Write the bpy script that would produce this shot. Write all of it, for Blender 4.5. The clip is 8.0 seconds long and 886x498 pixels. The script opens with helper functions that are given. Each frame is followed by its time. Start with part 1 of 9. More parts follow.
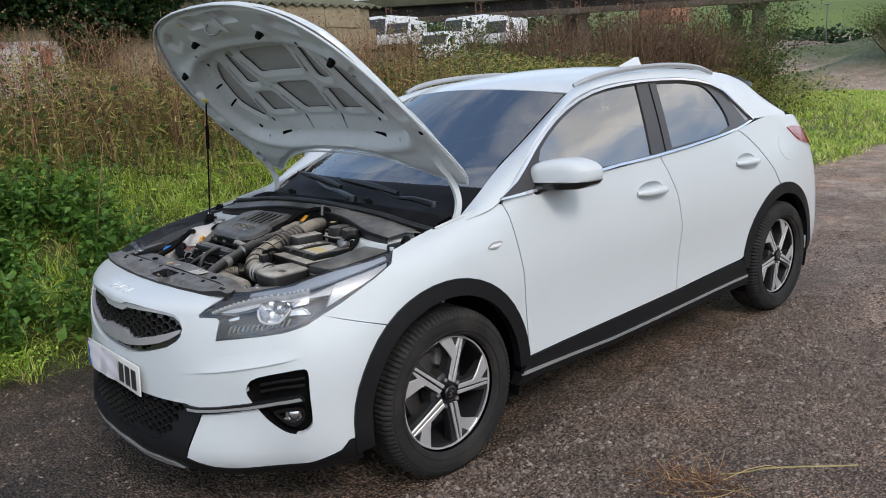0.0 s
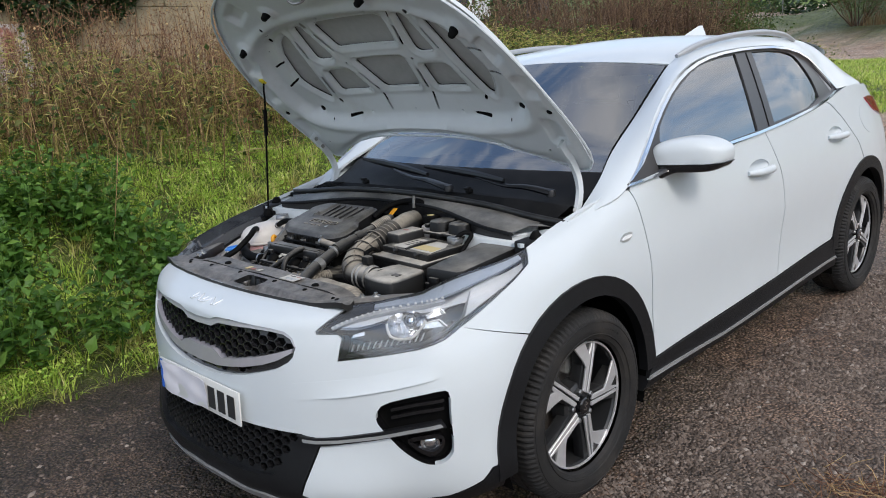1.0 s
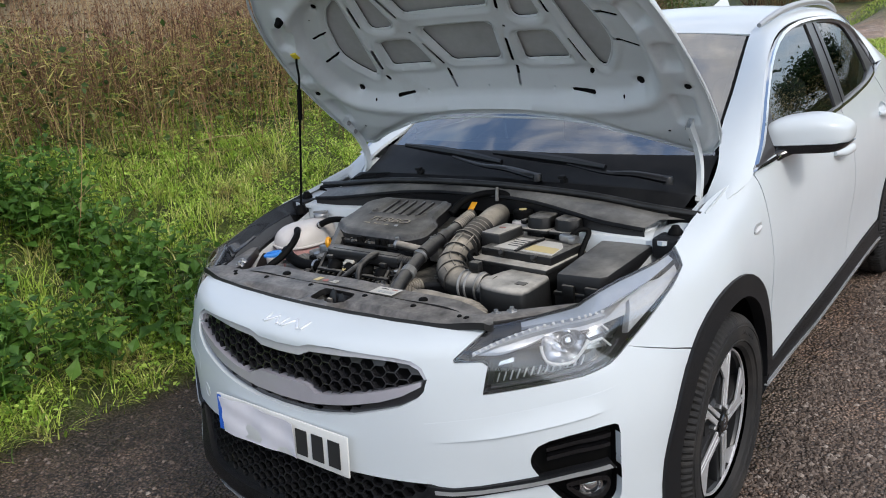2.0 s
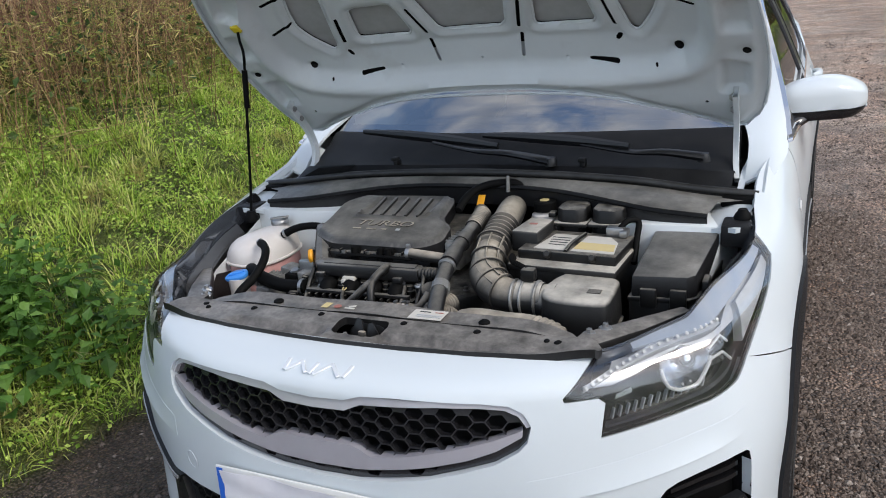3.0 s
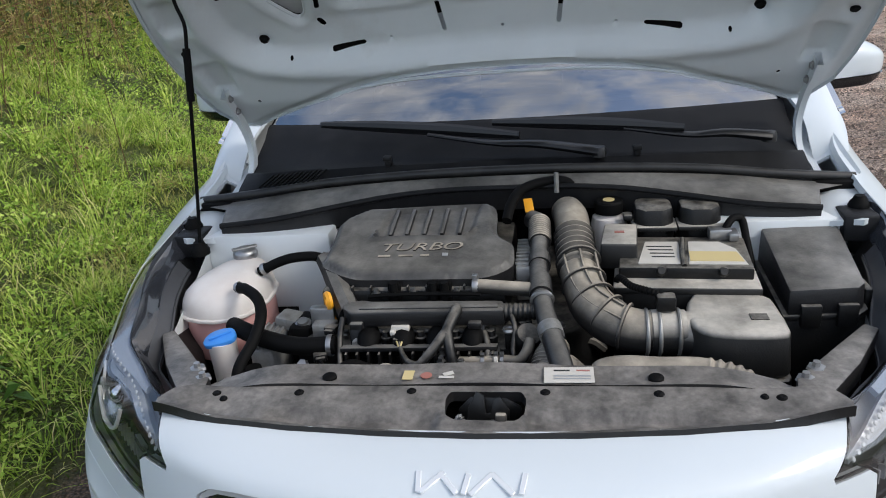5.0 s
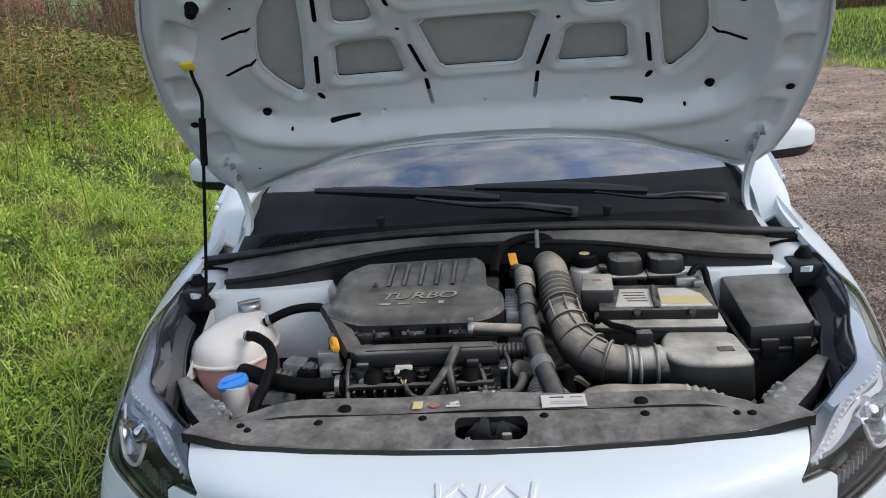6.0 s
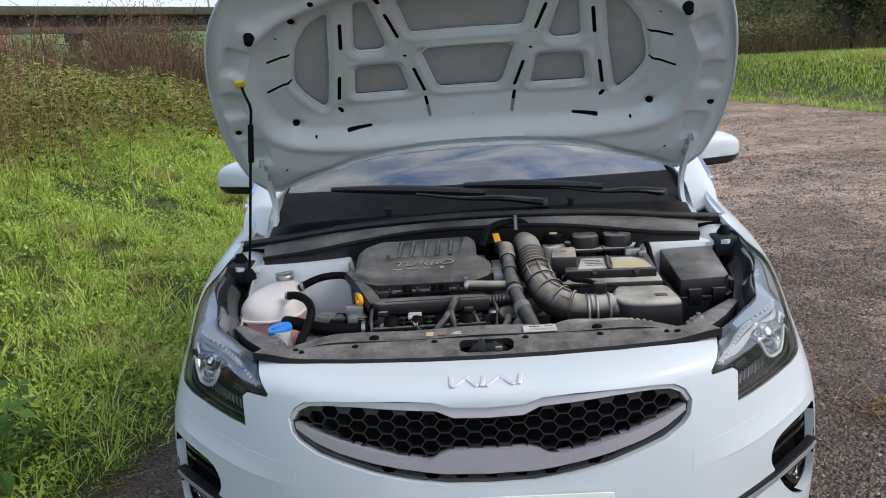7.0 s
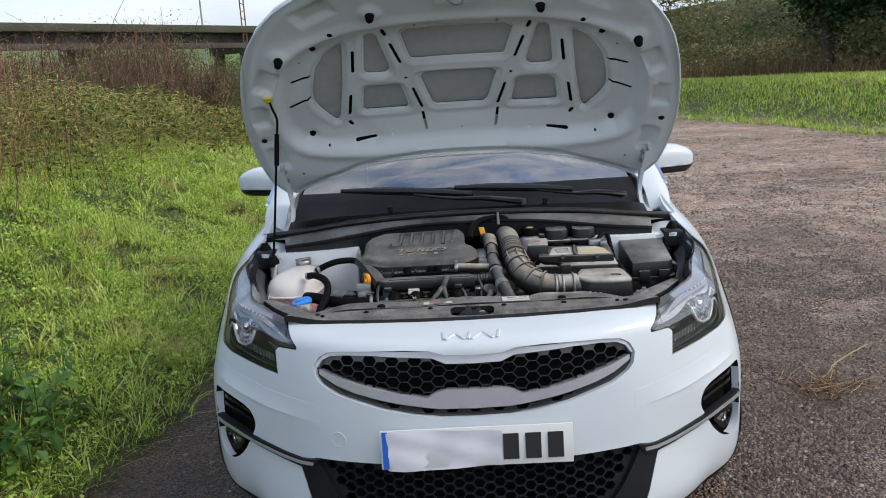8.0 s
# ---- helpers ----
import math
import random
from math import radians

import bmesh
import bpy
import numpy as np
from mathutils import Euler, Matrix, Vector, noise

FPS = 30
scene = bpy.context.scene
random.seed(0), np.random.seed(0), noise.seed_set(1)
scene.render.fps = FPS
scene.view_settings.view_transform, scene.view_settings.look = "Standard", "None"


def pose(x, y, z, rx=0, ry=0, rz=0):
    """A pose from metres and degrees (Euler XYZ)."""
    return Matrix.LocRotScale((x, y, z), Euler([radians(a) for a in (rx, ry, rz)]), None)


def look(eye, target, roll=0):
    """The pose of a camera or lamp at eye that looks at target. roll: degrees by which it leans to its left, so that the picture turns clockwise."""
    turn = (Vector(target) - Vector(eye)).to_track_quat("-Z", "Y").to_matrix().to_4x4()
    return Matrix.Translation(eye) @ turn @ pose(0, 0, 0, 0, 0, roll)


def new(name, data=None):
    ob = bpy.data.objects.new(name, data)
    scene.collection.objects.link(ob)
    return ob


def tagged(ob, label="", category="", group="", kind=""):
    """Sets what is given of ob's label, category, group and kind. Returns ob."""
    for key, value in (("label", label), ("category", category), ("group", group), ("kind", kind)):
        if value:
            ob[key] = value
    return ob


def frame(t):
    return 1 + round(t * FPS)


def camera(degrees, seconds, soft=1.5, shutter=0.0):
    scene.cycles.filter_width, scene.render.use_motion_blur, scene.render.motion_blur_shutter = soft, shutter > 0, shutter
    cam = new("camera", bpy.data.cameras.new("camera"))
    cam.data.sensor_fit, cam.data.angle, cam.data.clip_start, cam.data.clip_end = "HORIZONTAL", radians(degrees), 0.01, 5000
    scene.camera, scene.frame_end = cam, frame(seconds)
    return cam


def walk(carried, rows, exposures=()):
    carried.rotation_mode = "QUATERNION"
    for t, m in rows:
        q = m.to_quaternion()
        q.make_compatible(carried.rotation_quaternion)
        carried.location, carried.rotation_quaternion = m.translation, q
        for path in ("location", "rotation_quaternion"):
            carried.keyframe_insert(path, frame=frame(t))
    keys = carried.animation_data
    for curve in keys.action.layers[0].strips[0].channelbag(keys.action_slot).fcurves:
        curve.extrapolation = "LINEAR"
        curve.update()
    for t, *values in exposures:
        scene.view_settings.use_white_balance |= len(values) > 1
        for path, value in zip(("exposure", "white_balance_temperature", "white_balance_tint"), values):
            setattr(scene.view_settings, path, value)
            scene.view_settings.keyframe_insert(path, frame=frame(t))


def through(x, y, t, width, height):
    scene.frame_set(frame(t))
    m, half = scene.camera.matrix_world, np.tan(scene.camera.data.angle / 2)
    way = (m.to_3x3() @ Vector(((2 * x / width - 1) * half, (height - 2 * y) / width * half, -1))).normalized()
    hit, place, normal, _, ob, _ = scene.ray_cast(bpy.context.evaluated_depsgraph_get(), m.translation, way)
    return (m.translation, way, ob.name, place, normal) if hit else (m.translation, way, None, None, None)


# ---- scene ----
from mathutils import geometry

cam = camera(58.9, 8.0, soft=1.0)
PATH = [
    (0, (2.946, -1.821, 1.494), (1.48, -0.532, 1.062), -3.6),
    (0.5, (2.656, -1.949, 1.519), (1.226, -0.629, 1.056), -4.4),
    (1, (2.295, -1.979, 1.512), (0.901, -0.631, 1.021), -4.7),
    (1.5, (1.94, -2.046, 1.507), (0.626, -0.631, 0.989), -4.9),
    (1.7, (1.782, -2.082, 1.508), (0.505, -0.637, 0.977), -4.8),
    (2.8, (1.032, -2.043, 1.512), (0.08, -0.394, 0.899), -5.6),
    (3, (0.903, -2.015, 1.513), (0.052, -0.322, 0.874), -5.7),
    (3.5, (0.599, -1.94, 1.498), (0.017, -0.154, 0.811), -5.9),
    (4, (0.41, -1.773, 1.475), (-0.096, 0.02, 0.749), -6.0),
    (4.2, (0.348, -1.71, 1.478), (-0.125, 0.085, 0.735), -5.8),
    (5.3, (0.097, -1.743, 1.511), (-0.168, 0.098, 0.777), -5.0),
    (5.5, (0.08, -1.776, 1.507), (-0.156, 0.086, 0.816), -4.8),
    (6, (0.061, -1.907, 1.497), (-0.12, 0.006, 0.944), -4.3),
    (6.5, (0.045, -2.155, 1.48), (-0.095, -0.221, 0.992), -4.2),
    (7, (0.003, -2.418, 1.464), (-0.091, -0.474, 1.002), -4.0),
    (7.5, (-0.031, -2.664, 1.488), (-0.098, -0.714, 1.047), -3.8),
    (8, (0.006, -2.878, 1.471), (-0.061, -0.923, 1.053), -3.5),
]
walk(cam, [(t, look(eye, target, roll)) for t, eye, target, roll in PATH],
     exposures=[(0, 0.06), (1.0, 0.15), (1.5, 0.18), (3.0, 0.31), (4.0, 0.26), (5.5, 0.29), (6.5, 0.34), (7.0, 0.28), (7.5, 0.24), (8, 0.27)])

# ---- sky, sun ----
SUN_FROM = Vector((0.70, -0.20, 0.66)).normalized()
world = bpy.data.worlds.new("sky")
scene.world = world
world.use_nodes = True
wt = world.node_tree
wt.nodes.clear()
w_out = wt.nodes.new("ShaderNodeOutputWorld")
w_back = wt.nodes.new("ShaderNodeBackground")
w_sky = wt.nodes.new("ShaderNodeTexSky")
w_sky.sky_type = "NISHITA"
w_sky.sun_disc = False
w_sky.sun_elevation = math.asin(SUN_FROM.z)
w_sky.sun_rotation = math.atan2(SUN_FROM.x, SUN_FROM.y)
w_sky.air_density, w_sky.dust_density = 1.0, 1.2
w_coord = wt.nodes.new("ShaderNodeTexCoord")
w_map = wt.nodes.new("ShaderNodeMapping")
w_map.inputs["Scale"].default_value = (1.3, 1.3, 3.2)
w_noise = wt.nodes.new("ShaderNodeTexNoise")
w_noise.inputs["Scale"].default_value = 2.1
w_noise.inputs["Detail"].default_value = 9.0
w_noise.inputs["Roughness"].default_value = 0.62
w_noise.inputs["Distortion"].default_value = 0.5
w_ramp = wt.nodes.new("ShaderNodeValToRGB")
w_ramp.color_ramp.elements[0].position = 0.38
w_ramp.color_ramp.elements[1].position = 0.64
w_cloud = wt.nodes.new("ShaderNodeTexNoise")
w_cloud.inputs["Scale"].default_value = 3.4
w_cloud.inputs["Detail"].default_value = 6.0
w_shade = wt.nodes.new("ShaderNodeValToRGB")
w_shade.color_ramp.elements[0].position, w_shade.color_ramp.elements[0].color = 0.3, (3.1, 3.1, 3.15, 1)
w_shade.color_ramp.elements[1].position, w_shade.color_ramp.elements[1].color = 0.72, (7.3, 7.0, 6.6, 1)
w_mix = wt.nodes.new("ShaderNodeMixRGB")
wt.links.new(w_coord.outputs["Generated"], w_map.inputs["Vector"])
wt.links.new(w_map.outputs["Vector"], w_noise.inputs["Vector"])
wt.links.new(w_map.outputs["Vector"], w_cloud.inputs["Vector"])
wt.links.new(w_noise.outputs["Fac"], w_ramp.inputs["Fac"])
wt.links.new(w_cloud.outputs["Fac"], w_shade.inputs["Fac"])
# fewer clouds over the bank, brighter cloud low down than overhead, pale haze along the horizon
w_dir = wt.nodes.new("ShaderNodeSeparateXYZ")
wt.links.new(w_coord.outputs["Generated"], w_dir.inputs["Vector"])


def sky_range(socket, low, high, a, b):
    r = wt.nodes.new("ShaderNodeMapRange")
    r.inputs["From Min"].default_value, r.inputs["From Max"].default_value = low, high
    r.inputs["To Min"].default_value, r.inputs["To Max"].default_value = a, b
    wt.links.new(socket, r.inputs["Value"])
    return r.outputs["Result"]


def sky_times(a, b):
    m = wt.nodes.new("ShaderNodeMath")
    m.operation = "MULTIPLY"
    wt.links.new(a, m.inputs[0])
    wt.links.new(b, m.inputs[1])
    return m.outputs["Value"]


wt.links.new(sky_times(w_ramp.outputs["Color"], sky_range(w_dir.outputs["X"], -0.75, 0.05, 0.35, 1.0)), w_mix.inputs["Fac"])
w_level = wt.nodes.new("ShaderNodeVectorMath")
w_level.operation = "SCALE"
wt.links.new(w_shade.outputs["Color"], w_level.inputs[0])
wt.links.new(sky_range(w_dir.outputs["Z"], 0.2, 0.95, 1.22, 0.80), w_level.inputs["Scale"])
w_haze = wt.nodes.new("ShaderNodeMixRGB")
w_haze.inputs["Color2"].default_value = (2.3, 2.65, 3.15, 1)
wt.links.new(sky_range(w_dir.outputs["Z"], 0.04, 0.20, 1.0, 0.0), w_haze.inputs["Fac"])
wt.links.new(w_sky.outputs["Color"], w_mix.inputs["Color1"])
wt.links.new(w_level.outputs["Vector"], w_mix.inputs["Color2"])
wt.links.new(w_mix.outputs["Color"], w_haze.inputs["Color1"])
wt.links.new(w_haze.outputs["Color"], w_back.inputs["Color"])
w_back.inputs["Strength"].default_value = 0.225
wt.links.new(w_back.outputs["Background"], w_out.inputs["Surface"])

sun = new("sun", bpy.data.lights.new("sun", "SUN"))
sun.data.energy, sun.data.angle, sun.data.color = 1.35, radians(16), (1.0, 0.955, 0.89)
sun.matrix_world = look(SUN_FROM * 30, (0, 0, 0))

# ---- materials ----
def principled(name, color, rough=0.5, metal=0.0, grain=None, bump=None, rough_var=0.0, coat=0.0, second=None, spec=0.5, coords="Object", stretch=None, dust=None):
    """color: base. grain: (scale, darker factor). second: (colour, scale, low, high), patches of another colour.
    bump: (scale, height in metres). dust: the second colour settles on faces that lie flat, from one slope to another;
    it also paints light onto tops."""
    mat = bpy.data.materials.new(name)
    mat.use_nodes = True
    nt = mat.node_tree
    sh = nt.nodes["Principled BSDF"]
    sh.inputs["Roughness"].default_value = rough
    sh.inputs["Metallic"].default_value = metal
    sh.inputs["Coat Weight"].default_value = coat
    sh.inputs["Coat Roughness"].default_value = 0.03
    sh.inputs["Specular IOR Level"].default_value = spec
    co = nt.nodes.new("ShaderNodeTexCoord").outputs[coords]
    if stretch:
        mp = nt.nodes.new("ShaderNodeMapping")
        mp.inputs["Scale"].default_value = stretch
        nt.links.new(co, mp.inputs["Vector"])
        co = mp.outputs["Vector"]

    def noise_at(scale, detail=6.0, roughness=0.6):
        n = nt.nodes.new("ShaderNodeTexNoise")
        n.inputs["Scale"].default_value, n.inputs["Detail"].default_value, n.inputs["Roughness"].default_value = scale, detail, roughness
        nt.links.new(co, n.inputs["Vector"])
        return n.outputs["Fac"]

    def ramp(fac, low, high, a, b):
        r = nt.nodes.new("ShaderNodeMapRange")
        r.inputs["From Min"].default_value, r.inputs["From Max"].default_value = low, high
        r.inputs["To Min"].default_value, r.inputs["To Max"].default_value = a, b
        nt.links.new(fac, r.inputs["Value"])
        return r.outputs["Result"]

    def mixed(kind, fac, a, b):
        m = nt.nodes.new("ShaderNodeMixRGB")
        m.blend_type = kind
        for slot, val in (("Fac", fac), ("Color1", a), ("Color2", b)):
            if isinstance(val, (int, float)):
                m.inputs[slot].default_value = val
            elif isinstance(val, tuple):
                m.inputs[slot].default_value = (*val, 1)
            else:
                nt.links.new(val, m.inputs[slot])
        return m.outputs["Color"]

    tone = color
    upward = None
    if dust:
        up = nt.nodes.new("ShaderNodeSeparateXYZ")
        nt.links.new(nt.nodes.new("ShaderNodeNewGeometry").outputs["Normal"], up.inputs["Vector"])
        upward = ramp(up.outputs["Z"], dust[0], dust[1], 0.0, 1.0)
    if second:
        c2, scale, low, high = second
        spots = ramp(noise_at(scale, 8.0), low, high, 0.0, 1.0)
        if upward:
            both_of = nt.nodes.new("ShaderNodeMath")
            both_of.operation = "MULTIPLY"
            nt.links.new(spots, both_of.inputs[0])
            nt.links.new(upward, both_of.inputs[1])
            spots = both_of.outputs["Value"]
        tone = mixed("MIX", spots, tone, c2)
    if grain:
        scale, dark = grain
        tone = mixed("MULTIPLY", 1.0, tone, mixed("MIX", ramp(noise_at(scale), 0.3, 0.7, 0.0, 1.0), (dark, dark, dark), (1.0, 1.0, 1.0)))
    if isinstance(tone, tuple):
        sh.inputs["Base Color"].default_value = (*tone, 1)
    else:
        nt.links.new(tone, sh.inputs["Base Color"])
    if rough_var:
        nt.links.new(ramp(noise_at(9.0), 0.3, 0.7, max(rough - rough_var, 0.02), min(rough + rough_var, 1.0)), sh.inputs["Roughness"])
    if bump:
        scale, height = bump
        b = nt.nodes.new("ShaderNodeBump")
        b.inputs["Distance"].default_value = height
        nt.links.new(noise_at(scale, 4.0), b.inputs["Height"])
        nt.links.new(b.outputs["Normal"], sh.inputs["Normal"])
    return mat


def glass(name, tint, gloss_rough=0.0, ior=1.5, milk=0.0):
    """Thin pane: the tint of what shows through, and a mirror gloss by the angle."""
    mat = bpy.data.materials.new(name)
    mat.use_nodes = True
    nt = mat.node_tree
    nt.nodes.clear()
    out = nt.nodes.new("ShaderNodeOutputMaterial")
    clear, gloss, mix, fres = (nt.nodes.new("ShaderNode" + k) for k in ("BsdfTransparent", "BsdfGlossy", "MixShader", "Fresnel"))
    clear.inputs["Color"].default_value = (*tint, 1)
    gloss.inputs["Roughness"].default_value = gloss_rough
    fres.inputs["IOR"].default_value = ior
    nt.links.new(fres.outputs["Fac"], mix.inputs["Fac"])
    base = clear.outputs["BSDF"]
    if milk:
        diffuse, both = nt.nodes.new("ShaderNodeBsdfDiffuse"), nt.nodes.new("ShaderNodeMixShader")
        diffuse.inputs["Color"].default_value = (0.6, 0.62, 0.63, 1)
        both.inputs["Fac"].default_value = milk
        nt.links.new(base, both.inputs[1])
        nt.links.new(diffuse.outputs["BSDF"], both.inputs[2])
        base = both.outputs["Shader"]
    nt.links.new(base, mix.inputs[1])
    nt.links.new(gloss.outputs["BSDF"], mix.inputs[2])
    nt.links.new(mix.outputs["Shader"], out.inputs["Surface"])
    return mat


PAINT = principled("white_paint", (0.62, 0.665, 0.69), 0.42, coat=0.55, grain=(3.0, 0.97), rough_var=0.05, spec=0.3)
INNER_PAINT = principled("white_undercoat", (0.70, 0.735, 0.745), 0.45, grain=(7.0, 0.93), second=((0.54, 0.54, 0.52), 5.0, 0.58, 0.85))
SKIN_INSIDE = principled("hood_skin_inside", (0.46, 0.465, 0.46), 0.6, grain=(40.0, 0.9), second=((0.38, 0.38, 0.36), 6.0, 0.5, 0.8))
CLADDING = principled("cladding_plastic", (0.010, 0.0105, 0.012), 0.5, grain=(14.0, 0.7), bump=(900.0, 0.0004), spec=0.3)
GLOSS_BLACK = principled("gloss_black", (0.008, 0.008, 0.009), 0.12, coat=0.5)
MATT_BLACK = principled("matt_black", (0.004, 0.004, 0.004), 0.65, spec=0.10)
# trim's sky reflection painted in as a pale, less metallic colour
PIANO_GREY = principled("sky_toned_chrome", (0.68, 0.67, 0.71), 0.24, metal=0.35, grain=(12.0, 0.9))
PILLAR_BLACK = principled("pillar_film", (0.045, 0.043, 0.044), 0.28, grain=(40.0, 0.85))
CHROME = principled("chrome", (0.80, 0.81, 0.83), 0.10, metal=1.0)
SILVER = principled("silver_plastic", (0.50, 0.51, 0.52), 0.35, metal=0.5, grain=(20.0, 0.9))
RUBBER = principled("tyre_rubber", (0.011, 0.0105, 0.0105), 0.75, second=((0.045, 0.038, 0.032), 7.0, 0.5, 0.85), bump=(300.0, 0.0008))
ALLOY = principled("machined_alloy", (0.74, 0.74, 0.75), 0.38, metal=0.6, grain=(60.0, 0.92))
ALLOY_DARK = principled("dark_alloy", (0.030, 0.031, 0.033), 0.35, metal=0.3, second=((0.06, 0.055, 0.05), 10.0, 0.5, 0.9))
LATCH_BLACK = principled("latch_black", (0.012, 0.012, 0.012), 0.35, spec=0.4)
STEEL = principled("steel", (0.42, 0.42, 0.42), 0.38, metal=0.9, grain=(40.0, 0.75))
DISC = principled("brake_disc", (0.30, 0.29, 0.28), 0.4, metal=0.9, second=((0.20, 0.12, 0.07), 12.0, 0.5, 0.8))
# real dust, its tone raised to paint light onto tops in the bay
COVER_PLASTIC = principled("engine_cover_plastic", (0.013, 0.013, 0.014), 0.42, second=((0.31, 0.295, 0.265), 9.0, 0.20, 0.80), grain=(38.0, 0.62), bump=(220.0, 0.0006), dust=(0.45, 0.98))
ENGINE_PLASTIC = principled("dusty_engine_plastic", (0.014, 0.014, 0.0138), 0.46, second=((0.58, 0.54, 0.47), 12.0, 0.10, 0.64), grain=(60.0, 0.8), bump=(250.0, 0.0005), dust=(0.2, 0.95))
ENGINE_DARK = principled("engine_black", (0.007, 0.007, 0.007), 0.45, second=((0.34, 0.315, 0.27), 30.0, 0.30, 0.74), grain=(110.0, 0.6), spec=0.4, bump=(160.0, 0.0006), dust=(0.4, 0.98))
DUSTY_RUBBER = principled("dusty_rubber", (0.018, 0.017, 0.016), 0.6, second=((0.52, 0.46, 0.37), 13.0, 0.13, 0.68), grain=(50.0, 0.8), bump=(120.0, 0.0008), dust=(0.05, 0.95))
SLAM = principled("dusty_panel", (0.014, 0.0135, 0.0135), 0.45, second=((0.40, 0.37, 0.335), 20.0, 0.20, 0.84), grain=(90.0, 0.6), bump=(90.0, 0.0008), dust=(0.5, 0.98))
COWL = principled("cowl_plastic", (0.006, 0.0062, 0.007), 0.55, second=((0.018, 0.018, 0.018), 9.0, 0.45, 0.8), bump=(500.0, 0.0003), spec=0.16)
WIPER_BLACK = principled("wiper_black", (0.008, 0.008, 0.009), 0.38, spec=0.5)
SEAL_RUBBER = principled("seal_rubber", (0.012, 0.012, 0.012), 0.45, second=((0.045, 0.043, 0.04), 12.0, 0.45, 0.8), spec=0.5)
TANK = principled("tank_plastic", (0.72, 0.68, 0.645), 0.4, second=((0.62, 0.54, 0.49), 9.0, 0.45, 0.8), spec=0.4)
COOLANT = principled("coolant_pink", (0.62, 0.34, 0.32), 0.45)
BLUE = principled("blue_cap", (0.05, 0.26, 0.72), 0.4)
YELLOW = principled("dipstick_orange", (0.80, 0.36, 0.02), 0.45)
YELLOW_CLIP = principled("yellow_clip", (0.80, 0.62, 0.03), 0.45)
LABEL_WHITE = principled("label_white", (0.62, 0.59, 0.53), 0.5, grain=(25.0, 0.85))
LABEL_YELLOW = principled("label_yellow", (0.62, 0.50, 0.24), 0.5)
LABEL_RED = principled("label_red", (0.36, 0.14, 0.11), 0.5)
EMBLEM = principled("emblem_silver", (0.78, 0.80, 0.82), 0.25, metal=0.25)
SEAL_GLOSS = principled("lamp_top_gloss", (0.028, 0.031, 0.038), 0.12, coat=1.0)
GRILLE_GLOSS = principled("grille_gloss", (0.020, 0.020, 0.023), 0.22, coat=0.6)
INK = principled("ink", (0.02, 0.02, 0.02), 0.6)
CAST = principled("cast_aluminium", (0.33, 0.33, 0.32), 0.5, metal=0.6, second=((0.18, 0.17, 0.15), 20.0, 0.45, 0.7), bump=(200.0, 0.001))
PLATE = principled("number_plate", (0.74, 0.74, 0.71), 0.35, grain=(9.0, 0.92))
PAPER = principled("paper", (0.78, 0.76, 0.80), 0.8, grain=(14.0, 0.9))
EU_BLUE = principled("plate_blue", (0.02, 0.12, 0.55), 0.4)
RED_LENS = principled("red_lens", (0.35, 0.012, 0.018), 0.12, coat=1.0)
WINDOW = glass("side_window_glass", (0.30, 0.37, 0.34), ior=5.0)
SCREEN = glass("windscreen_glass", (0.55, 0.63, 0.64), ior=5.2)
LENS = glass("lamp_cover", (0.93, 0.95, 0.97), ior=2.0, milk=0.015)
MIRROR_GLASS = principled("mirror_glass", (0.85, 0.86, 0.88), 0.01, metal=1.0)
LAMP_CHROME = principled("lamp_reflector", (0.86, 0.87, 0.89), 0.22, metal=1.0, grain=(70.0, 0.8))
LAMP_GREY = principled("lamp_housing", (0.085, 0.088, 0.096), 0.3, metal=0.2, grain=(30.0, 0.85))
# blue of the sky's reflection, put into the colour
LAMP_SKY_TINT = principled("lamp_sky_tint", (0.46, 0.52, 0.62), 0.15, coat=1.0)
LAMP_MID = principled("lamp_mid_grey", (0.66, 0.67, 0.70), 0.3, metal=0.4, grain=(30.0, 0.85))
LAMP_PANEL = principled("lamp_panel_grey", (0.70, 0.72, 0.75), 0.3, metal=0.3, grain=(40.0, 0.85))
# bar's reflection of sky and gravel put into its pale colour
BAR_CHROME = principled("bar_chrome", (0.58, 0.56, 0.61), 0.24, metal=0.45, grain=(12.0, 0.9))
LAMP_WHITE = principled("lamp_light_guide", (0.82, 0.83, 0.84), 0.3)
CABIN = principled("cabin_black", (0.035, 0.036, 0.038), 0.8, grain=(60.0, 0.8))
SEAT = principled("seat_fabric", (0.07, 0.072, 0.075), 0.9, grain=(150.0, 0.7))

# ---- the car's side skin: a plan line round the left half, and a section at each of its stations ----
STATIONS = []


def station(x, y, *section):
    """One section: (height, distance inside the plan line) from the bottom to the top edge."""
    STATIONS.append((x, y, section))


station(0.0, -0.905, (0.20, 0.0), (0.27, -0.03), (0.42, -0.012), (0.56, 0.0), (0.66, 0.010), (0.74, 0.020), (0.785, 0.040), (0.815, 0.154))
station(0.25, -0.890, (0.20, 0.0), (0.27, -0.03), (0.42, -0.010), (0.56, 0.0), (0.66, 0.010), (0.74, 0.022), (0.785, 0.045), (0.815, 0.148))
station(0.45, -0.838, (0.20, 0.01), (0.27, -0.028), (0.42, -0.006), (0.56, 0.0), (0.66, 0.012), (0.74, 0.030), (0.785, 0.050), (0.815, 0.125))
station(0.60, -0.755, (0.20, 0.02), (0.27, -0.015), (0.42, 0.0), (0.56, 0.0), (0.66, 0.015), (0.74, 0.032), (0.79, 0.055), (0.818, 0.105))
station(0.72, -0.665, (0.20, 0.05), (0.27, 0.01), (0.42, 0.0), (0.56, 0.0), (0.66, 0.020), (0.74, 0.045), (0.80, 0.075), (0.832, 0.130))
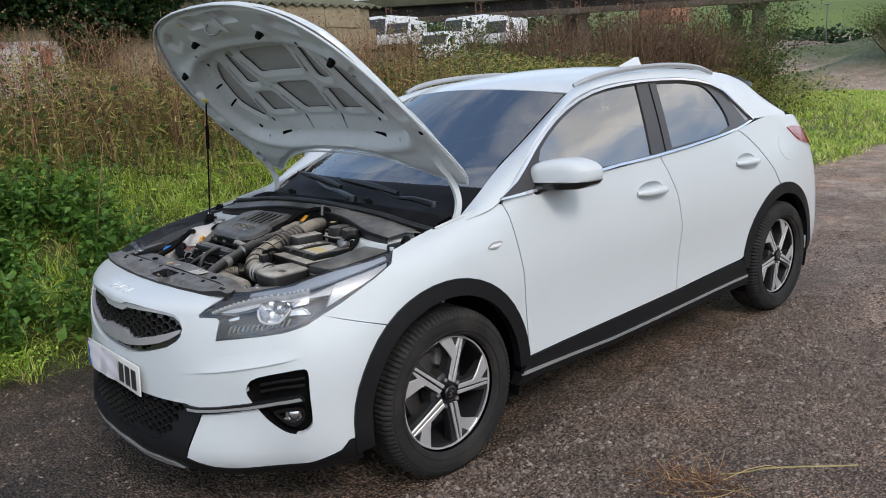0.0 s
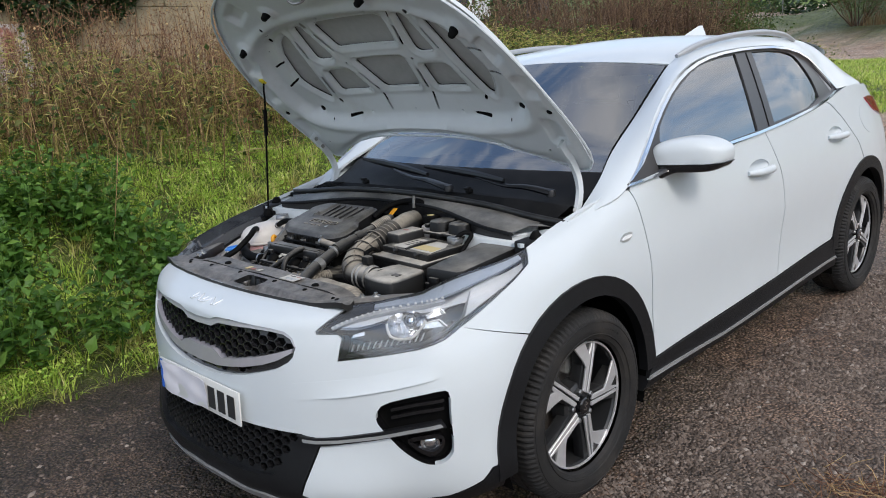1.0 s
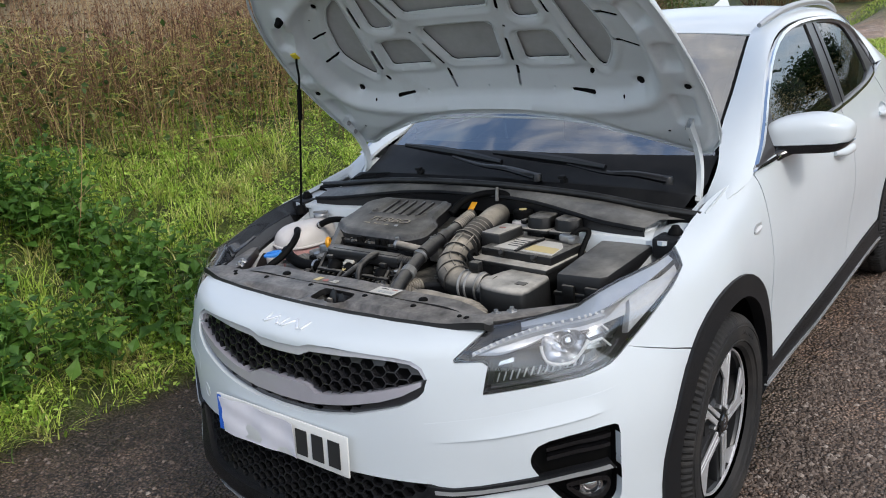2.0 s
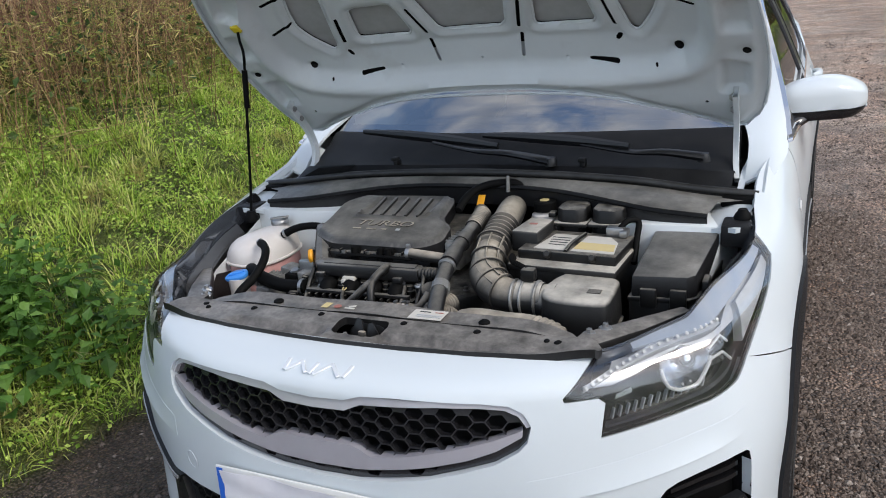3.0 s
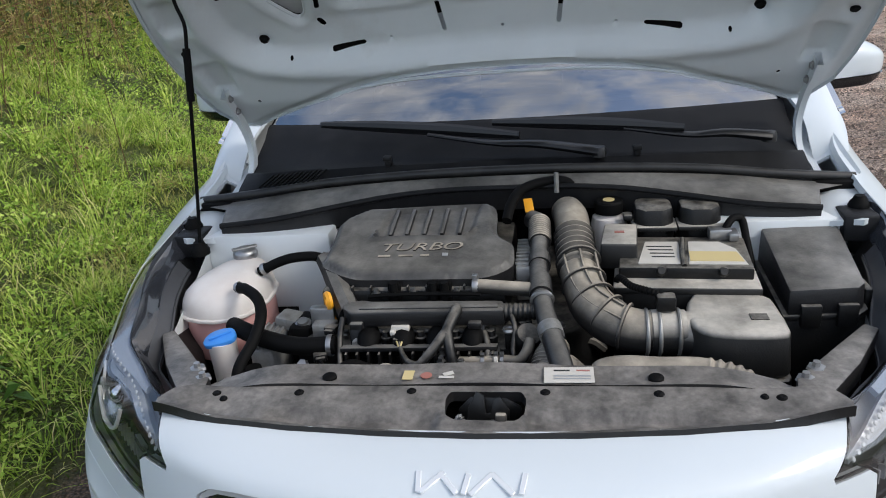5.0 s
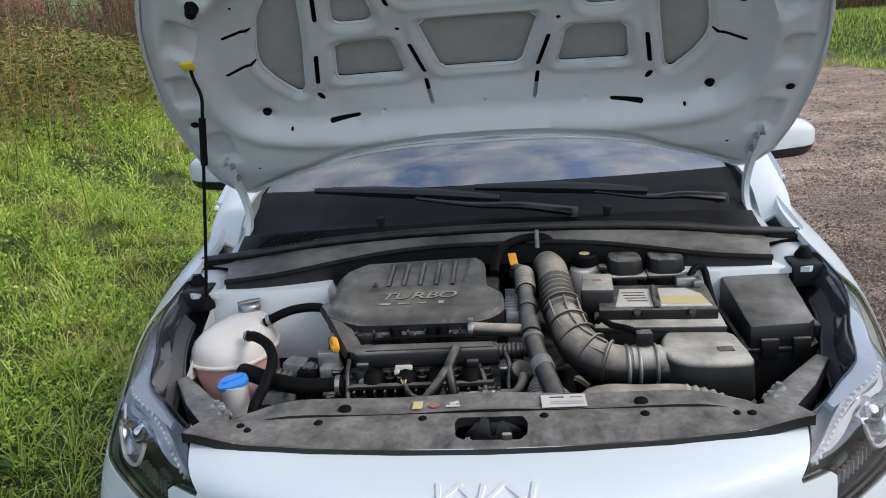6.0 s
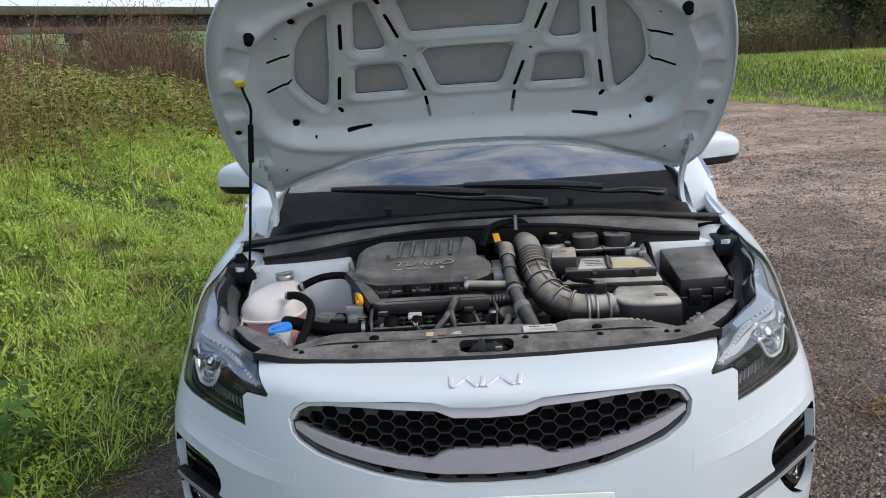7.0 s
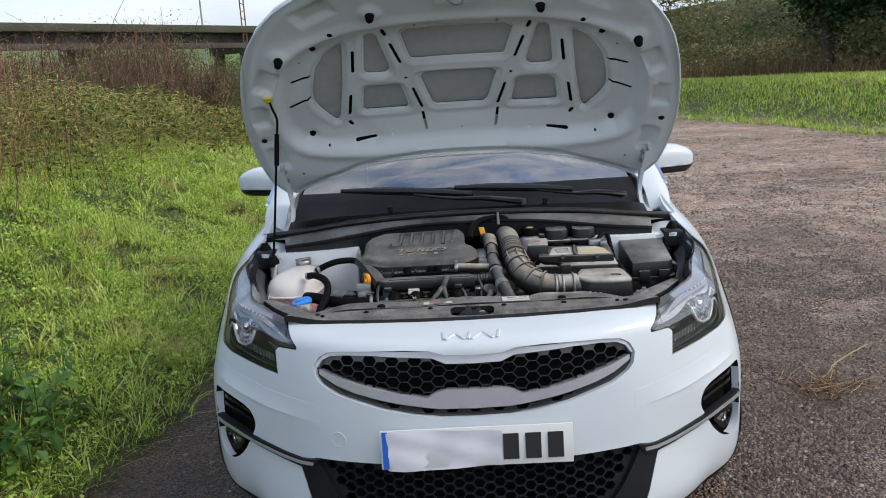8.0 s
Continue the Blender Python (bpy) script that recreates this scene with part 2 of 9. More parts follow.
station(0.808, -0.578, (0.20, 0.05), (0.27, 0.01), (0.42, -0.004), (0.56, 0.0), (0.66, 0.020), (0.74, 0.048), (0.81, 0.075), (0.846, 0.145))
station(0.864, -0.43, (0.20, 0.04), (0.27, 0.0), (0.42, 0.0), (0.56, 0.0), (0.66, 0.020), (0.74, 0.052), (0.82, 0.085), (0.866, 0.150))
station(0.889, -0.20, (0.20, 0.04), (0.27, 0.0), (0.42, 0.0), (0.56, 0.002), (0.68, 0.008), (0.78, 0.030), (0.85, 0.060), (0.892, 0.110))
station(0.896, 0.0, (0.20, 0.04), (0.27, 0.005), (0.42, 0.005), (0.56, 0.006), (0.70, 0.008), (0.82, 0.022), (0.90, 0.065), (0.930, 0.130))
station(0.893, 0.2, (0.20, 0.05), (0.27, 0.015), (0.42, 0.012), (0.56, 0.012), (0.70, 0.012), (0.83, 0.025), (0.93, 0.065), (0.965, 0.125))
station(0.890, 0.42, (0.20, 0.06), (0.27, 0.025), (0.42, 0.022), (0.56, 0.020), (0.70, 0.015), (0.83, 0.026), (0.94, 0.045), (1.01, 0.065))
station(0.890, 1.2, (0.20, 0.06), (0.27, 0.022), (0.42, 0.026), (0.56, 0.022), (0.70, 0.012), (0.83, 0.015), (0.94, 0.032), (1.04, 0.058))
station(0.890, 2.1, (0.20, 0.06), (0.27, 0.022), (0.42, 0.022), (0.56, 0.018), (0.70, 0.008), (0.85, 0.016), (0.97, 0.044), (1.085, 0.078))
station(0.893, 2.65, (0.20, 0.05), (0.27, 0.010), (0.42, 0.005), (0.56, 0.004), (0.72, 0.006), (0.86, 0.024), (1.0, 0.075), (1.145, 0.125))
station(0.868, 3.02, (0.22, 0.05), (0.30, 0.010), (0.42, 0.005), (0.58, 0.004), (0.74, 0.012), (0.88, 0.040), (1.0, 0.085), (1.13, 0.145))
station(0.79, 3.30, (0.25, 0.05), (0.33, 0.010), (0.45, 0.0), (0.58, 0.0), (0.74, 0.012), (0.88, 0.035), (1.0, 0.085), (1.11, 0.145))
station(0.55, 3.45, (0.27, 0.05), (0.33, 0.010), (0.45, 0.0), (0.58, 0.0), (0.74, 0.012), (0.88, 0.025), (1.0, 0.075), (1.10, 0.125))
station(0.0, 3.50, (0.27, 0.05), (0.33, 0.010), (0.45, 0.0), (0.58, 0.0), (0.74, 0.012), (0.88, 0.025), (1.0, 0.065), (1.10, 0.125))


def spline(knots, values, at):
    """A smooth curve through values at the knots, which overshoots little; at may be an array."""
    k, v = np.asarray(knots, float), np.asarray(values, float)
    step = np.diff(k)
    slope = np.diff(v, axis=0) / step.reshape(-1, *[1] * (v.ndim - 1))
    m = np.zeros_like(v)
    m[1:-1] = (slope[:-1] + slope[1:]) / 2
    m[0], m[-1] = slope[0], slope[-1]
    a = np.clip(np.asarray(at, float), k[0], k[-1])
    i = np.clip(np.searchsorted(k, a, side="right") - 1, 0, len(k) - 2)
    shape = a.shape + (1,) * (v.ndim - 1)
    h = step[i].reshape(shape)
    t = ((a - k[i]) / step[i]).reshape(shape)
    return ((1 + 2 * t) * (1 - t) ** 2) * v[i] + (t * (1 - t) ** 2 * h) * m[i] + (t * t * (3 - 2 * t)) * v[i + 1] + (t * t * (t - 1) * h) * m[i + 1]


PLAN = np.array([(x, y) for x, y, _ in STATIONS])
KNOT = np.concatenate([[0], np.cumsum(np.linalg.norm(np.diff(PLAN, axis=0), axis=1))])
SECTION = np.array([section for _, _, section in STATIONS])
LEVELS = SECTION.shape[1]
_dense = np.linspace(0, KNOT[-1], 1500)
_line = spline(KNOT, PLAN, _dense)


def skin(s, v, inset=0.0):
    """Points of the left skin: s metres along the plan line, v from 0 (bottom) to LEVELS - 1 (top edge)."""
    s, v = np.atleast_1d(np.asarray(s, float)), np.atleast_1d(np.asarray(v, float))
    base = spline(KNOT, PLAN, s)
    ahead = spline(KNOT, PLAN, np.minimum(s + 0.02, KNOT[-1])) - spline(KNOT, PLAN, np.maximum(s - 0.02, 0))
    if np.any(s < 0.021):
        ahead[s < 0.021] = (1, 0)
    ahead /= np.linalg.norm(ahead, axis=1)[:, None]
    out = np.stack([ahead[:, 1], -ahead[:, 0]], 1)
    table = spline(KNOT, SECTION, s)
    m = np.empty_like(table)
    m[:, 1:-1] = (table[:, 2:] - table[:, :-2]) / 2
    m[:, 0], m[:, -1] = table[:, 1] - table[:, 0], table[:, -1] - table[:, -2]
    v = np.clip(v, 0, LEVELS - 1)
    i = np.clip(v.astype(int), 0, LEVELS - 2)
    t, r = (v - i)[:, None], np.arange(len(s))
    zd = ((1 + 2 * t) * (1 - t) ** 2) * table[r, i] + (t * (1 - t) ** 2) * m[r, i] + (t * t * (3 - 2 * t)) * table[r, i + 1] + (t * t * (t - 1)) * m[r, i + 1]
    z, d = zd[:, 0], zd[:, 1]
    dt = ((6 * t * t - 6 * t) * table[r, i] + (1 - 4 * t + 3 * t * t) * m[r, i] + (6 * t - 6 * t * t) * table[r, i + 1] + (3 * t * t - 2 * t) * m[r, i + 1])
    length = np.maximum(np.hypot(dt[:, 0], dt[:, 1]), 1e-6)
    z = z - inset * np.abs(dt[:, 1]) / length * np.sign(np.maximum(dt[:, 1], 0))
    d = d + inset * dt[:, 0] / length
    xy = base - out * d[:, None]
    return np.column_stack([xy, z])


_grid_v = np.linspace(0, LEVELS - 1, 57)


def level(s, z):
    """The v at which the skin at s has height z."""
    zs = spline(range(LEVELS), spline(KNOT, SECTION, np.array([s]))[0], _grid_v)[:, 0]
    return float(np.interp(z, zs, _grid_v))


def at_x(x, z):
    """(s, v) of the front skin's point with these x and z."""
    s = float(np.interp(x, _line[:600, 0], _dense[:600]))
    for _ in range(12):
        v = level(s, z)
        s = max(0.0, s + (x - skin(s, v)[0, 0]) * 0.9)
    return s, level(s, z)


def at_y(y, z):
    """(s, v) of the side skin's point with these y and z."""
    side = (_dense > 0.85) & (_dense < 4.6)
    s = float(np.interp(y, _line[side, 1], _dense[side]))
    for _ in range(8):
        v = level(s, z)
        s = s + (y - skin(s, v)[0, 1]) * 0.9
    return s, level(s, z)


# ---- mesh tools ----
def part(name, bm, material, parent=None, label="", sharp=38):
    """Links a bmesh as one mesh object under a thing or a part."""
    me = bpy.data.meshes.new(name)
    bm.to_mesh(me)
    bm.free()
    me.polygons.foreach_set("use_smooth", [True] * len(me.polygons))
    me.set_sharp_from_angle(angle=radians(sharp))
    me.materials.append(material)
    ob = new(name, me)
    if parent:
        ob.parent = parent
    if label:
        ob["label"] = label
    return ob


def raw(name, verts, faces, material, parent=None, label="", smooth=True):
    me = bpy.data.meshes.new(name)
    me.from_pydata(np.asarray(verts).tolist(), [], faces if isinstance(faces, list) else np.asarray(faces).tolist())
    if smooth:
        me.polygons.foreach_set("use_smooth", [True] * len(me.polygons))
    me.materials.append(material)
    ob = new(name, me)
    if parent:
        ob.parent = parent
    if label:
        ob["label"] = label
    return ob


def thing(name, label, category, group="", at=(0, 0, 0)):
    ob = new(name)
    ob.location = at
    return tagged(ob, label, category, group)


def flipped(bm):
    """The mirror image of a bmesh across the car's middle."""
    for v in bm.verts:
        v.co.x = -v.co.x
    bmesh.ops.reverse_faces(bm, faces=bm.faces)
    return bm


def both(bm):
    """A bmesh and its mirror image in one, joined along the middle."""
    seam = [f for f in bm.faces if all(abs(v.co.x) < 2e-4 for v in f.verts)]
    bmesh.ops.delete(bm, geom=seam, context="FACES_ONLY")
    twin = bm.copy()
    flipped(twin)
    return joined(bm, twin, weld=0.0008)


def joined(bm, *others, weld=0.0):
    for o in others:
        base = [bm.verts.new(v.co) for v in o.verts]
        o.verts.index_update()
        for f in o.faces:
            bm.faces.new([base[v.index] for v in f.verts])
        o.free()
    if weld:
        bmesh.ops.remove_doubles(bm, verts=bm.verts, dist=weld)
    return bm


def moved(bm, m):
    bmesh.ops.transform(bm, matrix=m, verts=bm.verts)
    return bm


def sheet(points, close_u=False, close_v=False):
    """A bmesh from rows of points."""
    p = np.asarray(points, float)
    bm = bmesh.new()
    vs = [[bm.verts.new(q) for q in row] for row in p]
    n, m = p.shape[:2]
    for i in range(n if close_u else n - 1):
        for j in range(m if close_v else m - 1):
            bm.faces.new((vs[i][j], vs[(i + 1) % n][j], vs[(i + 1) % n][(j + 1) % m], vs[i][(j + 1) % m]))
    return bm


def thick(bm, by):
    """Gives a sheet depth: towards its back for a positive number."""
    bm.normal_update()
    bmesh.ops.solidify(bm, geom=bm.faces[:], thickness=by)
    return bm


def box(x, y, z, sx, sy, sz, bevel=0.008, top=1.0, seg=2):
    """A bevelled box on its base's centre; top: the top's size against the base's."""
    bm = bmesh.new()
    bmesh.ops.create_cube(bm, size=1.0)
    for v in bm.verts:
        k = top if v.co.z > 0 else 1.0
        v.co = (x + v.co.x * sx * k, y + v.co.y * sy * k, z + (v.co.z + 0.5) * sz)
    if bevel:
        bmesh.ops.bevel(bm, geom=bm.edges[:], offset=bevel, segments=seg, affect="EDGES", profile=0.5)
    return bm


def prism(outline, z0, z1, bevel=0.006, top=1.0, seg=2, tilt=(0, 0)):
    """An outline in plan pulled up from z0 to z1, its edges rounded; tilt: the top's rise along x and y."""
    bm = bmesh.new()
    c = np.mean(outline, axis=0)
    low = [bm.verts.new((x, y, z0)) for x, y in outline]
    high = []
    for x, y in outline:
        px, py = c[0] + (x - c[0]) * top, c[1] + (y - c[1]) * top
        high.append(bm.verts.new((px, py, z1 + (px - c[0]) * tilt[0] + (py - c[1]) * tilt[1])))
    n = len(low)
    bm.faces.new(low[::-1])
    bm.faces.new(high)
    for i in range(n):
        bm.faces.new((low[i], low[(i + 1) % n], high[(i + 1) % n], high[i]))
    bmesh.ops.recalc_face_normals(bm, faces=bm.faces)
    if bevel:
        bmesh.ops.bevel(bm, geom=bm.edges[:], offset=bevel, segments=seg, affect="EDGES", profile=0.5)
    return bm


def tube(path, radius, seg=14, per=6, caps=True, ribs=None, flat=1.0):
    """A hose along a smooth path; radius: a number or one a point. ribs: (first, last, count, height) along 0 to 1."""
    p = np.asarray(path, float)
    knots = np.concatenate([[0], np.cumsum(np.linalg.norm(np.diff(p, axis=0), axis=1))])
    r = np.full(len(p), radius) if np.isscalar(radius) else np.asarray(radius, float)
    count = (len(p) - 1) * per + 1
    if ribs:
        count = max(count, int(ribs[2] * 7 / max(ribs[1] - ribs[0], 0.05)))
    at = np.linspace(0, knots[-1], count)
    c, rr = spline(knots, p, at), spline(knots, r, at)
    if ribs:
        f = at / knots[-1]
        on = (f > ribs[0]) & (f < ribs[1])
        rr = rr + on * ribs[3] * np.sin((f - ribs[0]) / (ribs[1] - ribs[0]) * ribs[2] * 2 * np.pi)
    rows, side = [], None
    for i in range(len(c)):
        d = Vector(c[min(i + 1, len(c) - 1)] - c[max(i - 1, 0)]).normalized()
        if side is None:
            side = d.orthogonal().normalized()
            if abs(d.z) < 0.9:
                side = d.cross(Vector((0, 0, 1))).normalized()
        side = (side - d * side.dot(d)).normalized()
        up = side.cross(d)
        rows.append([Vector(c[i]) + (side * math.cos(a) + up * math.sin(a) * flat) * rr[i] for a in np.linspace(0, 2 * np.pi, seg, endpoint=False)])
    bm = sheet([[tuple(v) for v in row] for row in rows], close_v=True)
    if caps:
        bm.verts.ensure_lookup_table()
        bm.faces.new([bm.verts[i] for i in range(seg)][::-1])
        bm.faces.new([bm.verts[len(bm.verts) - seg + i] for i in range(seg)])
    bmesh.ops.recalc_face_normals(bm, faces=bm.faces)
    return bm


def lathe(profile, seg=32, m=None):
    """A turned body about z from (radius, height) pairs, placed by m."""
    a = np.linspace(0, 2 * np.pi, seg, endpoint=False)
    bm = sheet([[(r * math.cos(t), r * math.sin(t), h) for t in a] for r, h in profile], close_v=True)
    bmesh.ops.remove_doubles(bm, verts=bm.verts, dist=1e-5)
    bmesh.ops.recalc_face_normals(bm, faces=bm.faces)
    return moved(bm, m) if m else bm


def stepped(outline, step):
    """The outline with points added so that no side is longer than step."""
    pts = []
    for i, a in enumerate(outline):
        b = outline[(i + 1) % len(outline)]
        n = max(1, math.ceil(math.hypot(b[0] - a[0], b[1] - a[1]) / step))
        pts += [(a[0] + (b[0] - a[0]) * k / n, a[1] + (b[1] - a[1]) * k / n) for k in range(n)]
    return pts


def rounded(outline, times=2, keep=()):
    """Corners cut twice or so, which rounds an outline; indices in keep stay sharp."""
    pts = [(tuple(p), i in keep) for i, p in enumerate(outline)]
    for _ in range(times):
        out = []
        for i, (p, fixed) in enumerate(pts):
            a, b = pts[i - 1][0], pts[(i + 1) % len(pts)][0]
            if fixed:
                out.append((p, True))
            else:
                out.append(((p[0] * 0.75 + a[0] * 0.25, p[1] * 0.75 + a[1] * 0.25), False))
                out.append(((p[0] * 0.75 + b[0] * 0.25, p[1] * 0.75 + b[1] * 0.25), False))
        pts = out
    return [p for p, _ in pts]


def inside(points, outline):
    p, o = np.asarray(points, float), np.asarray(outline, float)
    hit = np.zeros(len(p), bool)
    for a, b in zip(o, np.roll(o, -1, axis=0)):
        cross = (a[1] > p[:, 1]) != (b[1] > p[:, 1])
        with np.errstate(divide="ignore", invalid="ignore"):
            x = a[0] + (p[:, 1] - a[1]) * (b[0] - a[0]) / (b[1] - a[1])
        hit ^= cross & (p[:, 0] < x)
    return hit


def edge_distance(points, outline):
    p, o = np.asarray(points, float), np.asarray(outline, float)
    best = np.full(len(p), 9e9)
    for a, b in zip(o, np.roll(o, -1, axis=0)):
        d = b - a
        t = np.clip(((p - a) @ d) / max(d @ d, 1e-12), 0, 1)
        best = np.minimum(best, np.linalg.norm(p - a - t[:, None] * d, axis=1))
    return best


def cut_sheet(outline, surface, step=0.035, holes=(), lip=0.012, fine=None):
    """A sheet cut along an outline, with holes, in the plane of a surface's two numbers, laid on surface(u, v, inset) and
    turned in by lip along its edges."""
    rings = [stepped(outline, fine or step)] + [stepped(h, fine or step) for h in holes]
    o = np.array(rings[0])
    (u0, v0), (u1, v1) = o.min(0), o.max(0)
    gu, gv = np.meshgrid(np.arange(u0 + step / 2, u1, step), np.arange(v0 + step / 2, v1, step))
    gu = gu + (np.arange(gu.shape[0]) % 2)[:, None] * step / 2
    g = np.column_stack([gu.ravel(), gv.ravel()])
    g = g[inside(g, o)]
    for k, ring in enumerate(rings):
        if len(g):
            g = g[edge_distance(g, ring) > 0.45 * (fine or step)]
        if k and len(g):
            g = g[~inside(g, ring)]
    pts, edges = [], []
    for ring in rings:
        n = len(pts)
        pts += ring
        edges += [(n + i, n + (i + 1) % len(ring)) for i in range(len(ring))]
    pts += [tuple(q) for q in g]
    vs, es, fs, *_ = geometry.delaunay_2d_cdt([Vector(q) for q in pts], edges, [], 0, 1e-7)
    vs = np.array([tuple(v) for v in vs])
    tri = np.array(fs)
    mid = vs[tri].mean(1)
    ok = inside(mid, rings[0])
    for ring in rings[1:]:
        ok &= ~inside(mid, ring)
    tri = tri[ok]
    p = surface(vs[:, 0], vs[:, 1], 0.0)
    q = surface(vs[:, 0], vs[:, 1], lip if lip else 0.01)
    n = np.cross(p[tri[:, 1]] - p[tri[:, 0]], p[tri[:, 2]] - p[tri[:, 0]])
    out = (p - q)[tri[:, 0]]
    if (n * out).sum() < 0:
        tri = tri[:, ::-1]
    bm = bmesh.new()
    used = {}

    def vert(i, low=False):
        key = (i, low)
        if key not in used:
            used[key] = bm.verts.new((q if low else p)[i])
        return used[key]

    sides = {}
    for t in tri.tolist():
        bm.faces.new([vert(i) for i in t])
        for a, b in ((t[0], t[1]), (t[1], t[2]), (t[2], t[0])):
            sides[(a, b)] = (b, a)
    if lip:
        for (a, b), back in sides.items():
            if back not in sides:
                bm.faces.new((vert(b), vert(a), vert(a, True), vert(b, True)))
    return bm


def on_skin(u, v, inset=0.0):
    """The left skin in numbers of like scale: u along the plan line, v a tenth of a level."""
    return skin(u, np.asarray(v) * 10, inset)


def fx(*pts):
    """Front points (x, z) as places on the skin."""
    return [(s, v / 10) for s, v in (at_x(x, z) for x, z in pts)]


def sy(*pts):
    """Side points (y, z) as places on the skin."""
    return [(s, v / 10) for s, v in (at_y(y, z) for y, z in pts)]


def arc(cy, cz, r, a0, a1, n=14):
    """Side points on a circle, from a0 to a1 degrees (0: rearward, 90: up)."""
    return [(cy + r * math.cos(radians(a)), cz + r * math.sin(radians(a))) for a in np.linspace(a0, a1, n)]


def word(text, size, material, m, parent, name="lettering", depth=0.0015, shear=0.0):
    """Raised letters of the built-in font, as a mesh."""
    cu = bpy.data.curves.new(name, "FONT")
    cu.body, cu.size, cu.extrude, cu.align_x, cu.align_y, cu.shear = text, size, depth, "CENTER", "CENTER", shear
    cu.resolution_u = 3
    tmp = bpy.data.objects.new(name, cu)
    scene.collection.objects.link(tmp)
    me = bpy.data.meshes.new_from_object(tmp.evaluated_get(bpy.context.evaluated_depsgraph_get()))
    bpy.data.objects.remove(tmp)
    me.transform(m)
    me.materials.clear()
    me.materials.append(material)
    ob = new(name, me)
    ob.parent = parent
    return ob


# ---- the car: painted body ----
car = thing("car", "white crossover car with open bonnet standing on gravel", "car")
R_CUT, R_IN, R_OUT = 0.430, 0.378, 0.442
HUB_F, HUB_R, HUB_Z = 0.0, 2.65, 0.325


def pair(name, make, material, parent=None, label="", twins=None):
    """The same part on the left and on the right. Returns both."""
    left = part(name, make(), material, parent[0] if parent else car, label)
    right = part(name, flipped(make()), material, parent[1] if parent else car, label)
    return left, right


S_LAMP = at_x(0.550, 0.808)[0]
S_TIP = at_y(-0.155, 0.89)[0]
LAMP_TOP = [(S_LAMP + (S_TIP - S_LAMP) * k / 8, 0.7) for k in range(9)]
LAMP_OUTER = sy((-0.195, 0.862), (-0.272, 0.828), (-0.36, 0.790), (-0.43, 0.760), (-0.481, 0.742))
LAMP_LOWER = sy((-0.54, 0.718)) + fx((0.741, 0.700), (0.69, 0.692), (0.62, 0.684), (0.563, 0.677))
LAMP_INNER = fx((0.566, 0.715), (0.568, 0.742), (0.556, 0.752), (0.500, 0.752), (0.497, 0.760))
GRILLE_TOP = fx((0.078, 0.752), (0.117, 0.764), (0.19, 0.767), (0.272, 0.765), (0.36, 0.761), (0.405, 0.755), (0.432, 0.739), (0.446, 0.714))
GRILLE_LOW = fx((0.440, 0.685), (0.425, 0.668), (0.381, 0.643), (0.32, 0.624), (0.254, 0.606), (0.17, 0.590), (0.095, 0.581))
VENT = rounded(fx((0.657, 0.500), (0.659, 0.527), (0.677, 0.555), (0.740, 0.572), (0.803, 0.586), (0.814, 0.575), (0.817, 0.493), (0.818, 0.420), (0.815, 0.385), (0.797, 0.361), (0.770, 0.357), (0.743, 0.370), (0.709, 0.406), (0.688, 0.442), (0.669, 0.475)), 1)
WHITE_LOW = sy((-0.46, 0.308)) + fx((0.845, 0.275), (0.785, 0.243), (0.69, 0.232), (0.587, 0.227), (0.535, 0.230), (0.456, 0.262), (0.470, 0.300), (0.484, 0.340), (0.502, 0.395), (0.515, 0.435), (0.452, 0.452), (0.3, 0.452), (0.15, 0.452))
SEAM_ANGLE = 128


def bumper_half():
    low_v, high_v = level(0.0, 0.452) / 10, level(0.0, 0.580) / 10
    o = [(0.0, 0.7), (S_LAMP / 2, 0.7), (S_LAMP, 0.7)] + LAMP_INNER[::-1] + LAMP_LOWER[::-1] + LAMP_OUTER[-1:]
    o += sy((-0.42, 0.717), (-0.34, 0.690)) + sy(*arc(HUB_F, HUB_Z, R_CUT, SEAM_ANGLE, 182, 10)) + WHITE_LOW
    o += [(0.0, low_v), (0.0, high_v)] + GRILLE_LOW[::-1] + GRILLE_TOP[::-1] + [(0.0, level(0.0, 0.750) / 10)]
    return cut_sheet(o, on_skin, 0.03, holes=[VENT], lip=0.022)


part("front_bumper", both(bumper_half()), PAINT, car)


def fender():
    top = [(S_TIP + (at_y(0.33, 0.99)[0] - S_TIP) * k / 6, 0.7) for k in range(7)]
    o = top + sy((0.366, 0.985), (0.396, 0.854), (0.420, 0.711), (0.433, 0.519), (0.440, 0.40), (0.444, 0.345))
    o += sy(*arc(HUB_F, HUB_Z, R_CUT, 4, SEAM_ANGLE - 0.6, 18)) + sy((-0.338, 0.6922), (-0.418, 0.7192)) + LAMP_OUTER[::-1]
    return cut_sheet(o, on_skin, 0.04, lip=0.014)


pair("fender", fender, PAINT)


def belt(y0, y1, n=8):
    """Points along the skin's top edge."""
    a, b = at_y(y0, 2.0)[0], at_y(y1, 2.0)[0]
    return [(a + (b - a) * k / n, 0.7) for k in range(n + 1)]


GRIP_F, GRIP_R = (1.330, 0.914), (2.262, 0.942)


def grip_outline(y, z, k=1.0):
    """An oval round a door grip."""
    return [(y + 0.098 * k * math.cos(a), z + 0.034 * k * math.sin(a)) for a in np.linspace(0, 2 * np.pi, 28, endpoint=False)]


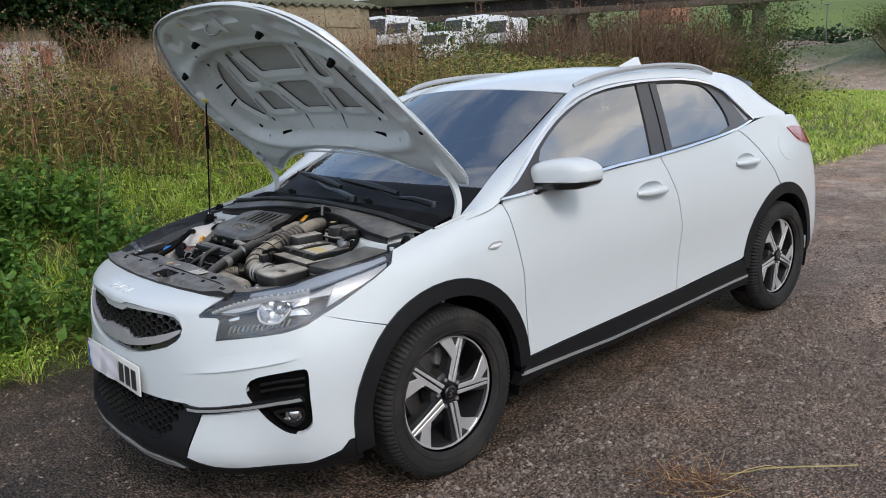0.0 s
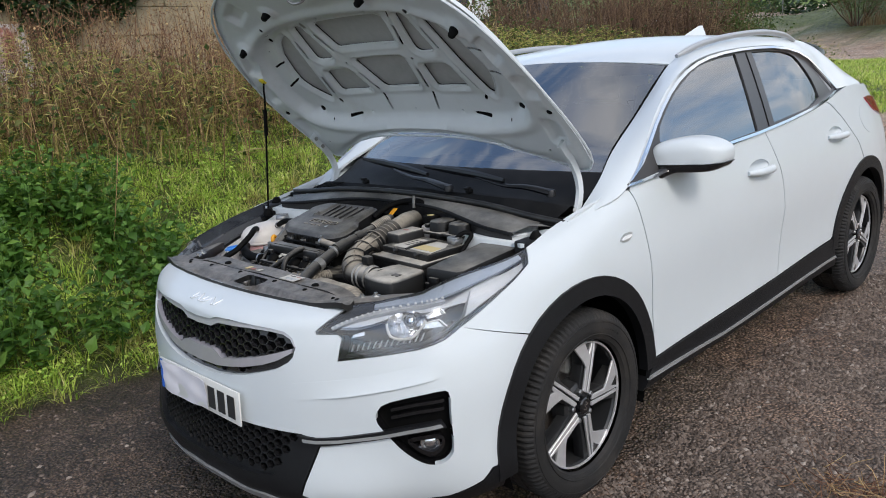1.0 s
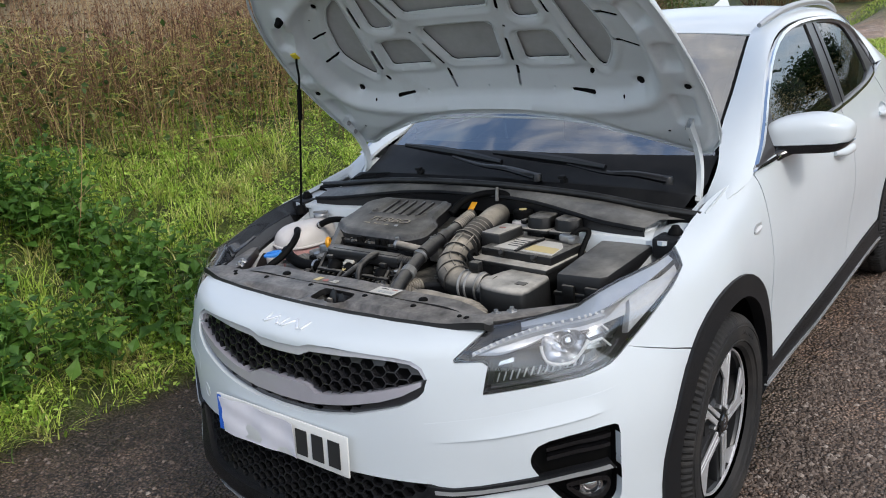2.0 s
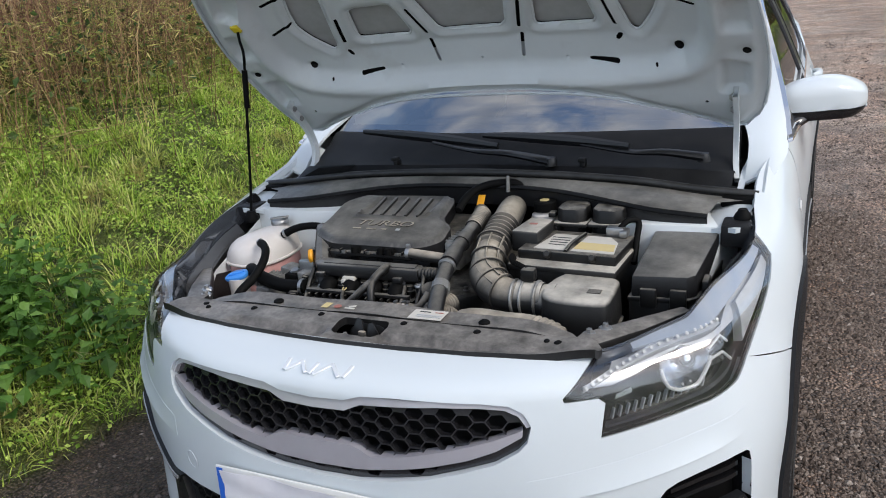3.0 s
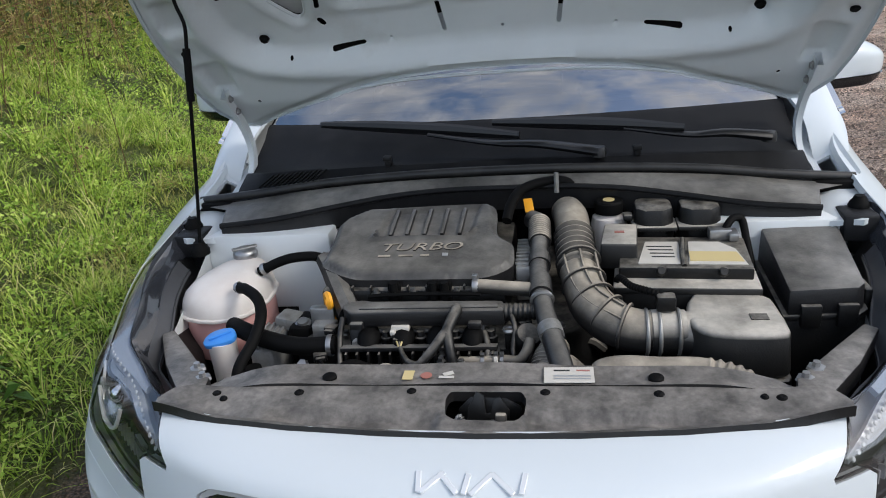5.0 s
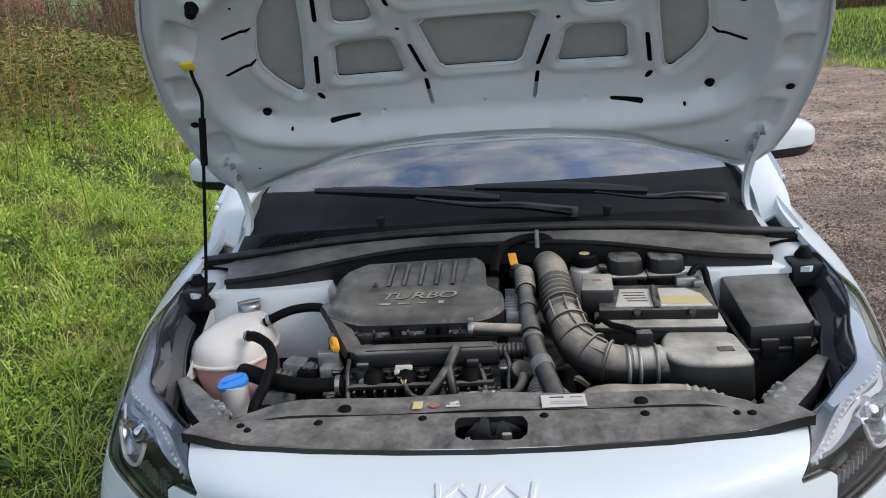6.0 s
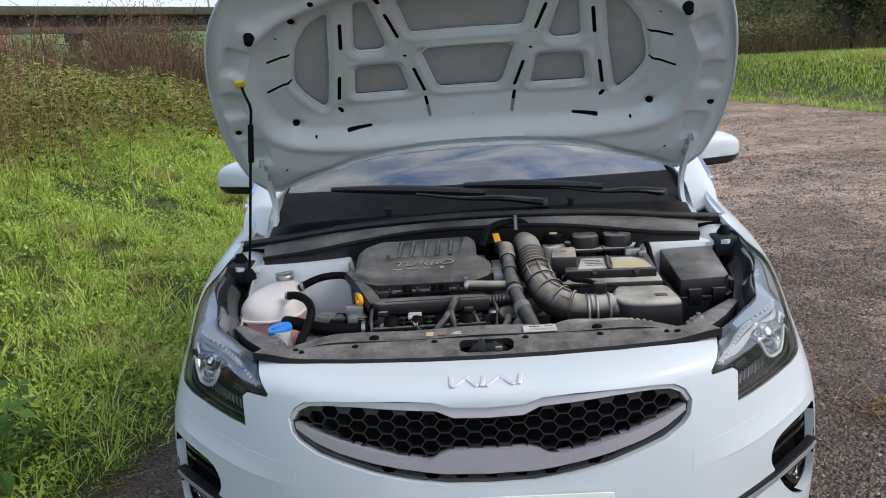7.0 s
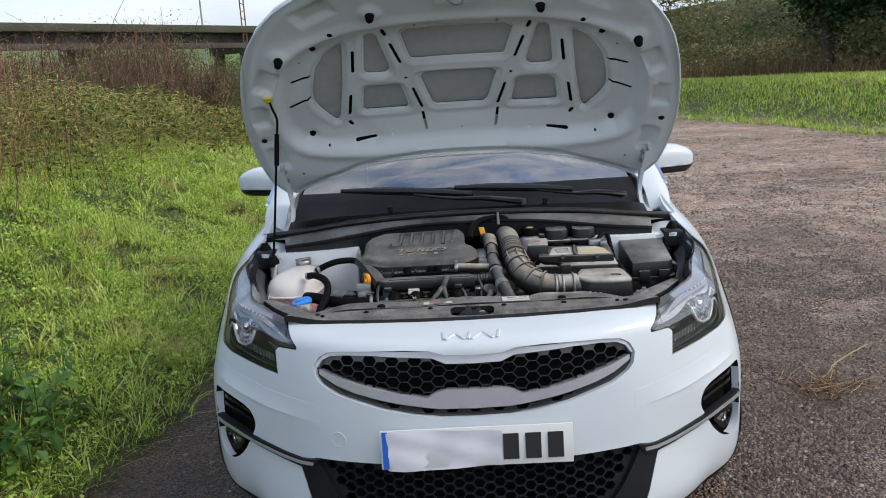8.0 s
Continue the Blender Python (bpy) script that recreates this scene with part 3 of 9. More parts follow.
def front_door():
    o = belt(0.385, 1.462) + sy((1.462, 1.04), (1.540, 0.868), (1.577, 0.693), (1.553, 0.423), (1.550, 0.372), (0.452, 0.345))
    return cut_sheet(o + sy((0.445, 0.40), (0.438, 0.519), (0.425, 0.711), (0.401, 0.854), (0.371, 0.985)), on_skin, 0.05, holes=[sy(*grip_outline(*GRIP_F))], lip=0.012, fine=0.035)


def rear_door():
    o = belt(1.468, 2.25) + sy((2.30, 1.08), (2.434, 0.985), (2.545, 0.860), (2.600, 0.770)) + sy(*arc(HUB_R, HUB_Z, R_CUT, 96, 168, 9))
    return cut_sheet(o + sy((2.19, 0.400), (1.556, 0.372), (1.559, 0.423), (1.583, 0.693), (1.546, 0.868), (1.468, 1.04)), on_skin, 0.05, holes=[sy(*grip_outline(*GRIP_R))], lip=0.012, fine=0.035)


def quarter():
    o = belt(2.258, 3.28) + sy((3.28, 0.9), (3.28, 0.66), (3.02, 0.57)) + sy(*arc(HUB_R, HUB_Z, R_CUT, 35, 94, 8))
    return cut_sheet(o + sy((2.606, 0.775), (2.550, 0.865), (2.440, 0.990), (2.307, 1.085)), on_skin, 0.05, lip=0.012, fine=0.035)


door_front = pair("front_door", front_door, PAINT)
door_rear = pair("rear_door", rear_door, PAINT)
pair("quarter_panel", quarter, PAINT)


def rear_half(v0, v1, y0):
    end = KNOT[-1]
    s0 = at_y(y0, 0.8)[0]
    o = [(s0, v0), (end, v0), (end, v1), (s0, v1)]
    return cut_sheet(o, on_skin, 0.06, lip=0.012)


part("tailgate", both(rear_half(0.41, 0.7, 3.285)), PAINT, car)
part("rear_bumper", both(rear_half(0.0, 0.405, 3.02)), PAINT, car)


def fuel_flap():
    ring = [(2.80 + 0.105 * math.cos(a), 0.955 + 0.075 * math.sin(a)) for a in np.linspace(0, 2 * np.pi, 24, endpoint=False)]
    return cut_sheet(sy(*ring), lambda u, v, i: on_skin(u, v, i - 0.002), 0.03, lip=0.004)


part("fuel_flap", fuel_flap(), PAINT, car)


def proud(by):
    return lambda u, v, i: on_skin(u, v, i - by)


def arch_trim(cy, a0, a1):
    outer = arc(cy, HUB_Z, R_OUT, a0, a1, 26)
    inner = arc(cy, HUB_Z, R_IN, a1, a0, 26)
    return cut_sheet(sy(*outer, *inner), proud(0.009), 0.03, lip=0.035)


pair("wheel_arch_trim", lambda: arch_trim(HUB_F, -1, 190), CLADDING, label="matt black plastic wheel arch trim")
pair("wheel_arch_trim", lambda: arch_trim(HUB_R, -10, 178), CLADDING, label="matt black plastic wheel arch trim")


def sill():
    o = sy((0.37, 0.235), (1.0, 0.222), (2.28, 0.240), (2.212, 0.395), (1.55, 0.368), (0.448, 0.342), (0.40, 0.30))
    return cut_sheet(o, proud(0.007), 0.035, lip=0.05)


def sill_strip():
    o = sy((0.39, 0.277), (1.0, 0.262), (2.25, 0.290), (2.245, 0.302), (1.0, 0.274), (0.40, 0.290))
    return cut_sheet(o, proud(0.012), 0.03, lip=0.012)


pair("sill", sill, CLADDING, label="black plastic sill")
pair("sill_strip", sill_strip, SILVER, label="thin silver sill strip")


def lower_half():
    o = [(0.0, 0.0)] + [(at_x(x, 0.21)[0], 0.0) for x in (0.2, 0.4, 0.6, 0.75)] + sy((-0.50, 0.205), (-0.40, 0.215), (-0.425, 0.30), (-0.455, 0.304))
    o += fx((0.845, 0.271), (0.785, 0.239), (0.69, 0.228), (0.587, 0.223), (0.535, 0.226), (0.451, 0.259), (0.465, 0.301), (0.479, 0.341), (0.497, 0.396), (0.510, 0.432))
    o += fx((0.455, 0.449), (0.432, 0.405), (0.400, 0.355), (0.362, 0.312), (0.30, 0.300), (0.2, 0.296), (0.1, 0.294)) + [(0.0, level(0.0, 0.297) / 10)]
    return cut_sheet(o, proud(0.004), 0.03, lip=0.03)


part("lower_bumper", both(lower_half()), CLADDING, car, "textured black plastic lower bumper")


def skid_half():
    o = [(0.0, 0.0), (at_x(0.2, 0.21)[0], 0.0), (at_x(0.40, 0.21)[0], 0.0)] + fx((0.37, 0.222), (0.30, 0.232), (0.22, 0.225), (0.12, 0.237)) + [(0.0, level(0.0, 0.237) / 10)]
    return cut_sheet(o, proud(0.014), 0.03, lip=0.02)


part("skid_plate", both(skid_half()), SILVER, car, "silver lower lip")


# greenhouse: side glass plane, trim, pillars
def green(u, v, inset=0.0):
    """The side windows' surface from y and height."""
    y, z = np.asarray(u, float), np.asarray(v, float)
    x = 0.85 - 0.40 * (z - 1.0) - 0.15 * (z - 1.0) ** 2 - 0.05 * np.clip((y - 1.8) / 0.8, 0, 2) ** 2 - 0.03 * np.clip((0.8 - y) / 0.5, 0, 1) ** 2
    return np.column_stack([x - inset, y, z - inset * 0.4])


DLO = rounded([(0.345, 0.998), (0.495, 1.098), (0.664, 1.216), (0.845, 1.306), (1.06, 1.372), (1.293, 1.404), (1.627, 1.414), (1.984, 1.400), (2.236, 1.350), (2.385, 1.249), (2.520, 1.138), (2.42, 1.115), (2.213, 1.090), (1.521, 1.046), (0.998, 1.035), (0.581, 1.004)], 1, keep=(0, 10))


def shrunk(outline, by):
    o = np.array(outline)
    nxt, prv = np.roll(o, -1, axis=0), np.roll(o, 1, axis=0)
    t = nxt - prv
    t /= np.linalg.norm(t, axis=1)[:, None]
    area = np.sum(o[:, 0] * nxt[:, 1] - nxt[:, 0] * o[:, 1])
    n = np.column_stack([-t[:, 1], t[:, 0]]) * (1 if area > 0 else -1)
    return [tuple(p) for p in o + n * by]


GLASS_F = rounded([(0.628, 1.062), (0.630, 1.150), (0.745, 1.222), (0.890, 1.290), (1.105, 1.358), (1.310, 1.383), (1.500, 1.390), (1.402, 1.064), (0.987, 1.052)], 1, keep=(6, 7))
GLASS_R = rounded([(1.584, 1.078), (1.666, 1.388), (1.921, 1.382), (2.100, 1.356), (2.172, 1.293), (2.220, 1.197), (2.205, 1.108)], 1, keep=(0, 1))
QUARTER = [(2.300, 1.278), (2.365, 1.235), (2.478, 1.148), (2.425, 1.138)]
pair("window_trim", lambda: cut_sheet(shrunk(DLO, 0.004), lambda u, v, i: green(u, v, i - 0.012), 0.05, holes=[shrunk(DLO, 0.015)], lip=0.014, fine=0.03), CHROME, label="chrome window trim")
pair("window_surround", lambda: cut_sheet(shrunk(DLO, 0.014), green, 0.05, holes=[GLASS_F, GLASS_R, QUARTER], lip=0.012, fine=0.03), PILLAR_BLACK, label="gloss dark grey door frames and pillars")
for name, shape in (("front_window", GLASS_F), ("rear_window", GLASS_R)):
    for pane in pair(name, lambda: cut_sheet(shape, lambda u, v, i: green(u, v, i + 0.006), 0.06, lip=0.0, fine=0.04), WINDOW, label="tinted door window reflecting clouds"):
        pane.visible_shadow = False
pair("quarter_trim", lambda: cut_sheet(QUARTER, lambda u, v, i: green(u, v, i + 0.004), 0.03, lip=0.0), SILVER, label="silver quarter trim")
pair("door_seam", lambda: cut_sheet([(1.515, 1.066), (1.523, 1.066), (1.608, 1.388), (1.600, 1.388)], lambda u, v, i: green(u, v, i - 0.002), 0.03, lip=0.003), MATT_BLACK)

LOW_EDGE = [(0.335, 0.992), (0.495, 1.098), (0.664, 1.216), (0.845, 1.306), (1.06, 1.372), (1.293, 1.404), (1.627, 1.414), (1.984, 1.400), (2.236, 1.350), (2.385, 1.249), (2.505, 1.152)]
_low = [tuple(green([y], [z])[0]) for y, z in LOW_EDGE] + [(0.765, 2.64, 1.145), (0.752, 2.80, 1.134), (0.738, 2.96, 1.120)]
_high = [(0.722, 0.330, 1.018), (0.672, 0.500, 1.098), (0.638, 0.715, 1.200), (0.606, 0.905, 1.292), (0.575, 1.095, 1.378), (0.562, 1.300, 1.428), (0.560, 1.640, 1.456), (0.555, 1.990, 1.450),
         (0.552, 2.280, 1.432), (0.552, 2.470, 1.412), (0.556, 2.620, 1.386), (0.572, 2.760, 1.338), (0.608, 2.900, 1.248), (0.664, 3.020, 1.155)]


def side_frame():
    a, b = np.array([(0.802, 0.19, 0.950)] + _low), np.array([(0.726, 0.19, 0.925)] + _high)
    t = np.linspace(0, 14, 85)
    a, b = spline(range(15), a, t), spline(range(15), b, t)
    rows = []
    for k in np.linspace(0, 1, 8):
        bulge = math.sin(math.pi * k) * 0.016
        rows.append(a * (1 - k) + b * k + np.array([0.75, 0, 0.65]) * bulge)
    bm = sheet(rows)
    return thick(bm, -0.012)


pair("side_frame", side_frame, PAINT)


def roof_half():
    b = spline(range(14), np.array(_high), np.linspace(4, 11, 36))
    rows = []
    for k in np.linspace(0, 1, 10):
        crown = (1 - k * k)
        rows.append([(p[0] * k, p[1] - 0.10 * crown * max(0.0, 1 - i / 6), p[2] + 0.035 * crown) for i, p in enumerate(b)])
    return sheet(rows)


roof = part("roof", thick(both(roof_half()), 0.012), PAINT, car)


def spoiler_half():
    rows = []
    for k in np.linspace(0, 1, 8):
        x, crown = 0.56 * k, 1 - k * k
        rows.append([(x, 2.60, 1.394 + 0.033 * crown), (x, 2.74, 1.372 + 0.033 * crown), (x, 2.88 + 0.03 * crown, 1.335 + 0.03 * crown), (x, 2.89 + 0.03 * crown, 1.312 + 0.03 * crown), (x, 2.72, 1.330 + 0.02 * crown)])
    return sheet(rows)


part("roof_spoiler", both(spoiler_half()), PAINT, car)


def rear_screen_half():
    rows = []
    for k in np.linspace(0, 1, 8):
        c = 1 - k * k
        rows.append([(0.55 * k, 2.78 + 0.02 * c, 1.335 + 0.02 * c), (0.60 * k, 2.95 + 0.04 * c, 1.245 + 0.02 * c), (0.65 * k, 3.11 + 0.08 * c, 1.145 + 0.02 * c), (0.71 * k, 3.20 + 0.12 * c, 1.10)])
    return sheet(rows)


part("rear_windscreen", both(rear_screen_half()), GLOSS_BLACK, car, "dark tinted rear windscreen")


def rail():
    path = [(0.605, 1.10, 1.408), (0.618, 1.18, 1.430), (0.622, 1.30, 1.450), (0.622, 1.6, 1.470), (0.618, 1.95, 1.468), (0.605, 2.22, 1.440), (0.596, 2.34, 1.412)]
    bm = tube(path, [0.009, 0.013, 0.014, 0.014, 0.014, 0.013, 0.009], seg=10, per=6, flat=1.0)
    return bm


pair("roof_rail", rail, SILVER, label="silver roof rail")


def fin():
    rows = []
    for z, a, b, w in ((1.472, 2.28, 2.50, 0.032), (1.485, 2.31, 2.50, 0.027), (1.505, 2.38, 2.50, 0.016), (1.528, 2.46, 2.50, 0.006)):
        rows.append([(0, a, z), (w, a * 0.5 + b * 0.5, z), (w * 0.8, b, z), (-w * 0.8, b, z), (-w, a * 0.5 + b * 0.5, z)])
    bm = sheet(rows, close_v=True)
    bm.faces.new([v for v in list(bm.verts)[-5:]])
    bmesh.ops.recalc_face_normals(bm, faces=bm.faces)
    return bm


part("roof_antenna", fin(), PAINT, car)


# windscreen
def screen_point(k, w):
    """k: -1 to 1 across, w: 0 (bottom) to 1 (top)."""
    edge = spline(range(5), np.array([(0.700, 0.400, 1.030), (0.668, 0.520, 1.104), (0.634, 0.725, 1.200), (0.602, 0.910, 1.292), (0.571, 1.095, 1.376)]), np.array([w * 4]))[0]
    c = 1 - k * k
    return (edge[0] * k, edge[1] - (0.125 - 0.03 * w) * c, edge[2] + (0.012 + 0.03 * w) * c)


def screen_area(k0, k1, w0, w1, n=17, m=9, lift=0.0):
    return sheet([[np.array(screen_point(k, w)) + np.array([0, -0.4, 0.9]) * lift for k in np.linspace(k0, k1, n)] for w in np.linspace(w0, w1, m)])


def outward(bm):
    """Turns a sheet's faces up."""
    bm.normal_update()
    if sum(f.normal.z for f in bm.faces) < 0:
        bmesh.ops.reverse_faces(bm, faces=bm.faces)
    return bm


windscreen = part("windscreen", outward(screen_area(-0.985, 0.985, 0.02, 0.985)), SCREEN, car, "windscreen reflecting blue sky and clouds")
windscreen.visible_shadow = False
FRIT = [screen_area(-1, 1, 0.0, 0.10, m=3, lift=-0.004), screen_area(-1, 1, 0.955, 1.0, m=2, lift=-0.004), screen_area(-1, -0.955, 0.1, 0.96, n=2, lift=-0.004), screen_area(0.955, 1, 0.1, 0.96, n=2, lift=-0.004),
        screen_area(-0.16, 0.16, 0.86, 0.97, n=5, m=3, lift=-0.004)]
part("windscreen_border", joined(*FRIT), MATT_BLACK, windscreen, "black printed windscreen edge")
part("headliner", sheet([[(x, y, 1.335) for x in (-0.55, 0.55)] for y in (1.15, 2.6)]), CABIN, car)

# tail lamps
def tail_lamp():
    o = sy((2.90, 1.060), (3.00, 1.062), (3.18, 1.035), (3.24, 1.0), (3.235, 0.93), (3.16, 0.935), (3.02, 0.975))
    return cut_sheet(rounded(o, 1, keep=(0,)), proud(0.008), 0.03, lip=0.02)


pair("tail_lamp", tail_lamp, RED_LENS, label="red tail lamp")


# wheel arch liners and underbody
def liner(cy):
    rows = []
    for x in (0.50, 0.86):
        rows.append([(x, cy + 0.398 * math.cos(a), HUB_Z + 0.398 * math.sin(a)) for a in np.linspace(-0.35, math.pi + 0.35, 24)])
    bm = sheet(rows)
    rim = [bm.verts.new((0.50, cy + 0.398 * math.cos(a), HUB_Z + 0.398 * math.sin(a))) for a in np.linspace(-0.35, math.pi + 0.35, 24)]
    bm.faces.new(rim)
    return bm


pair("wheel_arch_liner", lambda: liner(HUB_F), MATT_BLACK)
pair("wheel_arch_liner", lambda: liner(HUB_R), MATT_BLACK)
part("underbody", box(0, 1.35, 0.20, 1.60, 1.75, 0.10, 0.02), MATT_BLACK, car)
part("underbody", box(0, 3.05, 0.24, 1.45, 0.75, 0.12, 0.02), MATT_BLACK, car)
part("underbody", box(0, -0.08, 0.19, 0.98, 1.30, 0.05, 0.02), MATT_BLACK, car)

# ---- the open bonnet, in its own frame: u across, w from the hinge line forward, n towards the outer face ----
HOOD_AT, HOOD_W, HOOD_N = np.array([0, 0.20, 1.15]), np.array([0, -0.742, 0.670]), np.array([0, 0.670, 0.742])


def hood_point(u, w, n):
    u, w, n = (np.asarray(q, float) for q in (u, w, n))
    return HOOD_AT + u[:, None] * np.array([1.0, 0, 0]) + w[:, None] * HOOD_W + n[:, None] * HOOD_N


_right = [(0.000, 0.058), (0.130, 0.056), (0.270, 0.044), (0.400, 0.012), (0.520, -0.035), (0.620, -0.088), (0.680, -0.125), (0.722, -0.118), (0.762, -0.050), (0.780, 0.060), (0.784, 0.180), (0.777, 0.298), (0.760, 0.411), (0.734, 0.522), (0.695, 0.625),
          (0.637, 0.714), (0.558, 0.789), (0.462, 0.843), (0.340, 0.881), (0.185, 0.903), (0.000, 0.909)]
HOOD_EDGE = _right + [(-u, w) for u, w in _right[-2:0:-1]]
RIDGE = rounded([(0.564, 0.111), (0.645, 0.182), (0.661, 0.320), (0.641, 0.468), (0.585, 0.554), (0.488, 0.613), (0.315, 0.655), (0.000, 0.663), (-0.315, 0.655), (-0.488, 0.613), (-0.585, 0.554), (-0.641, 0.468), (-0.661, 0.320), (-0.645, 0.182), (-0.564, 0.111), (-0.303, 0.087), (0.000, 0.088), (0.303, 0.087)], 1)


def twin(shape):
    return [(-u, w) for u, w in shape][::-1]


def filleted(outline, r=0.014):
    """An outline with its corners rounded to a small radius."""
    pts = []
    for i, p in enumerate(outline):
        p = np.array(p)
        a, b = np.array(outline[i - 1]), np.array(outline[(i + 1) % len(outline)])
        da, db = min(0.45, r / np.linalg.norm(a - p)), min(0.45, r / np.linalg.norm(b - p))
        q, s = p + (a - p) * da, p + (b - p) * db
        pts += [tuple(q), tuple((q + s) * 0.25 + p * 0.5), tuple(s)]
    return pts


PAD_SIDE = filleted([(0.388, 0.575), (0.450, 0.541), (0.495, 0.478), (0.523, 0.381), (0.528, 0.329), (0.509, 0.279), (0.465, 0.208), (0.449, 0.220), (0.415, 0.386)])
PAD_UP = filleted([(0.273, 0.598), (0.310, 0.595), (0.332, 0.435), (0.320, 0.421), (0.252, 0.417), (0.238, 0.434)])
PAD_LOW = filleted([(0.209, 0.354), (0.342, 0.359), (0.360, 0.242), (0.189, 0.230)])
PADS = [filleted([(-0.193, 0.598), (0.193, 0.598), (0.163, 0.468), (-0.163, 0.468)]), filleted([(-0.141, 0.400), (0.141, 0.400), (0.098, 0.235), (-0.098, 0.235)]),
        PAD_SIDE, twin(PAD_SIDE), PAD_UP, twin(PAD_UP), PAD_LOW, twin(PAD_LOW)]


def capsule(a, b, r):
    a, b = np.array(a), np.array(b)
    t = math.atan2(*(b - a)[::-1])
    return [tuple(b + r * np.array([math.cos(t + q), math.sin(t + q)])) for q in np.linspace(-1.57, 1.57, 4)] + [tuple(a + r * np.array([math.cos(t + q), math.sin(t + q)])) for q in np.linspace(1.57, 4.71, 4)]


def ease(x, a, b):
    t = np.clip((x - a) / (b - a), 0, 1)
    return t * t * (3 - 2 * t)


def edge_rise(w):
    """The bonnet's rim bends towards the outer face at its front."""
    return 0.055 * np.clip((w - 0.25) / 0.70, 0, 1) ** 1.3


def crown_only(u, w):
    return edge_rise(w) + 0.082 * (1 - (u / 0.80) ** 2) * np.clip(w / 0.2, 0, 1) * np.clip((0.95 - w) / 0.3, 0, 1)


SLOTS = []
for a, b, r in (((0.141, 0.202), (0.132, 0.137), 0.0055), ((0.166, 0.332), (0.141, 0.233), 0.0055), ((0.226, 0.547), (0.200, 0.463), 0.0055), ((0.357, 0.531), (0.369, 0.444), 0.0055), ((0.393, 0.333), (0.410, 0.240), 0.0055),
                ((0.327, 0.124), (0.401, 0.119), 0.0055), ((0.519, 0.454), (0.586, 0.437), 0.005), ((0.538, 0.350), (0.614, 0.321), 0.005), ((0.247, 0.609), (0.239, 0.591), 0.006), ((0.417, 0.197), (0.410, 0.186), 0.007), ((0.138, 0.623), (0.135, 0.608), 0.005)):
    SLOTS += [capsule(a, b, r), twin(capsule(a, b, r))]


def ring(u, w, r, n=10):
    return [(u + r * math.cos(a), w + r * math.sin(a)) for a in np.linspace(0, 2 * np.pi, n, endpoint=False)]


HOLES = []
for u, w, r in ((0.488, 0.564, 0.011), (0.564, 0.161, 0.013), (0.735, 0.205, 0.010), (0.627, 0.008, 0.005), (0.187, 0.388, 0.006), (0.260, 0.130, 0.004), (0.506, 0.120, 0.004), (0.542, 0.518, 0.004), (0.412, 0.653, 0.009), (0.457, 0.603, 0.005)):
    HOLES += [ring(u, w, r), ring(-u, w, r)]
HOLES.append(ring(0.004, 0.135, 0.004))


def inner_height(u, w):
    """Height of the bonnet's inner frame over its rim."""
    p = np.column_stack([u, w])
    rim = edge_distance(p, HOOD_EDGE)
    n = crown_only(u, w) - 0.012 * ease(rim, 0.012, 0.03)
    field = np.where(inside(p, RIDGE), 1.0, -1.0) * edge_distance(p, RIDGE)
    n = n + 0.036 * ease(field, -0.010, 0.034)
    n = n - 0.009 * ease(field, -0.05, -0.014) * (1 - ease(field, -0.012, 0.02))
    for pad in PADS:
        near = edge_distance(p, pad)
        n = n + 0.009 * (1 - ease(near, 0.004, 0.016)) - 0.005 * ease(near, 0.012, 0.020) * (1 - ease(near, 0.022, 0.036))
    for du, dw, r, h in ((0.564, 0.161, 0.030, 0.010), (0.735, 0.205, 0.03, 0.006), (0.594, 0.585, 0.045, -0.012), (0.270, 0.730, 0.045, -0.012), (0.488, 0.564, 0.028, 0.006)):
        for s in (1, -1):
            n = n + h * (1 - ease(np.hypot(u - s * du, w - dw), r * 0.35, r))
    # three channels stamped into the front corners
    for du, dw, tilt, half in ((0.662, 0.490, 1.1, 0.05), (0.450, 0.755, 0.45, 0.07), (0.130, 0.835, 0.0, 0.075), (0.712, 0.33, 1.5, 0.05), (0.70, 0.10, 1.6, 0.06)):
        for s in (1, -1):
            a = (u * s - du) * math.cos(tilt) - (w - dw) * math.sin(tilt)
            b = (u * s - du) * math.sin(tilt) + (w - dw) * math.cos(tilt)
            n = n + 0.020 * (1 - ease(np.abs(a), half * 0.8, half * 1.05)) * (1 - ease(np.abs(b), 0.024, 0.038))
    return n


def inner_surface(u, v, inset=0.0):
    return hood_point(u, v, inner_height(np.asarray(u), np.asarray(v)) + inset)


def outer_height(u, w):
    rim = edge_distance(np.column_stack([u, w]), HOOD_EDGE)
    return crown_only(u, w) + 0.052 * np.sqrt(ease(rim, -0.002, 0.16)) + 0.003


hood = part("bonnet", cut_sheet(HOOD_EDGE, lambda u, v, i: hood_point(u, v, outer_height(np.asarray(u), np.asarray(v)) - i), 0.035, lip=0.012, fine=0.02), PAINT, car, "raised white bonnet")
part("bonnet_frame", cut_sheet(shrunk(HOOD_EDGE, 0.003), lambda u, v, i: inner_surface(u, v, i), 0.0105, holes=PADS + SLOTS + HOLES, lip=0.0025, fine=0.011), INNER_PAINT, hood, "white stamped inner frame with slots", sharp=60)


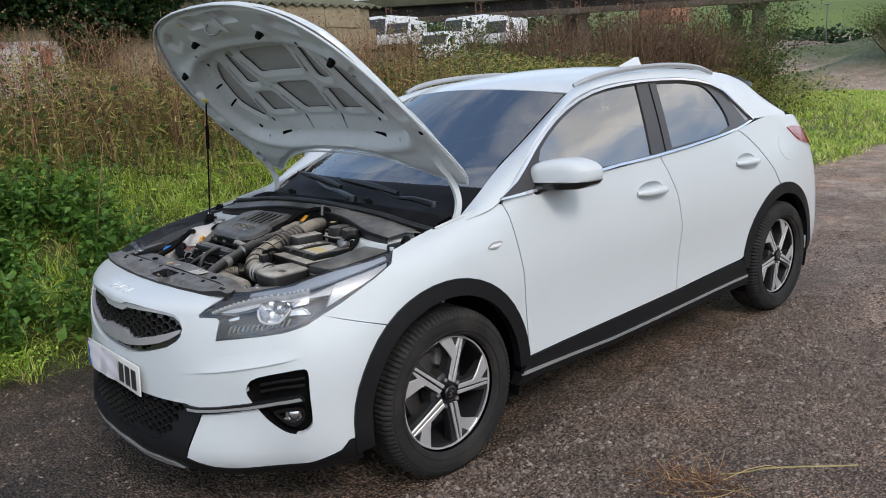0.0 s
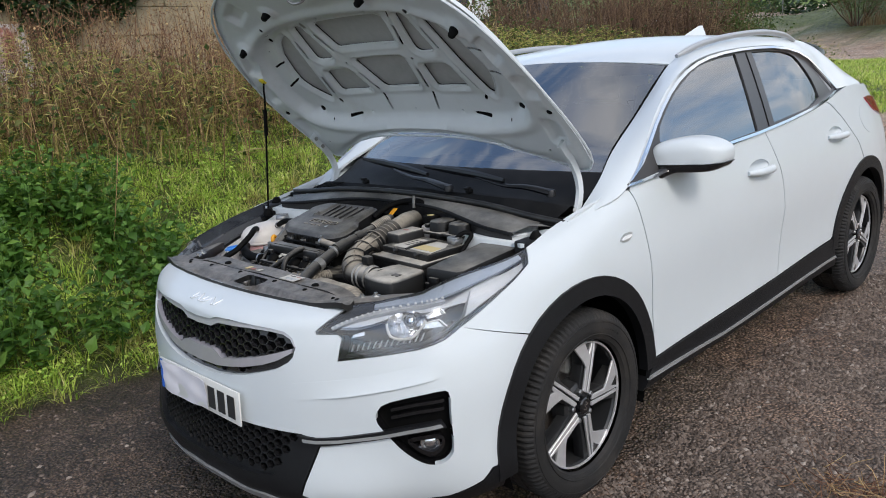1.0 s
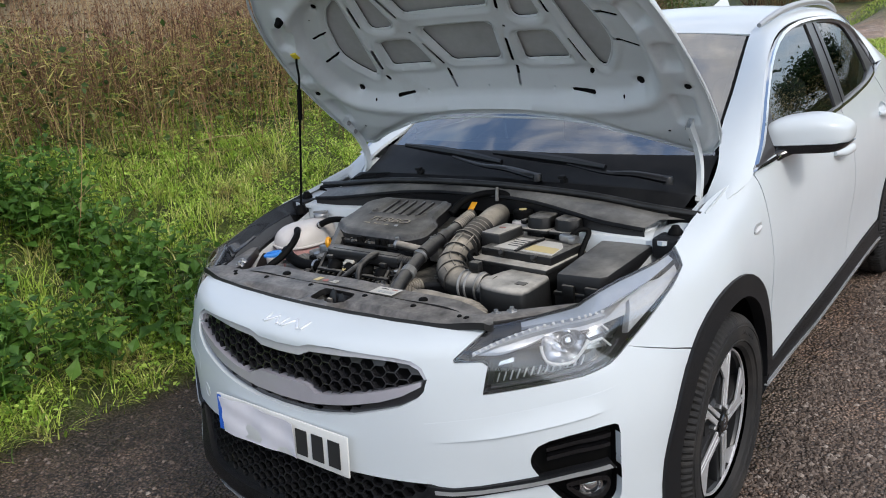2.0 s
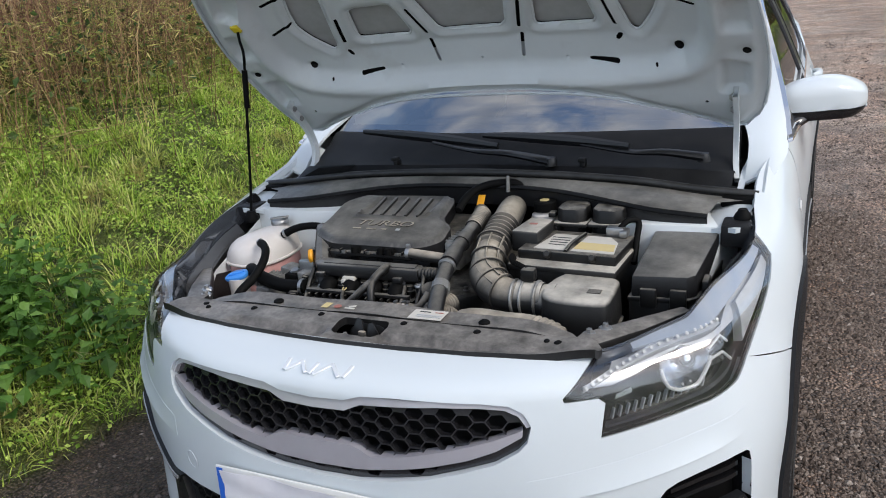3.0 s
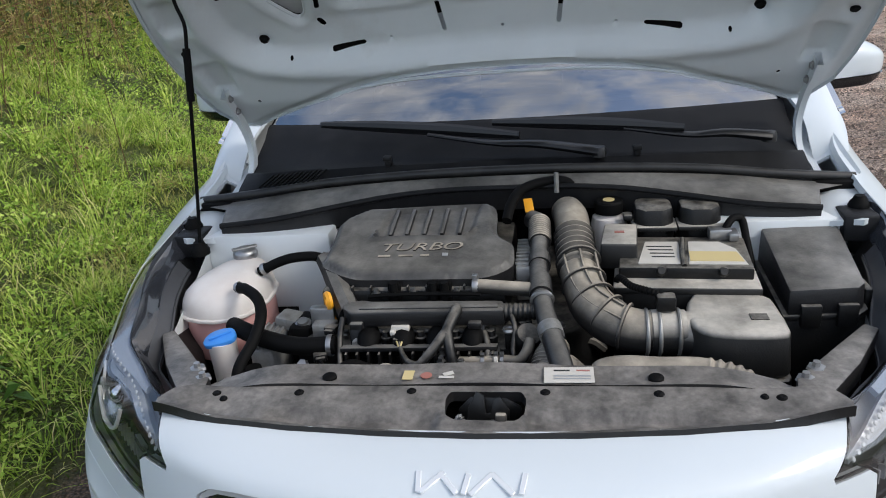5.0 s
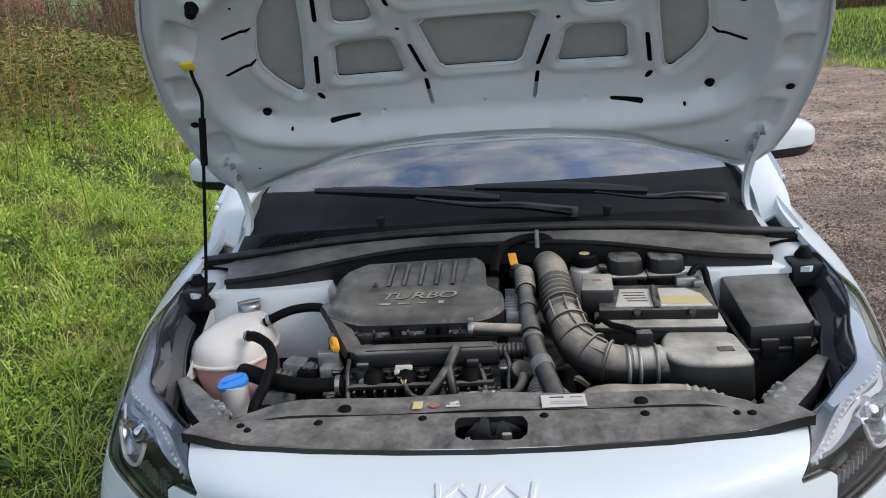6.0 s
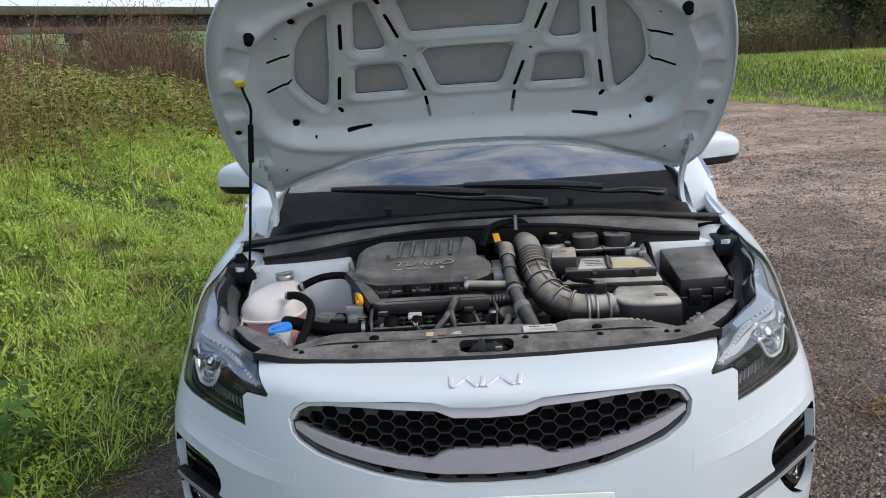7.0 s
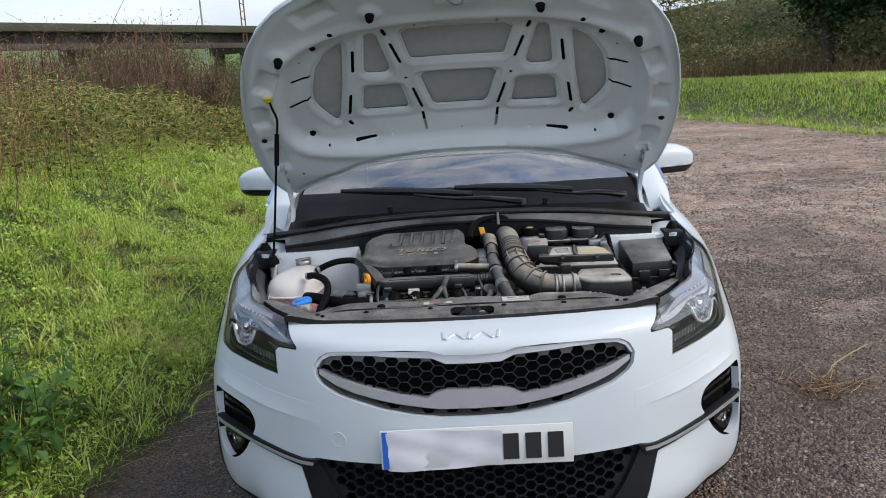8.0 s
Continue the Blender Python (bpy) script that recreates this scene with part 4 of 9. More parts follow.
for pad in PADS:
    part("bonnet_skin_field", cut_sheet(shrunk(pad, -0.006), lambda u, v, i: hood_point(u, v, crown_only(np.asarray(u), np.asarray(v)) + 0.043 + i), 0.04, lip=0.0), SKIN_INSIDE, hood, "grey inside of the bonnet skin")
for pad in PADS:
    o = shrunk(pad, -0.0035)
    part("bead", tube([tuple(inner_surface(np.array([u]), np.array([w]), -0.001)[0]) for u, w in o + o[:1]], 0.0030, seg=6, per=2, caps=False), INNER_PAINT, hood)
# added black sheet that paints the shade behind the slots and holes
part("bonnet_shade_sheet", cut_sheet(shrunk(HOOD_EDGE, 0.05), lambda u, v, i: hood_point(u, v, inner_height(np.asarray(u), np.asarray(v)) + 0.022 + i), 0.03, holes=[shrunk(pad, -0.010) for pad in PADS], lip=0.0), MATT_BLACK, hood)
part("bonnet_hem", tube([tuple(hood_point([u], [w], [float(edge_rise(w)) + 0.002])[0]) for u, w in HOOD_EDGE + HOOD_EDGE[:1]], 0.0045, seg=6, per=2, caps=False), PAINT, hood)


def turned_to_hood(u, w, n):
    """A pose on the bonnet's underside, its z pointing away from it."""
    p = hood_point([u], [w], [n])[0]
    m = Matrix.Identity(4)
    for i, axis in enumerate(((1, 0, 0), tuple(-HOOD_W), tuple(-HOOD_N))):
        for k in range(3):
            m[k][i] = axis[k]
    m.translation = Vector(p)
    return m


for u, w in ((0.594, 0.585), (-0.594, 0.585), (0.270, 0.730), (-0.270, 0.730)):
    n = float(inner_height(np.array([u]), np.array([w]))[0])
    part("bonnet_buffer", lathe([(0, 0.024), (0.009, 0.024), (0.012, 0.020), (0.013, 0.010), (0.016, 0.0), (0.016, -0.004)], 16, turned_to_hood(u, w, n)), MATT_BLACK, hood, "black rubber buffer")
for u, w in ((0.564, 0.161), (-0.564, 0.161), (0.735, 0.205), (-0.735, 0.205)):
    n = float(inner_height(np.array([u]), np.array([w]))[0])
    part("bonnet_plug", lathe([(0, 0.004), (0.008, 0.004), (0.011, 0.001), (0.011, -0.006)], 14, turned_to_hood(u, w, n)), MATT_BLACK, hood)
STRIKER_N = float(inner_height(np.array([0.0]), np.array([0.79]))[0])
part("bonnet_striker", tube([tuple(hood_point([u], [w], [STRIKER_N + n])[0]) for u, w, n in ((-0.026, 0.812, 0.0), (-0.024, 0.806, -0.030), (0.0, 0.790, -0.042), (0.024, 0.780, -0.030), (0.026, 0.772, 0.0))], 0.0045, seg=8), STEEL, hood, "steel striker loop")
part("striker_plate", moved(box(0, 0, -0.004, 0.13, 0.075, 0.008, 0.004), turned_to_hood(0.0, 0.792, STRIKER_N - 0.002)), INNER_PAINT, hood)
part("warning_label", moved(box(0, 0, 0, 0.036, 0.020, 0.001, 0.0), turned_to_hood(-0.213, 0.845, float(inner_height(np.array([-0.213]), np.array([0.845]))[0]) - 0.004)), LABEL_WHITE, hood, "small yellow and white label")
part("label_band", moved(box(0, 0.006, 0.001, 0.034, 0.006, 0.0008, 0.0), turned_to_hood(-0.213, 0.845, float(inner_height(np.array([-0.213]), np.array([0.845]))[0]) - 0.004)), YELLOW_CLIP, hood)


def hinge():
    path = [(0.705, 0.148, 1.178), (0.705, 0.185, 1.135), (0.702, 0.232, 1.070), (0.700, 0.252, 1.010), (0.702, 0.242, 0.960), (0.708, 0.215, 0.925)]
    rows = []
    p = spline(range(6), np.array(path), np.linspace(0, 5, 22))
    for i, c in enumerate(p):
        d = p[min(i + 1, 21)] - p[max(i - 1, 0)]
        d /= np.linalg.norm(d)
        side = np.cross(d, (1, 0, 0))
        w = 0.018 if i < 5 else 0.013
        rows.append([c + side * w + (0.004, 0, 0), c - side * w + (0.004, 0, 0), c - side * w - (0.010, 0, 0), c + side * w - (0.010, 0, 0)])
    bm = sheet(rows, close_v=True)
    bmesh.ops.recalc_face_normals(bm, faces=bm.faces)
    return bm


hinges = pair("bonnet_hinge", hinge, INNER_PAINT, label="white painted hinge arm")
for side, owner in zip((1, -1), hinges):
    for y, z in ((0.160, 1.162), (0.192, 1.124)):
        part("bolt", lathe([(0, 0.008), (0.006, 0.008), (0.0075, 0.004), (0.010, 0.003), (0.010, 0.0)], 6, pose(side * 0.694, y, z, 0, -90 * side, 0)), STEEL, owner)

stay = part("bonnet_stay", tube([(-0.700, -0.138, 0.885), (-0.690, -0.136, 0.95), (-0.662, -0.126, 1.18), (-0.644, -0.120, 1.33), (-0.640, -0.118, 1.375), (-0.655, -0.108, 1.41), (-0.664, -0.098, 1.432)], 0.0042, seg=8), MATT_BLACK, car, "thin black bonnet stay")
part("stay_grip", tube([(-0.656, -0.124, 1.215), (-0.645, -0.121, 1.325)], 0.0085, seg=10), MATT_BLACK, stay)
part("stay_clip", moved(box(0, 0, -0.012, 0.030, 0.030, 0.024, 0.006), turned_to_hood(-0.668, 0.418, 0.022)), YELLOW_CLIP, stay, "yellow plastic clip")
part("stay_foot", lathe([(0, 0.018), (0.012, 0.018), (0.018, 0.006), (0.022, 0.0), (0.022, -0.012)], 14, pose(-0.701, -0.139, 0.876)), MATT_BLACK, stay)

# ---- wheels ----
def tyre_mesh():
    seg = 300
    prof = [(0.224, -0.078), (0.231, -0.091), (0.250, -0.100), (0.275, -0.1035), (0.300, -0.099), (0.313, -0.090), (0.3215, -0.078), (0.3245, -0.062), (0.326, -0.040), (0.326, -0.034), (0.3185, -0.031), (0.3185, -0.025), (0.326, -0.022), (0.3262, 0.0)]
    prof = prof + [(r, -h) for r, h in prof[-2::-1]]
    rows = []
    for k, (r, h) in enumerate(prof):
        row = []
        for i in range(seg):
            a = 2 * np.pi * i / seg
            rr = r
            if 0.299 < r and abs(h) > 0.060 and i % 3 == 0:
                rr -= 0.0085 * min(1.0, (r - 0.290) / 0.02)
            if 0.32 < r and abs(h) < 0.045 and (i + (2 if h > 0 else 0)) % 5 == 0:
                rr -= 0.003
            row.append((rr * math.cos(a), rr * math.sin(a), h))
        rows.append(row)
    bm = sheet(rows, close_v=True)
    # raised rings on the side walls
    for h, r in ((0.1008, 0.290), (0.1000, 0.247)):
        joined(bm, lathe([(r - 0.003, h - 0.003), (r - 0.001, h + 0.0022), (r + 0.001, h + 0.0022), (r + 0.003, h - 0.003)], 80))
    return bm


RIM = 1.066


def rim_mesh():
    bm = lathe([(0.150, -0.09), (0.192, -0.085), (0.196, -0.02), (0.197, 0.052), (0.203, 0.062), (0.203, 0.068)], 64)
    joined(bm, lathe([(0.0, 0.058), (0.060, 0.058), (0.070, 0.050), (0.075, 0.0)], 40))
    for k in range(5):
        arm = [(0.040, -0.016), (0.12, -0.012), (0.198, -0.018), (0.198, 0.030), (0.176, 0.092), (0.146, 0.066), (0.12, 0.040), (0.040, 0.030)]
        p = prism(arm, 0.016, 0.060, 0.004)
        joined(bm, moved(p, pose(0, 0, 0, 0, 0, 72 * k)))
    return bm


def spoke_mesh():
    """The bright machined faces: a blade with a slanted wedge at its end, and a thin second blade."""
    blade = [(0.2 * a, 0.2 * b) for a, b in ((0.20, 0.055), (0.22, 0.130), (0.58, 0.165), (0.66, 0.285), (0.81, 0.590), (0.965, 0.34), (0.80, 0.158), (0.99, 0.135), (0.99, 0.105), (0.60, 0.080))]
    slim = [(0.2 * a, 0.2 * b) for a, b in ((0.20, -0.045), (0.20, 0.020), (0.60, 0.045), (0.99, 0.078), (0.99, 0.028), (0.60, -0.008))]
    bm = bmesh.new()
    for shape in (blade, slim):
        bm = joined(bm, prism(shape, 0.034, 0.0415, 0.0012, seg=1))
    for v in bm.verts:
        r = math.hypot(v.co.x, v.co.y)
        v.co.z += 0.036 - 0.012 * max(0.0, (r - 0.05) / 0.15)
    return bm


def wheel_meshes():
    made = {}
    spokes = bmesh.new()
    for k in range(5):
        spokes = joined(spokes, moved(spoke_mesh(), pose(0, 0, 0, 0, 0, 72 * k)))
    spokes = joined(spokes, lathe([(0.1985, 0.064), (0.199, 0.0695), (0.2035, 0.0705), (0.206, 0.066), (0.2075, 0.058)], 80))
    nut = lathe([(0, 0.076), (0.006, 0.076), (0.009, 0.072), (0.0095, 0.055)], 6)
    cap = lathe([(0, 0.084), (0.024, 0.083), (0.029, 0.079), (0.030, 0.060)], 28)
    mark = bmesh.new()
    for x, t in ((-0.011, 18), (-0.003, -22), (0.006, 24), (0.012, -14)):
        mark = joined(mark, moved(box(0, 0, 0.0832, 0.0035, 0.018, 0.0016, 0.0), pose(x, 0, 0, 0, 0, t)))
    disc = lathe([(0.0, -0.02), (0.14, -0.02), (0.14, -0.045), (0.0, -0.045)], 40)
    caliper = prism([(0.085, -0.05), (0.150, -0.075), (0.150, 0.075), (0.085, 0.05)], -0.06, 0.005, 0.008)
    for name, bm, mat in (("wheel", rim_mesh(), ALLOY_DARK), ("tyre", tyre_mesh(), RUBBER), ("spoke_face", spokes, ALLOY), ("wheel_nut", nut, STEEL), ("centre_cap", cap, GLOSS_BLACK), ("cap_emblem", mark, CHROME), ("brake_disc", disc, DISC), ("brake_caliper", caliper, CAST)):
        if name in ("wheel", "spoke_face"):
            moved(bm, Matrix.Diagonal((RIM, RIM, 1, 1)))
        o = part(name, bm, mat, sharp=24)
        made[name] = o.data
        bpy.data.objects.remove(o)
    return made


WHEEL_PARTS = wheel_meshes()
for side in (1, -1):
    for cy, turn in ((HUB_F, 62), (HUB_R, 43)):
        m = Matrix(((0, 0, side, side * 0.787), (side, 0, 0, cy), (0, 1, 0, 0.3255), (0, 0, 0, 1))) @ pose(0, 0, 0, 0, 0, turn)
        hub = new("wheel", WHEEL_PARTS["wheel"])
        hub.parent, hub.matrix_basis = car, m
        hub["label"] = "five-spoke alloy wheel with machined faces"
        for name, label in (("tyre", "dusty black tyre"), ("spoke_face", "bright machined spoke faces"), ("centre_cap", "black centre cap"), ("cap_emblem", ""), ("brake_disc", ""), ("brake_caliper", "")):
            o = new(name, WHEEL_PARTS[name])
            o.parent = hub
            if label:
                o["label"] = label

        for k in range(5):
            o = new("wheel_nut", WHEEL_PARTS["wheel_nut"])
            o.parent, o.matrix_basis = hub, pose(0.053 * math.cos(radians(40 + 72 * k)), 0.053 * math.sin(radians(40 + 72 * k)), 0)
        tyre_o = [c for c in hub.children if c.name.startswith("tyre")][0]
        for k, letter in enumerate("205/60R"):
            a = 72 - 3.6 * k - turn
            word(letter, 0.020, RUBBER, pose(0, 0, 0, 0, 0, a) @ pose(0.271, 0, 0.1026, 0, 0, -90), tyre_o, "raised_character", 0.0012)
# ---- the car: grilles, lamps, plate, mirrors, handles ----
GRILLE_XZ = [(0, 0.750), (0.078, 0.752), (0.117, 0.764), (0.272, 0.765), (0.36, 0.761), (0.405, 0.755), (0.432, 0.739), (0.446, 0.714), (0.440, 0.685), (0.425, 0.668), (0.381, 0.643), (0.254, 0.606), (0.095, 0.581), (0, 0.578)]
LOWER_XZ = [(0, 0.455), (0.458, 0.455), (0.436, 0.402), (0.404, 0.352), (0.366, 0.309), (0.30, 0.297), (0.2, 0.293), (0, 0.290)]


def across_skin(u, v, inset=0.0):
    """The skin on both sides of the middle: u below nought is the right side."""
    u = np.asarray(u, float)
    p = on_skin(np.abs(u), v, inset)
    p[:, 0] *= np.where(u < 0, -1.0, 1.0)
    return p


def full(region):
    half = fx(*[(max(x, 0.0015), z) for x, z in region])
    return half + [(-s, v) for s, v in half[-2:0:-1]]


def honeycomb(region, px, pz, w, h, x1, z0, z1, inset, margin):
    whole = region + [(-x, z) for x, z in region[-2:0:-1]]
    poly = shrunk(whole, margin)
    holes = []
    rows = int((z1 - z0) / pz) + 1
    for r in range(rows):
        z = z1 - r * pz
        for k in range(-int(x1 / px) - 1, int(x1 / px) + 2):
            x = (k + 0.5 * (r % 2)) * px
            shape = [(x - w, z), (x - w * 0.5, z + h), (x + w * 0.5, z + h), (x + w, z), (x + w * 0.5, z - h), (x - w * 0.5, z - h)]
            if inside(shape, poly).all():
                holes.append([(math.copysign(fx((max(abs(a), 0.0015), b))[0][0], a), fx((max(abs(a), 0.0015), b))[0][1]) for a, b in shape])
    return cut_sheet(full(region), lambda u, v, i: across_skin(u, v, i + inset), 0.04, holes=holes, lip=0.020, fine=0.05)


grille = part("grille_mesh", honeycomb(GRILLE_XZ, 0.0640, 0.0148, 0.0200, 0.0132, 0.46, 0.60, 0.752, 0.016, 0.002), GRILLE_GLOSS, car, "gloss black honeycomb grille", sharp=20)
part("grille_back", cut_sheet(full(GRILLE_XZ), lambda u, v, i: across_skin(u, v, i + 0.055), 0.06, lip=0.0), MATT_BLACK, grille)
lower = part("lower_grille_mesh", honeycomb(LOWER_XZ, 0.0560, 0.0140, 0.0169, 0.0116, 0.48, 0.30, 0.447, 0.012, 0.003), CLADDING, car, "black lower honeycomb grille", sharp=20)
part("lower_grille_back", cut_sheet(full(LOWER_XZ), lambda u, v, i: across_skin(u, v, i + 0.045), 0.06, lip=0.0), MATT_BLACK, lower)


def strip_half(top, low, inset, lip, step=0.03):
    o = [(0.0, level(0.0, top[0][1]) / 10)] + fx(*top[1:]) + fx(*low[:0:-1]) + [(0.0, level(0.0, low[0][1]) / 10)]
    return cut_sheet(o, lambda u, v, i: on_skin(u, v, i + inset), step, lip=lip)


part("grille_trim", both(strip_half([(0, 0.749), (0.078, 0.751), (0.117, 0.763), (0.272, 0.764), (0.36, 0.760), (0.405, 0.754), (0.431, 0.738), (0.445, 0.714)],
                                    [(0, 0.727), (0.075, 0.728), (0.112, 0.744), (0.272, 0.752), (0.35, 0.751), (0.398, 0.746), (0.423, 0.734), (0.438, 0.712)], 0.006, 0.02)), PIANO_GREY, car, "dark chrome grille trim, coloured pale as mirrored sky")
part("grille_bar", both(strip_half([(0, 0.656), (0.085, 0.656), (0.105, 0.650), (0.130, 0.636), (0.20, 0.646), (0.30, 0.668), (0.38, 0.690), (0.432, 0.708)],
                                   [(0, 0.604), (0.095, 0.605), (0.13, 0.609), (0.20, 0.620), (0.254, 0.630), (0.33, 0.649), (0.385, 0.669), (0.431, 0.695)], 0.004, 0.03)), BAR_CHROME, car, "chrome grille bar, coloured pale as mirrored sky and gravel")

# emblem: a zigzag of plain silver bars
for x, tilt, half in ((-0.076, 6, 0.018), (-0.056, -42, 0.024), (-0.034, 40, 0.022), (-0.008, -8, 0.018), (0.014, -40, 0.023), (0.043, 42, 0.024), (0.072, -8, 0.018)):
    q, up, side = (skin(*at_x(a, z))[0] * (1 if x > 0 else -1, 1, 1) for a, z in ((abs(x), 0.793), (abs(x), 0.803), (abs(x) + 0.01 * (1 if x > 0 else -1), 0.793)))
    ex, ey = Vector(side - q).normalized(), Vector(up - q).normalized()
    ez = ex.cross(ey).normalized()
    m = Matrix(((ex.x, ey.x, ez.x, q[0]), (ex.y, ey.y, ez.y, q[1]), (ex.z, ey.z, ez.z, q[2]), (0, 0, 0, 1))) @ pose(0, 0, 0, 0, 0, tilt)
    part("emblem_bar", moved(prism([(-0.0042, -half), (0.0042, -half), (0.0042, half), (-0.0042, half)], -0.001, 0.0032, 0.001, seg=1), m), EMBLEM, car, "thin plain silver bar")

# number plate with a paper over it
plate = part("number_plate", moved(box(0, 0, -0.004, 0.520, 0.110, 0.006, 0.0025), pose(-0.003, -0.918, 0.503, 86, 0, 0)), PLATE, car, "white number plate partly covered by paper")
part("plate_band", moved(box(0, 0, 0, 0.016, 0.104, 0.0012, 0.0), pose(-0.250, -0.9215, 0.503, 86, 0, 0)), EU_BLUE, plate)
for k in range(3):
    part("plate_bar", moved(box(0, 0, 0, 0.042, 0.072, 0.0012, 0.0), pose(0.090 + 0.060 * k, -0.9215, 0.501, 86, 0, 0)), INK, plate)
paper = cut_sheet([(-0.247, 0.050), (-0.12, 0.053), (0.02, 0.050), (0.066, 0.047), (0.064, 0.0), (0.067, -0.054), (-0.02, -0.057), (-0.10, -0.061), (-0.20, -0.064), (-0.246, -0.060), (-0.243, 0.0)],
                  lambda u, v, i: np.column_stack([np.asarray(u), np.full(len(u), -0.9235) + i + 0.002 * np.sin(np.asarray(u) * 40) + 0.0015 * np.sin(np.asarray(v) * 90 + np.asarray(u) * 25) - 0.004 * np.clip(np.asarray(u) - 0.03, 0, 1) / 0.04, 0.503 + np.asarray(v)]), 0.016, lip=0.0008)
part("plate_paper", paper, PAPER, plate, "creased white paper stuck on the plate")
hook = lathe([(0.020, 0), (0.0205, 0.0012), (0.0225, 0.0012), (0.023, 0)], 28, pose(-0.385, float(skin(*at_x(0.385, 0.515))[0, 1]) - 0.001, 0.515, 90, 0, -20))
part("tow_hook_cover", hook, PAINT, car)


# side vents with fog lamp and blade
def vent_back():
    return cut_sheet(shrunk(VENT, -0.004), lambda u, v, i: on_skin(u, v, i + 0.045), 0.03, lip=0.0)


vents = pair("bumper_vent", vent_back, MATT_BLACK, label="gloss black bumper vent")


def vent_wall():
    o = np.array(stepped(VENT, 0.02) + [VENT[0]])
    a = on_skin(o[:, 0], o[:, 1], 0.0)
    b = on_skin(o[:, 0], o[:, 1], 0.047)
    return sheet([a, b])


pair("vent_wall", vent_wall, GLOSS_BLACK, vents)


def vent_fin(dz, h=0.010):
    o = fx((0.690, 0.530 + dz), (0.75, 0.545 + dz), (0.808, 0.553 + dz), (0.808, 0.553 - h + dz), (0.75, 0.545 - h + dz), (0.690, 0.530 - h + dz))
    return cut_sheet(o, lambda u, v, i: on_skin(u, v, i + 0.022), 0.02, lip=0.02)


pair("vent_fin", lambda: vent_fin(0.0), GLOSS_BLACK, vents)
pair("vent_fin", lambda: vent_fin(-0.024), GLOSS_BLACK, vents)


def fog_lamp():
    p = skin(*at_x(0.772, 0.415), inset=0.034)[0]
    return lathe([(0, 0.012), (0.014, 0.010), (0.022, 0.003), (0.024, 0.007), (0.028, 0.008), (0.030, -0.004)], 24, pose(*p, 90, 0, 42))


pair("fog_lamp", fog_lamp, LAMP_CHROME, vents, "round fog lamp")


def fog_bezel():
    o = fx((0.715, 0.432), (0.745, 0.445), (0.795, 0.452), (0.806, 0.435), (0.800, 0.400), (0.774, 0.375), (0.748, 0.390))
    ring_o = rounded(o, 1)
    return cut_sheet(ring_o, lambda u, v, i: on_skin(u, v, i + 0.012), 0.02, holes=[shrunk(ring_o, 0.009)], lip=0.025)


pair("fog_bezel", fog_bezel, GLOSS_BLACK, vents)


def blade():
    o = fx((0.445, 0.450), (0.50, 0.444), (0.56, 0.450), (0.659, 0.468), (0.74, 0.486), (0.800, 0.498), (0.808, 0.478), (0.74, 0.464), (0.657, 0.446), (0.56, 0.428), (0.50, 0.420), (0.465, 0.420))
    return cut_sheet(o, proud(0.009), 0.02, lip=0.020)


def blade_top():
    o = fx((0.462, 0.440), (0.50, 0.438), (0.56, 0.443), (0.659, 0.459), (0.74, 0.478), (0.798, 0.490), (0.803, 0.481), (0.74, 0.468), (0.658, 0.450), (0.56, 0.434), (0.50, 0.429), (0.464, 0.431))
    return cut_sheet(o, proud(0.012), 0.02, lip=0.005)


blades = pair("bumper_blade", blade, CLADDING, label="black blade under the headlamp side of the bumper")
pair("blade_cap", blade_top, SILVER, blades, "dark chrome blade cap")

# headlamps
LAMP = LAMP_TOP + LAMP_OUTER + LAMP_LOWER + LAMP_INNER
lamps = pair("headlamp", lambda: cut_sheet(LAMP, lambda u, v, i: on_skin(u, v, i + 0.084), 0.03, lip=0.0), LAMP_GREY, label="clear headlamp with a light guide and projector")


def lamp_wall():
    o = np.array(stepped(LAMP, 0.03))
    return sheet([on_skin(o[:, 0], o[:, 1], 0.004) - (0, 0, 0.007), on_skin(o[:, 0], o[:, 1], 0.086) - (0, 0, 0.007)], close_v=True)


pair("lamp_wall", lamp_wall, LAMP_GREY, lamps)
for cover in pair("lamp_cover", lambda: cut_sheet(shrunk(LAMP, 0.002), lambda u, v, i: on_skin(u, v, i + 0.001), 0.03, lip=0.0), LENS, lamps, "clear lamp cover"):
    cover.visible_shadow = False


def lamp_rim():
    o = np.array(stepped(LAMP, 0.025))
    q = np.array(stepped(shrunk(LAMP, 0.010), 0.025))
    ring_o = [tuple(p) for p in np.array(LAMP)]
    return cut_sheet(shrunk(ring_o, 0.001), lambda u, v, i: on_skin(u, v, i + 0.004), 0.03, holes=[shrunk(ring_o, 0.008)], lip=0.004, fine=0.02)


pair("lamp_rim", lamp_rim, GLOSS_BLACK, lamps)


LED_LINE = [(0.575, 0.556), (0.620, 0.602), (0.670, 0.634), (0.730, 0.648), (0.800, 0.652), (0.880, 0.650), (0.965, 0.636)]


def guide():
    pts = [tuple(p) for p in spline(range(7), np.array(LED_LINE), np.linspace(0, 6, 24))]
    o = [(s, v + 0.014) for s, v in pts] + [(s, v - 0.014) for s, v in pts[::-1]]
    return cut_sheet(o, lambda u, v, i: on_skin(u, v, i + 0.016), 0.02, lip=0.02)


pair("light_guide", guide, LAMP_PANEL, lamps, "grey light guide")


def led(s, v):
    p = on_skin([s], [v], 0.010)[0]
    return moved(lathe([(0, 0.003), (0.0034, 0.002), (0.0044, 0.0)], 8), pose(*p, 60, 0, 40))


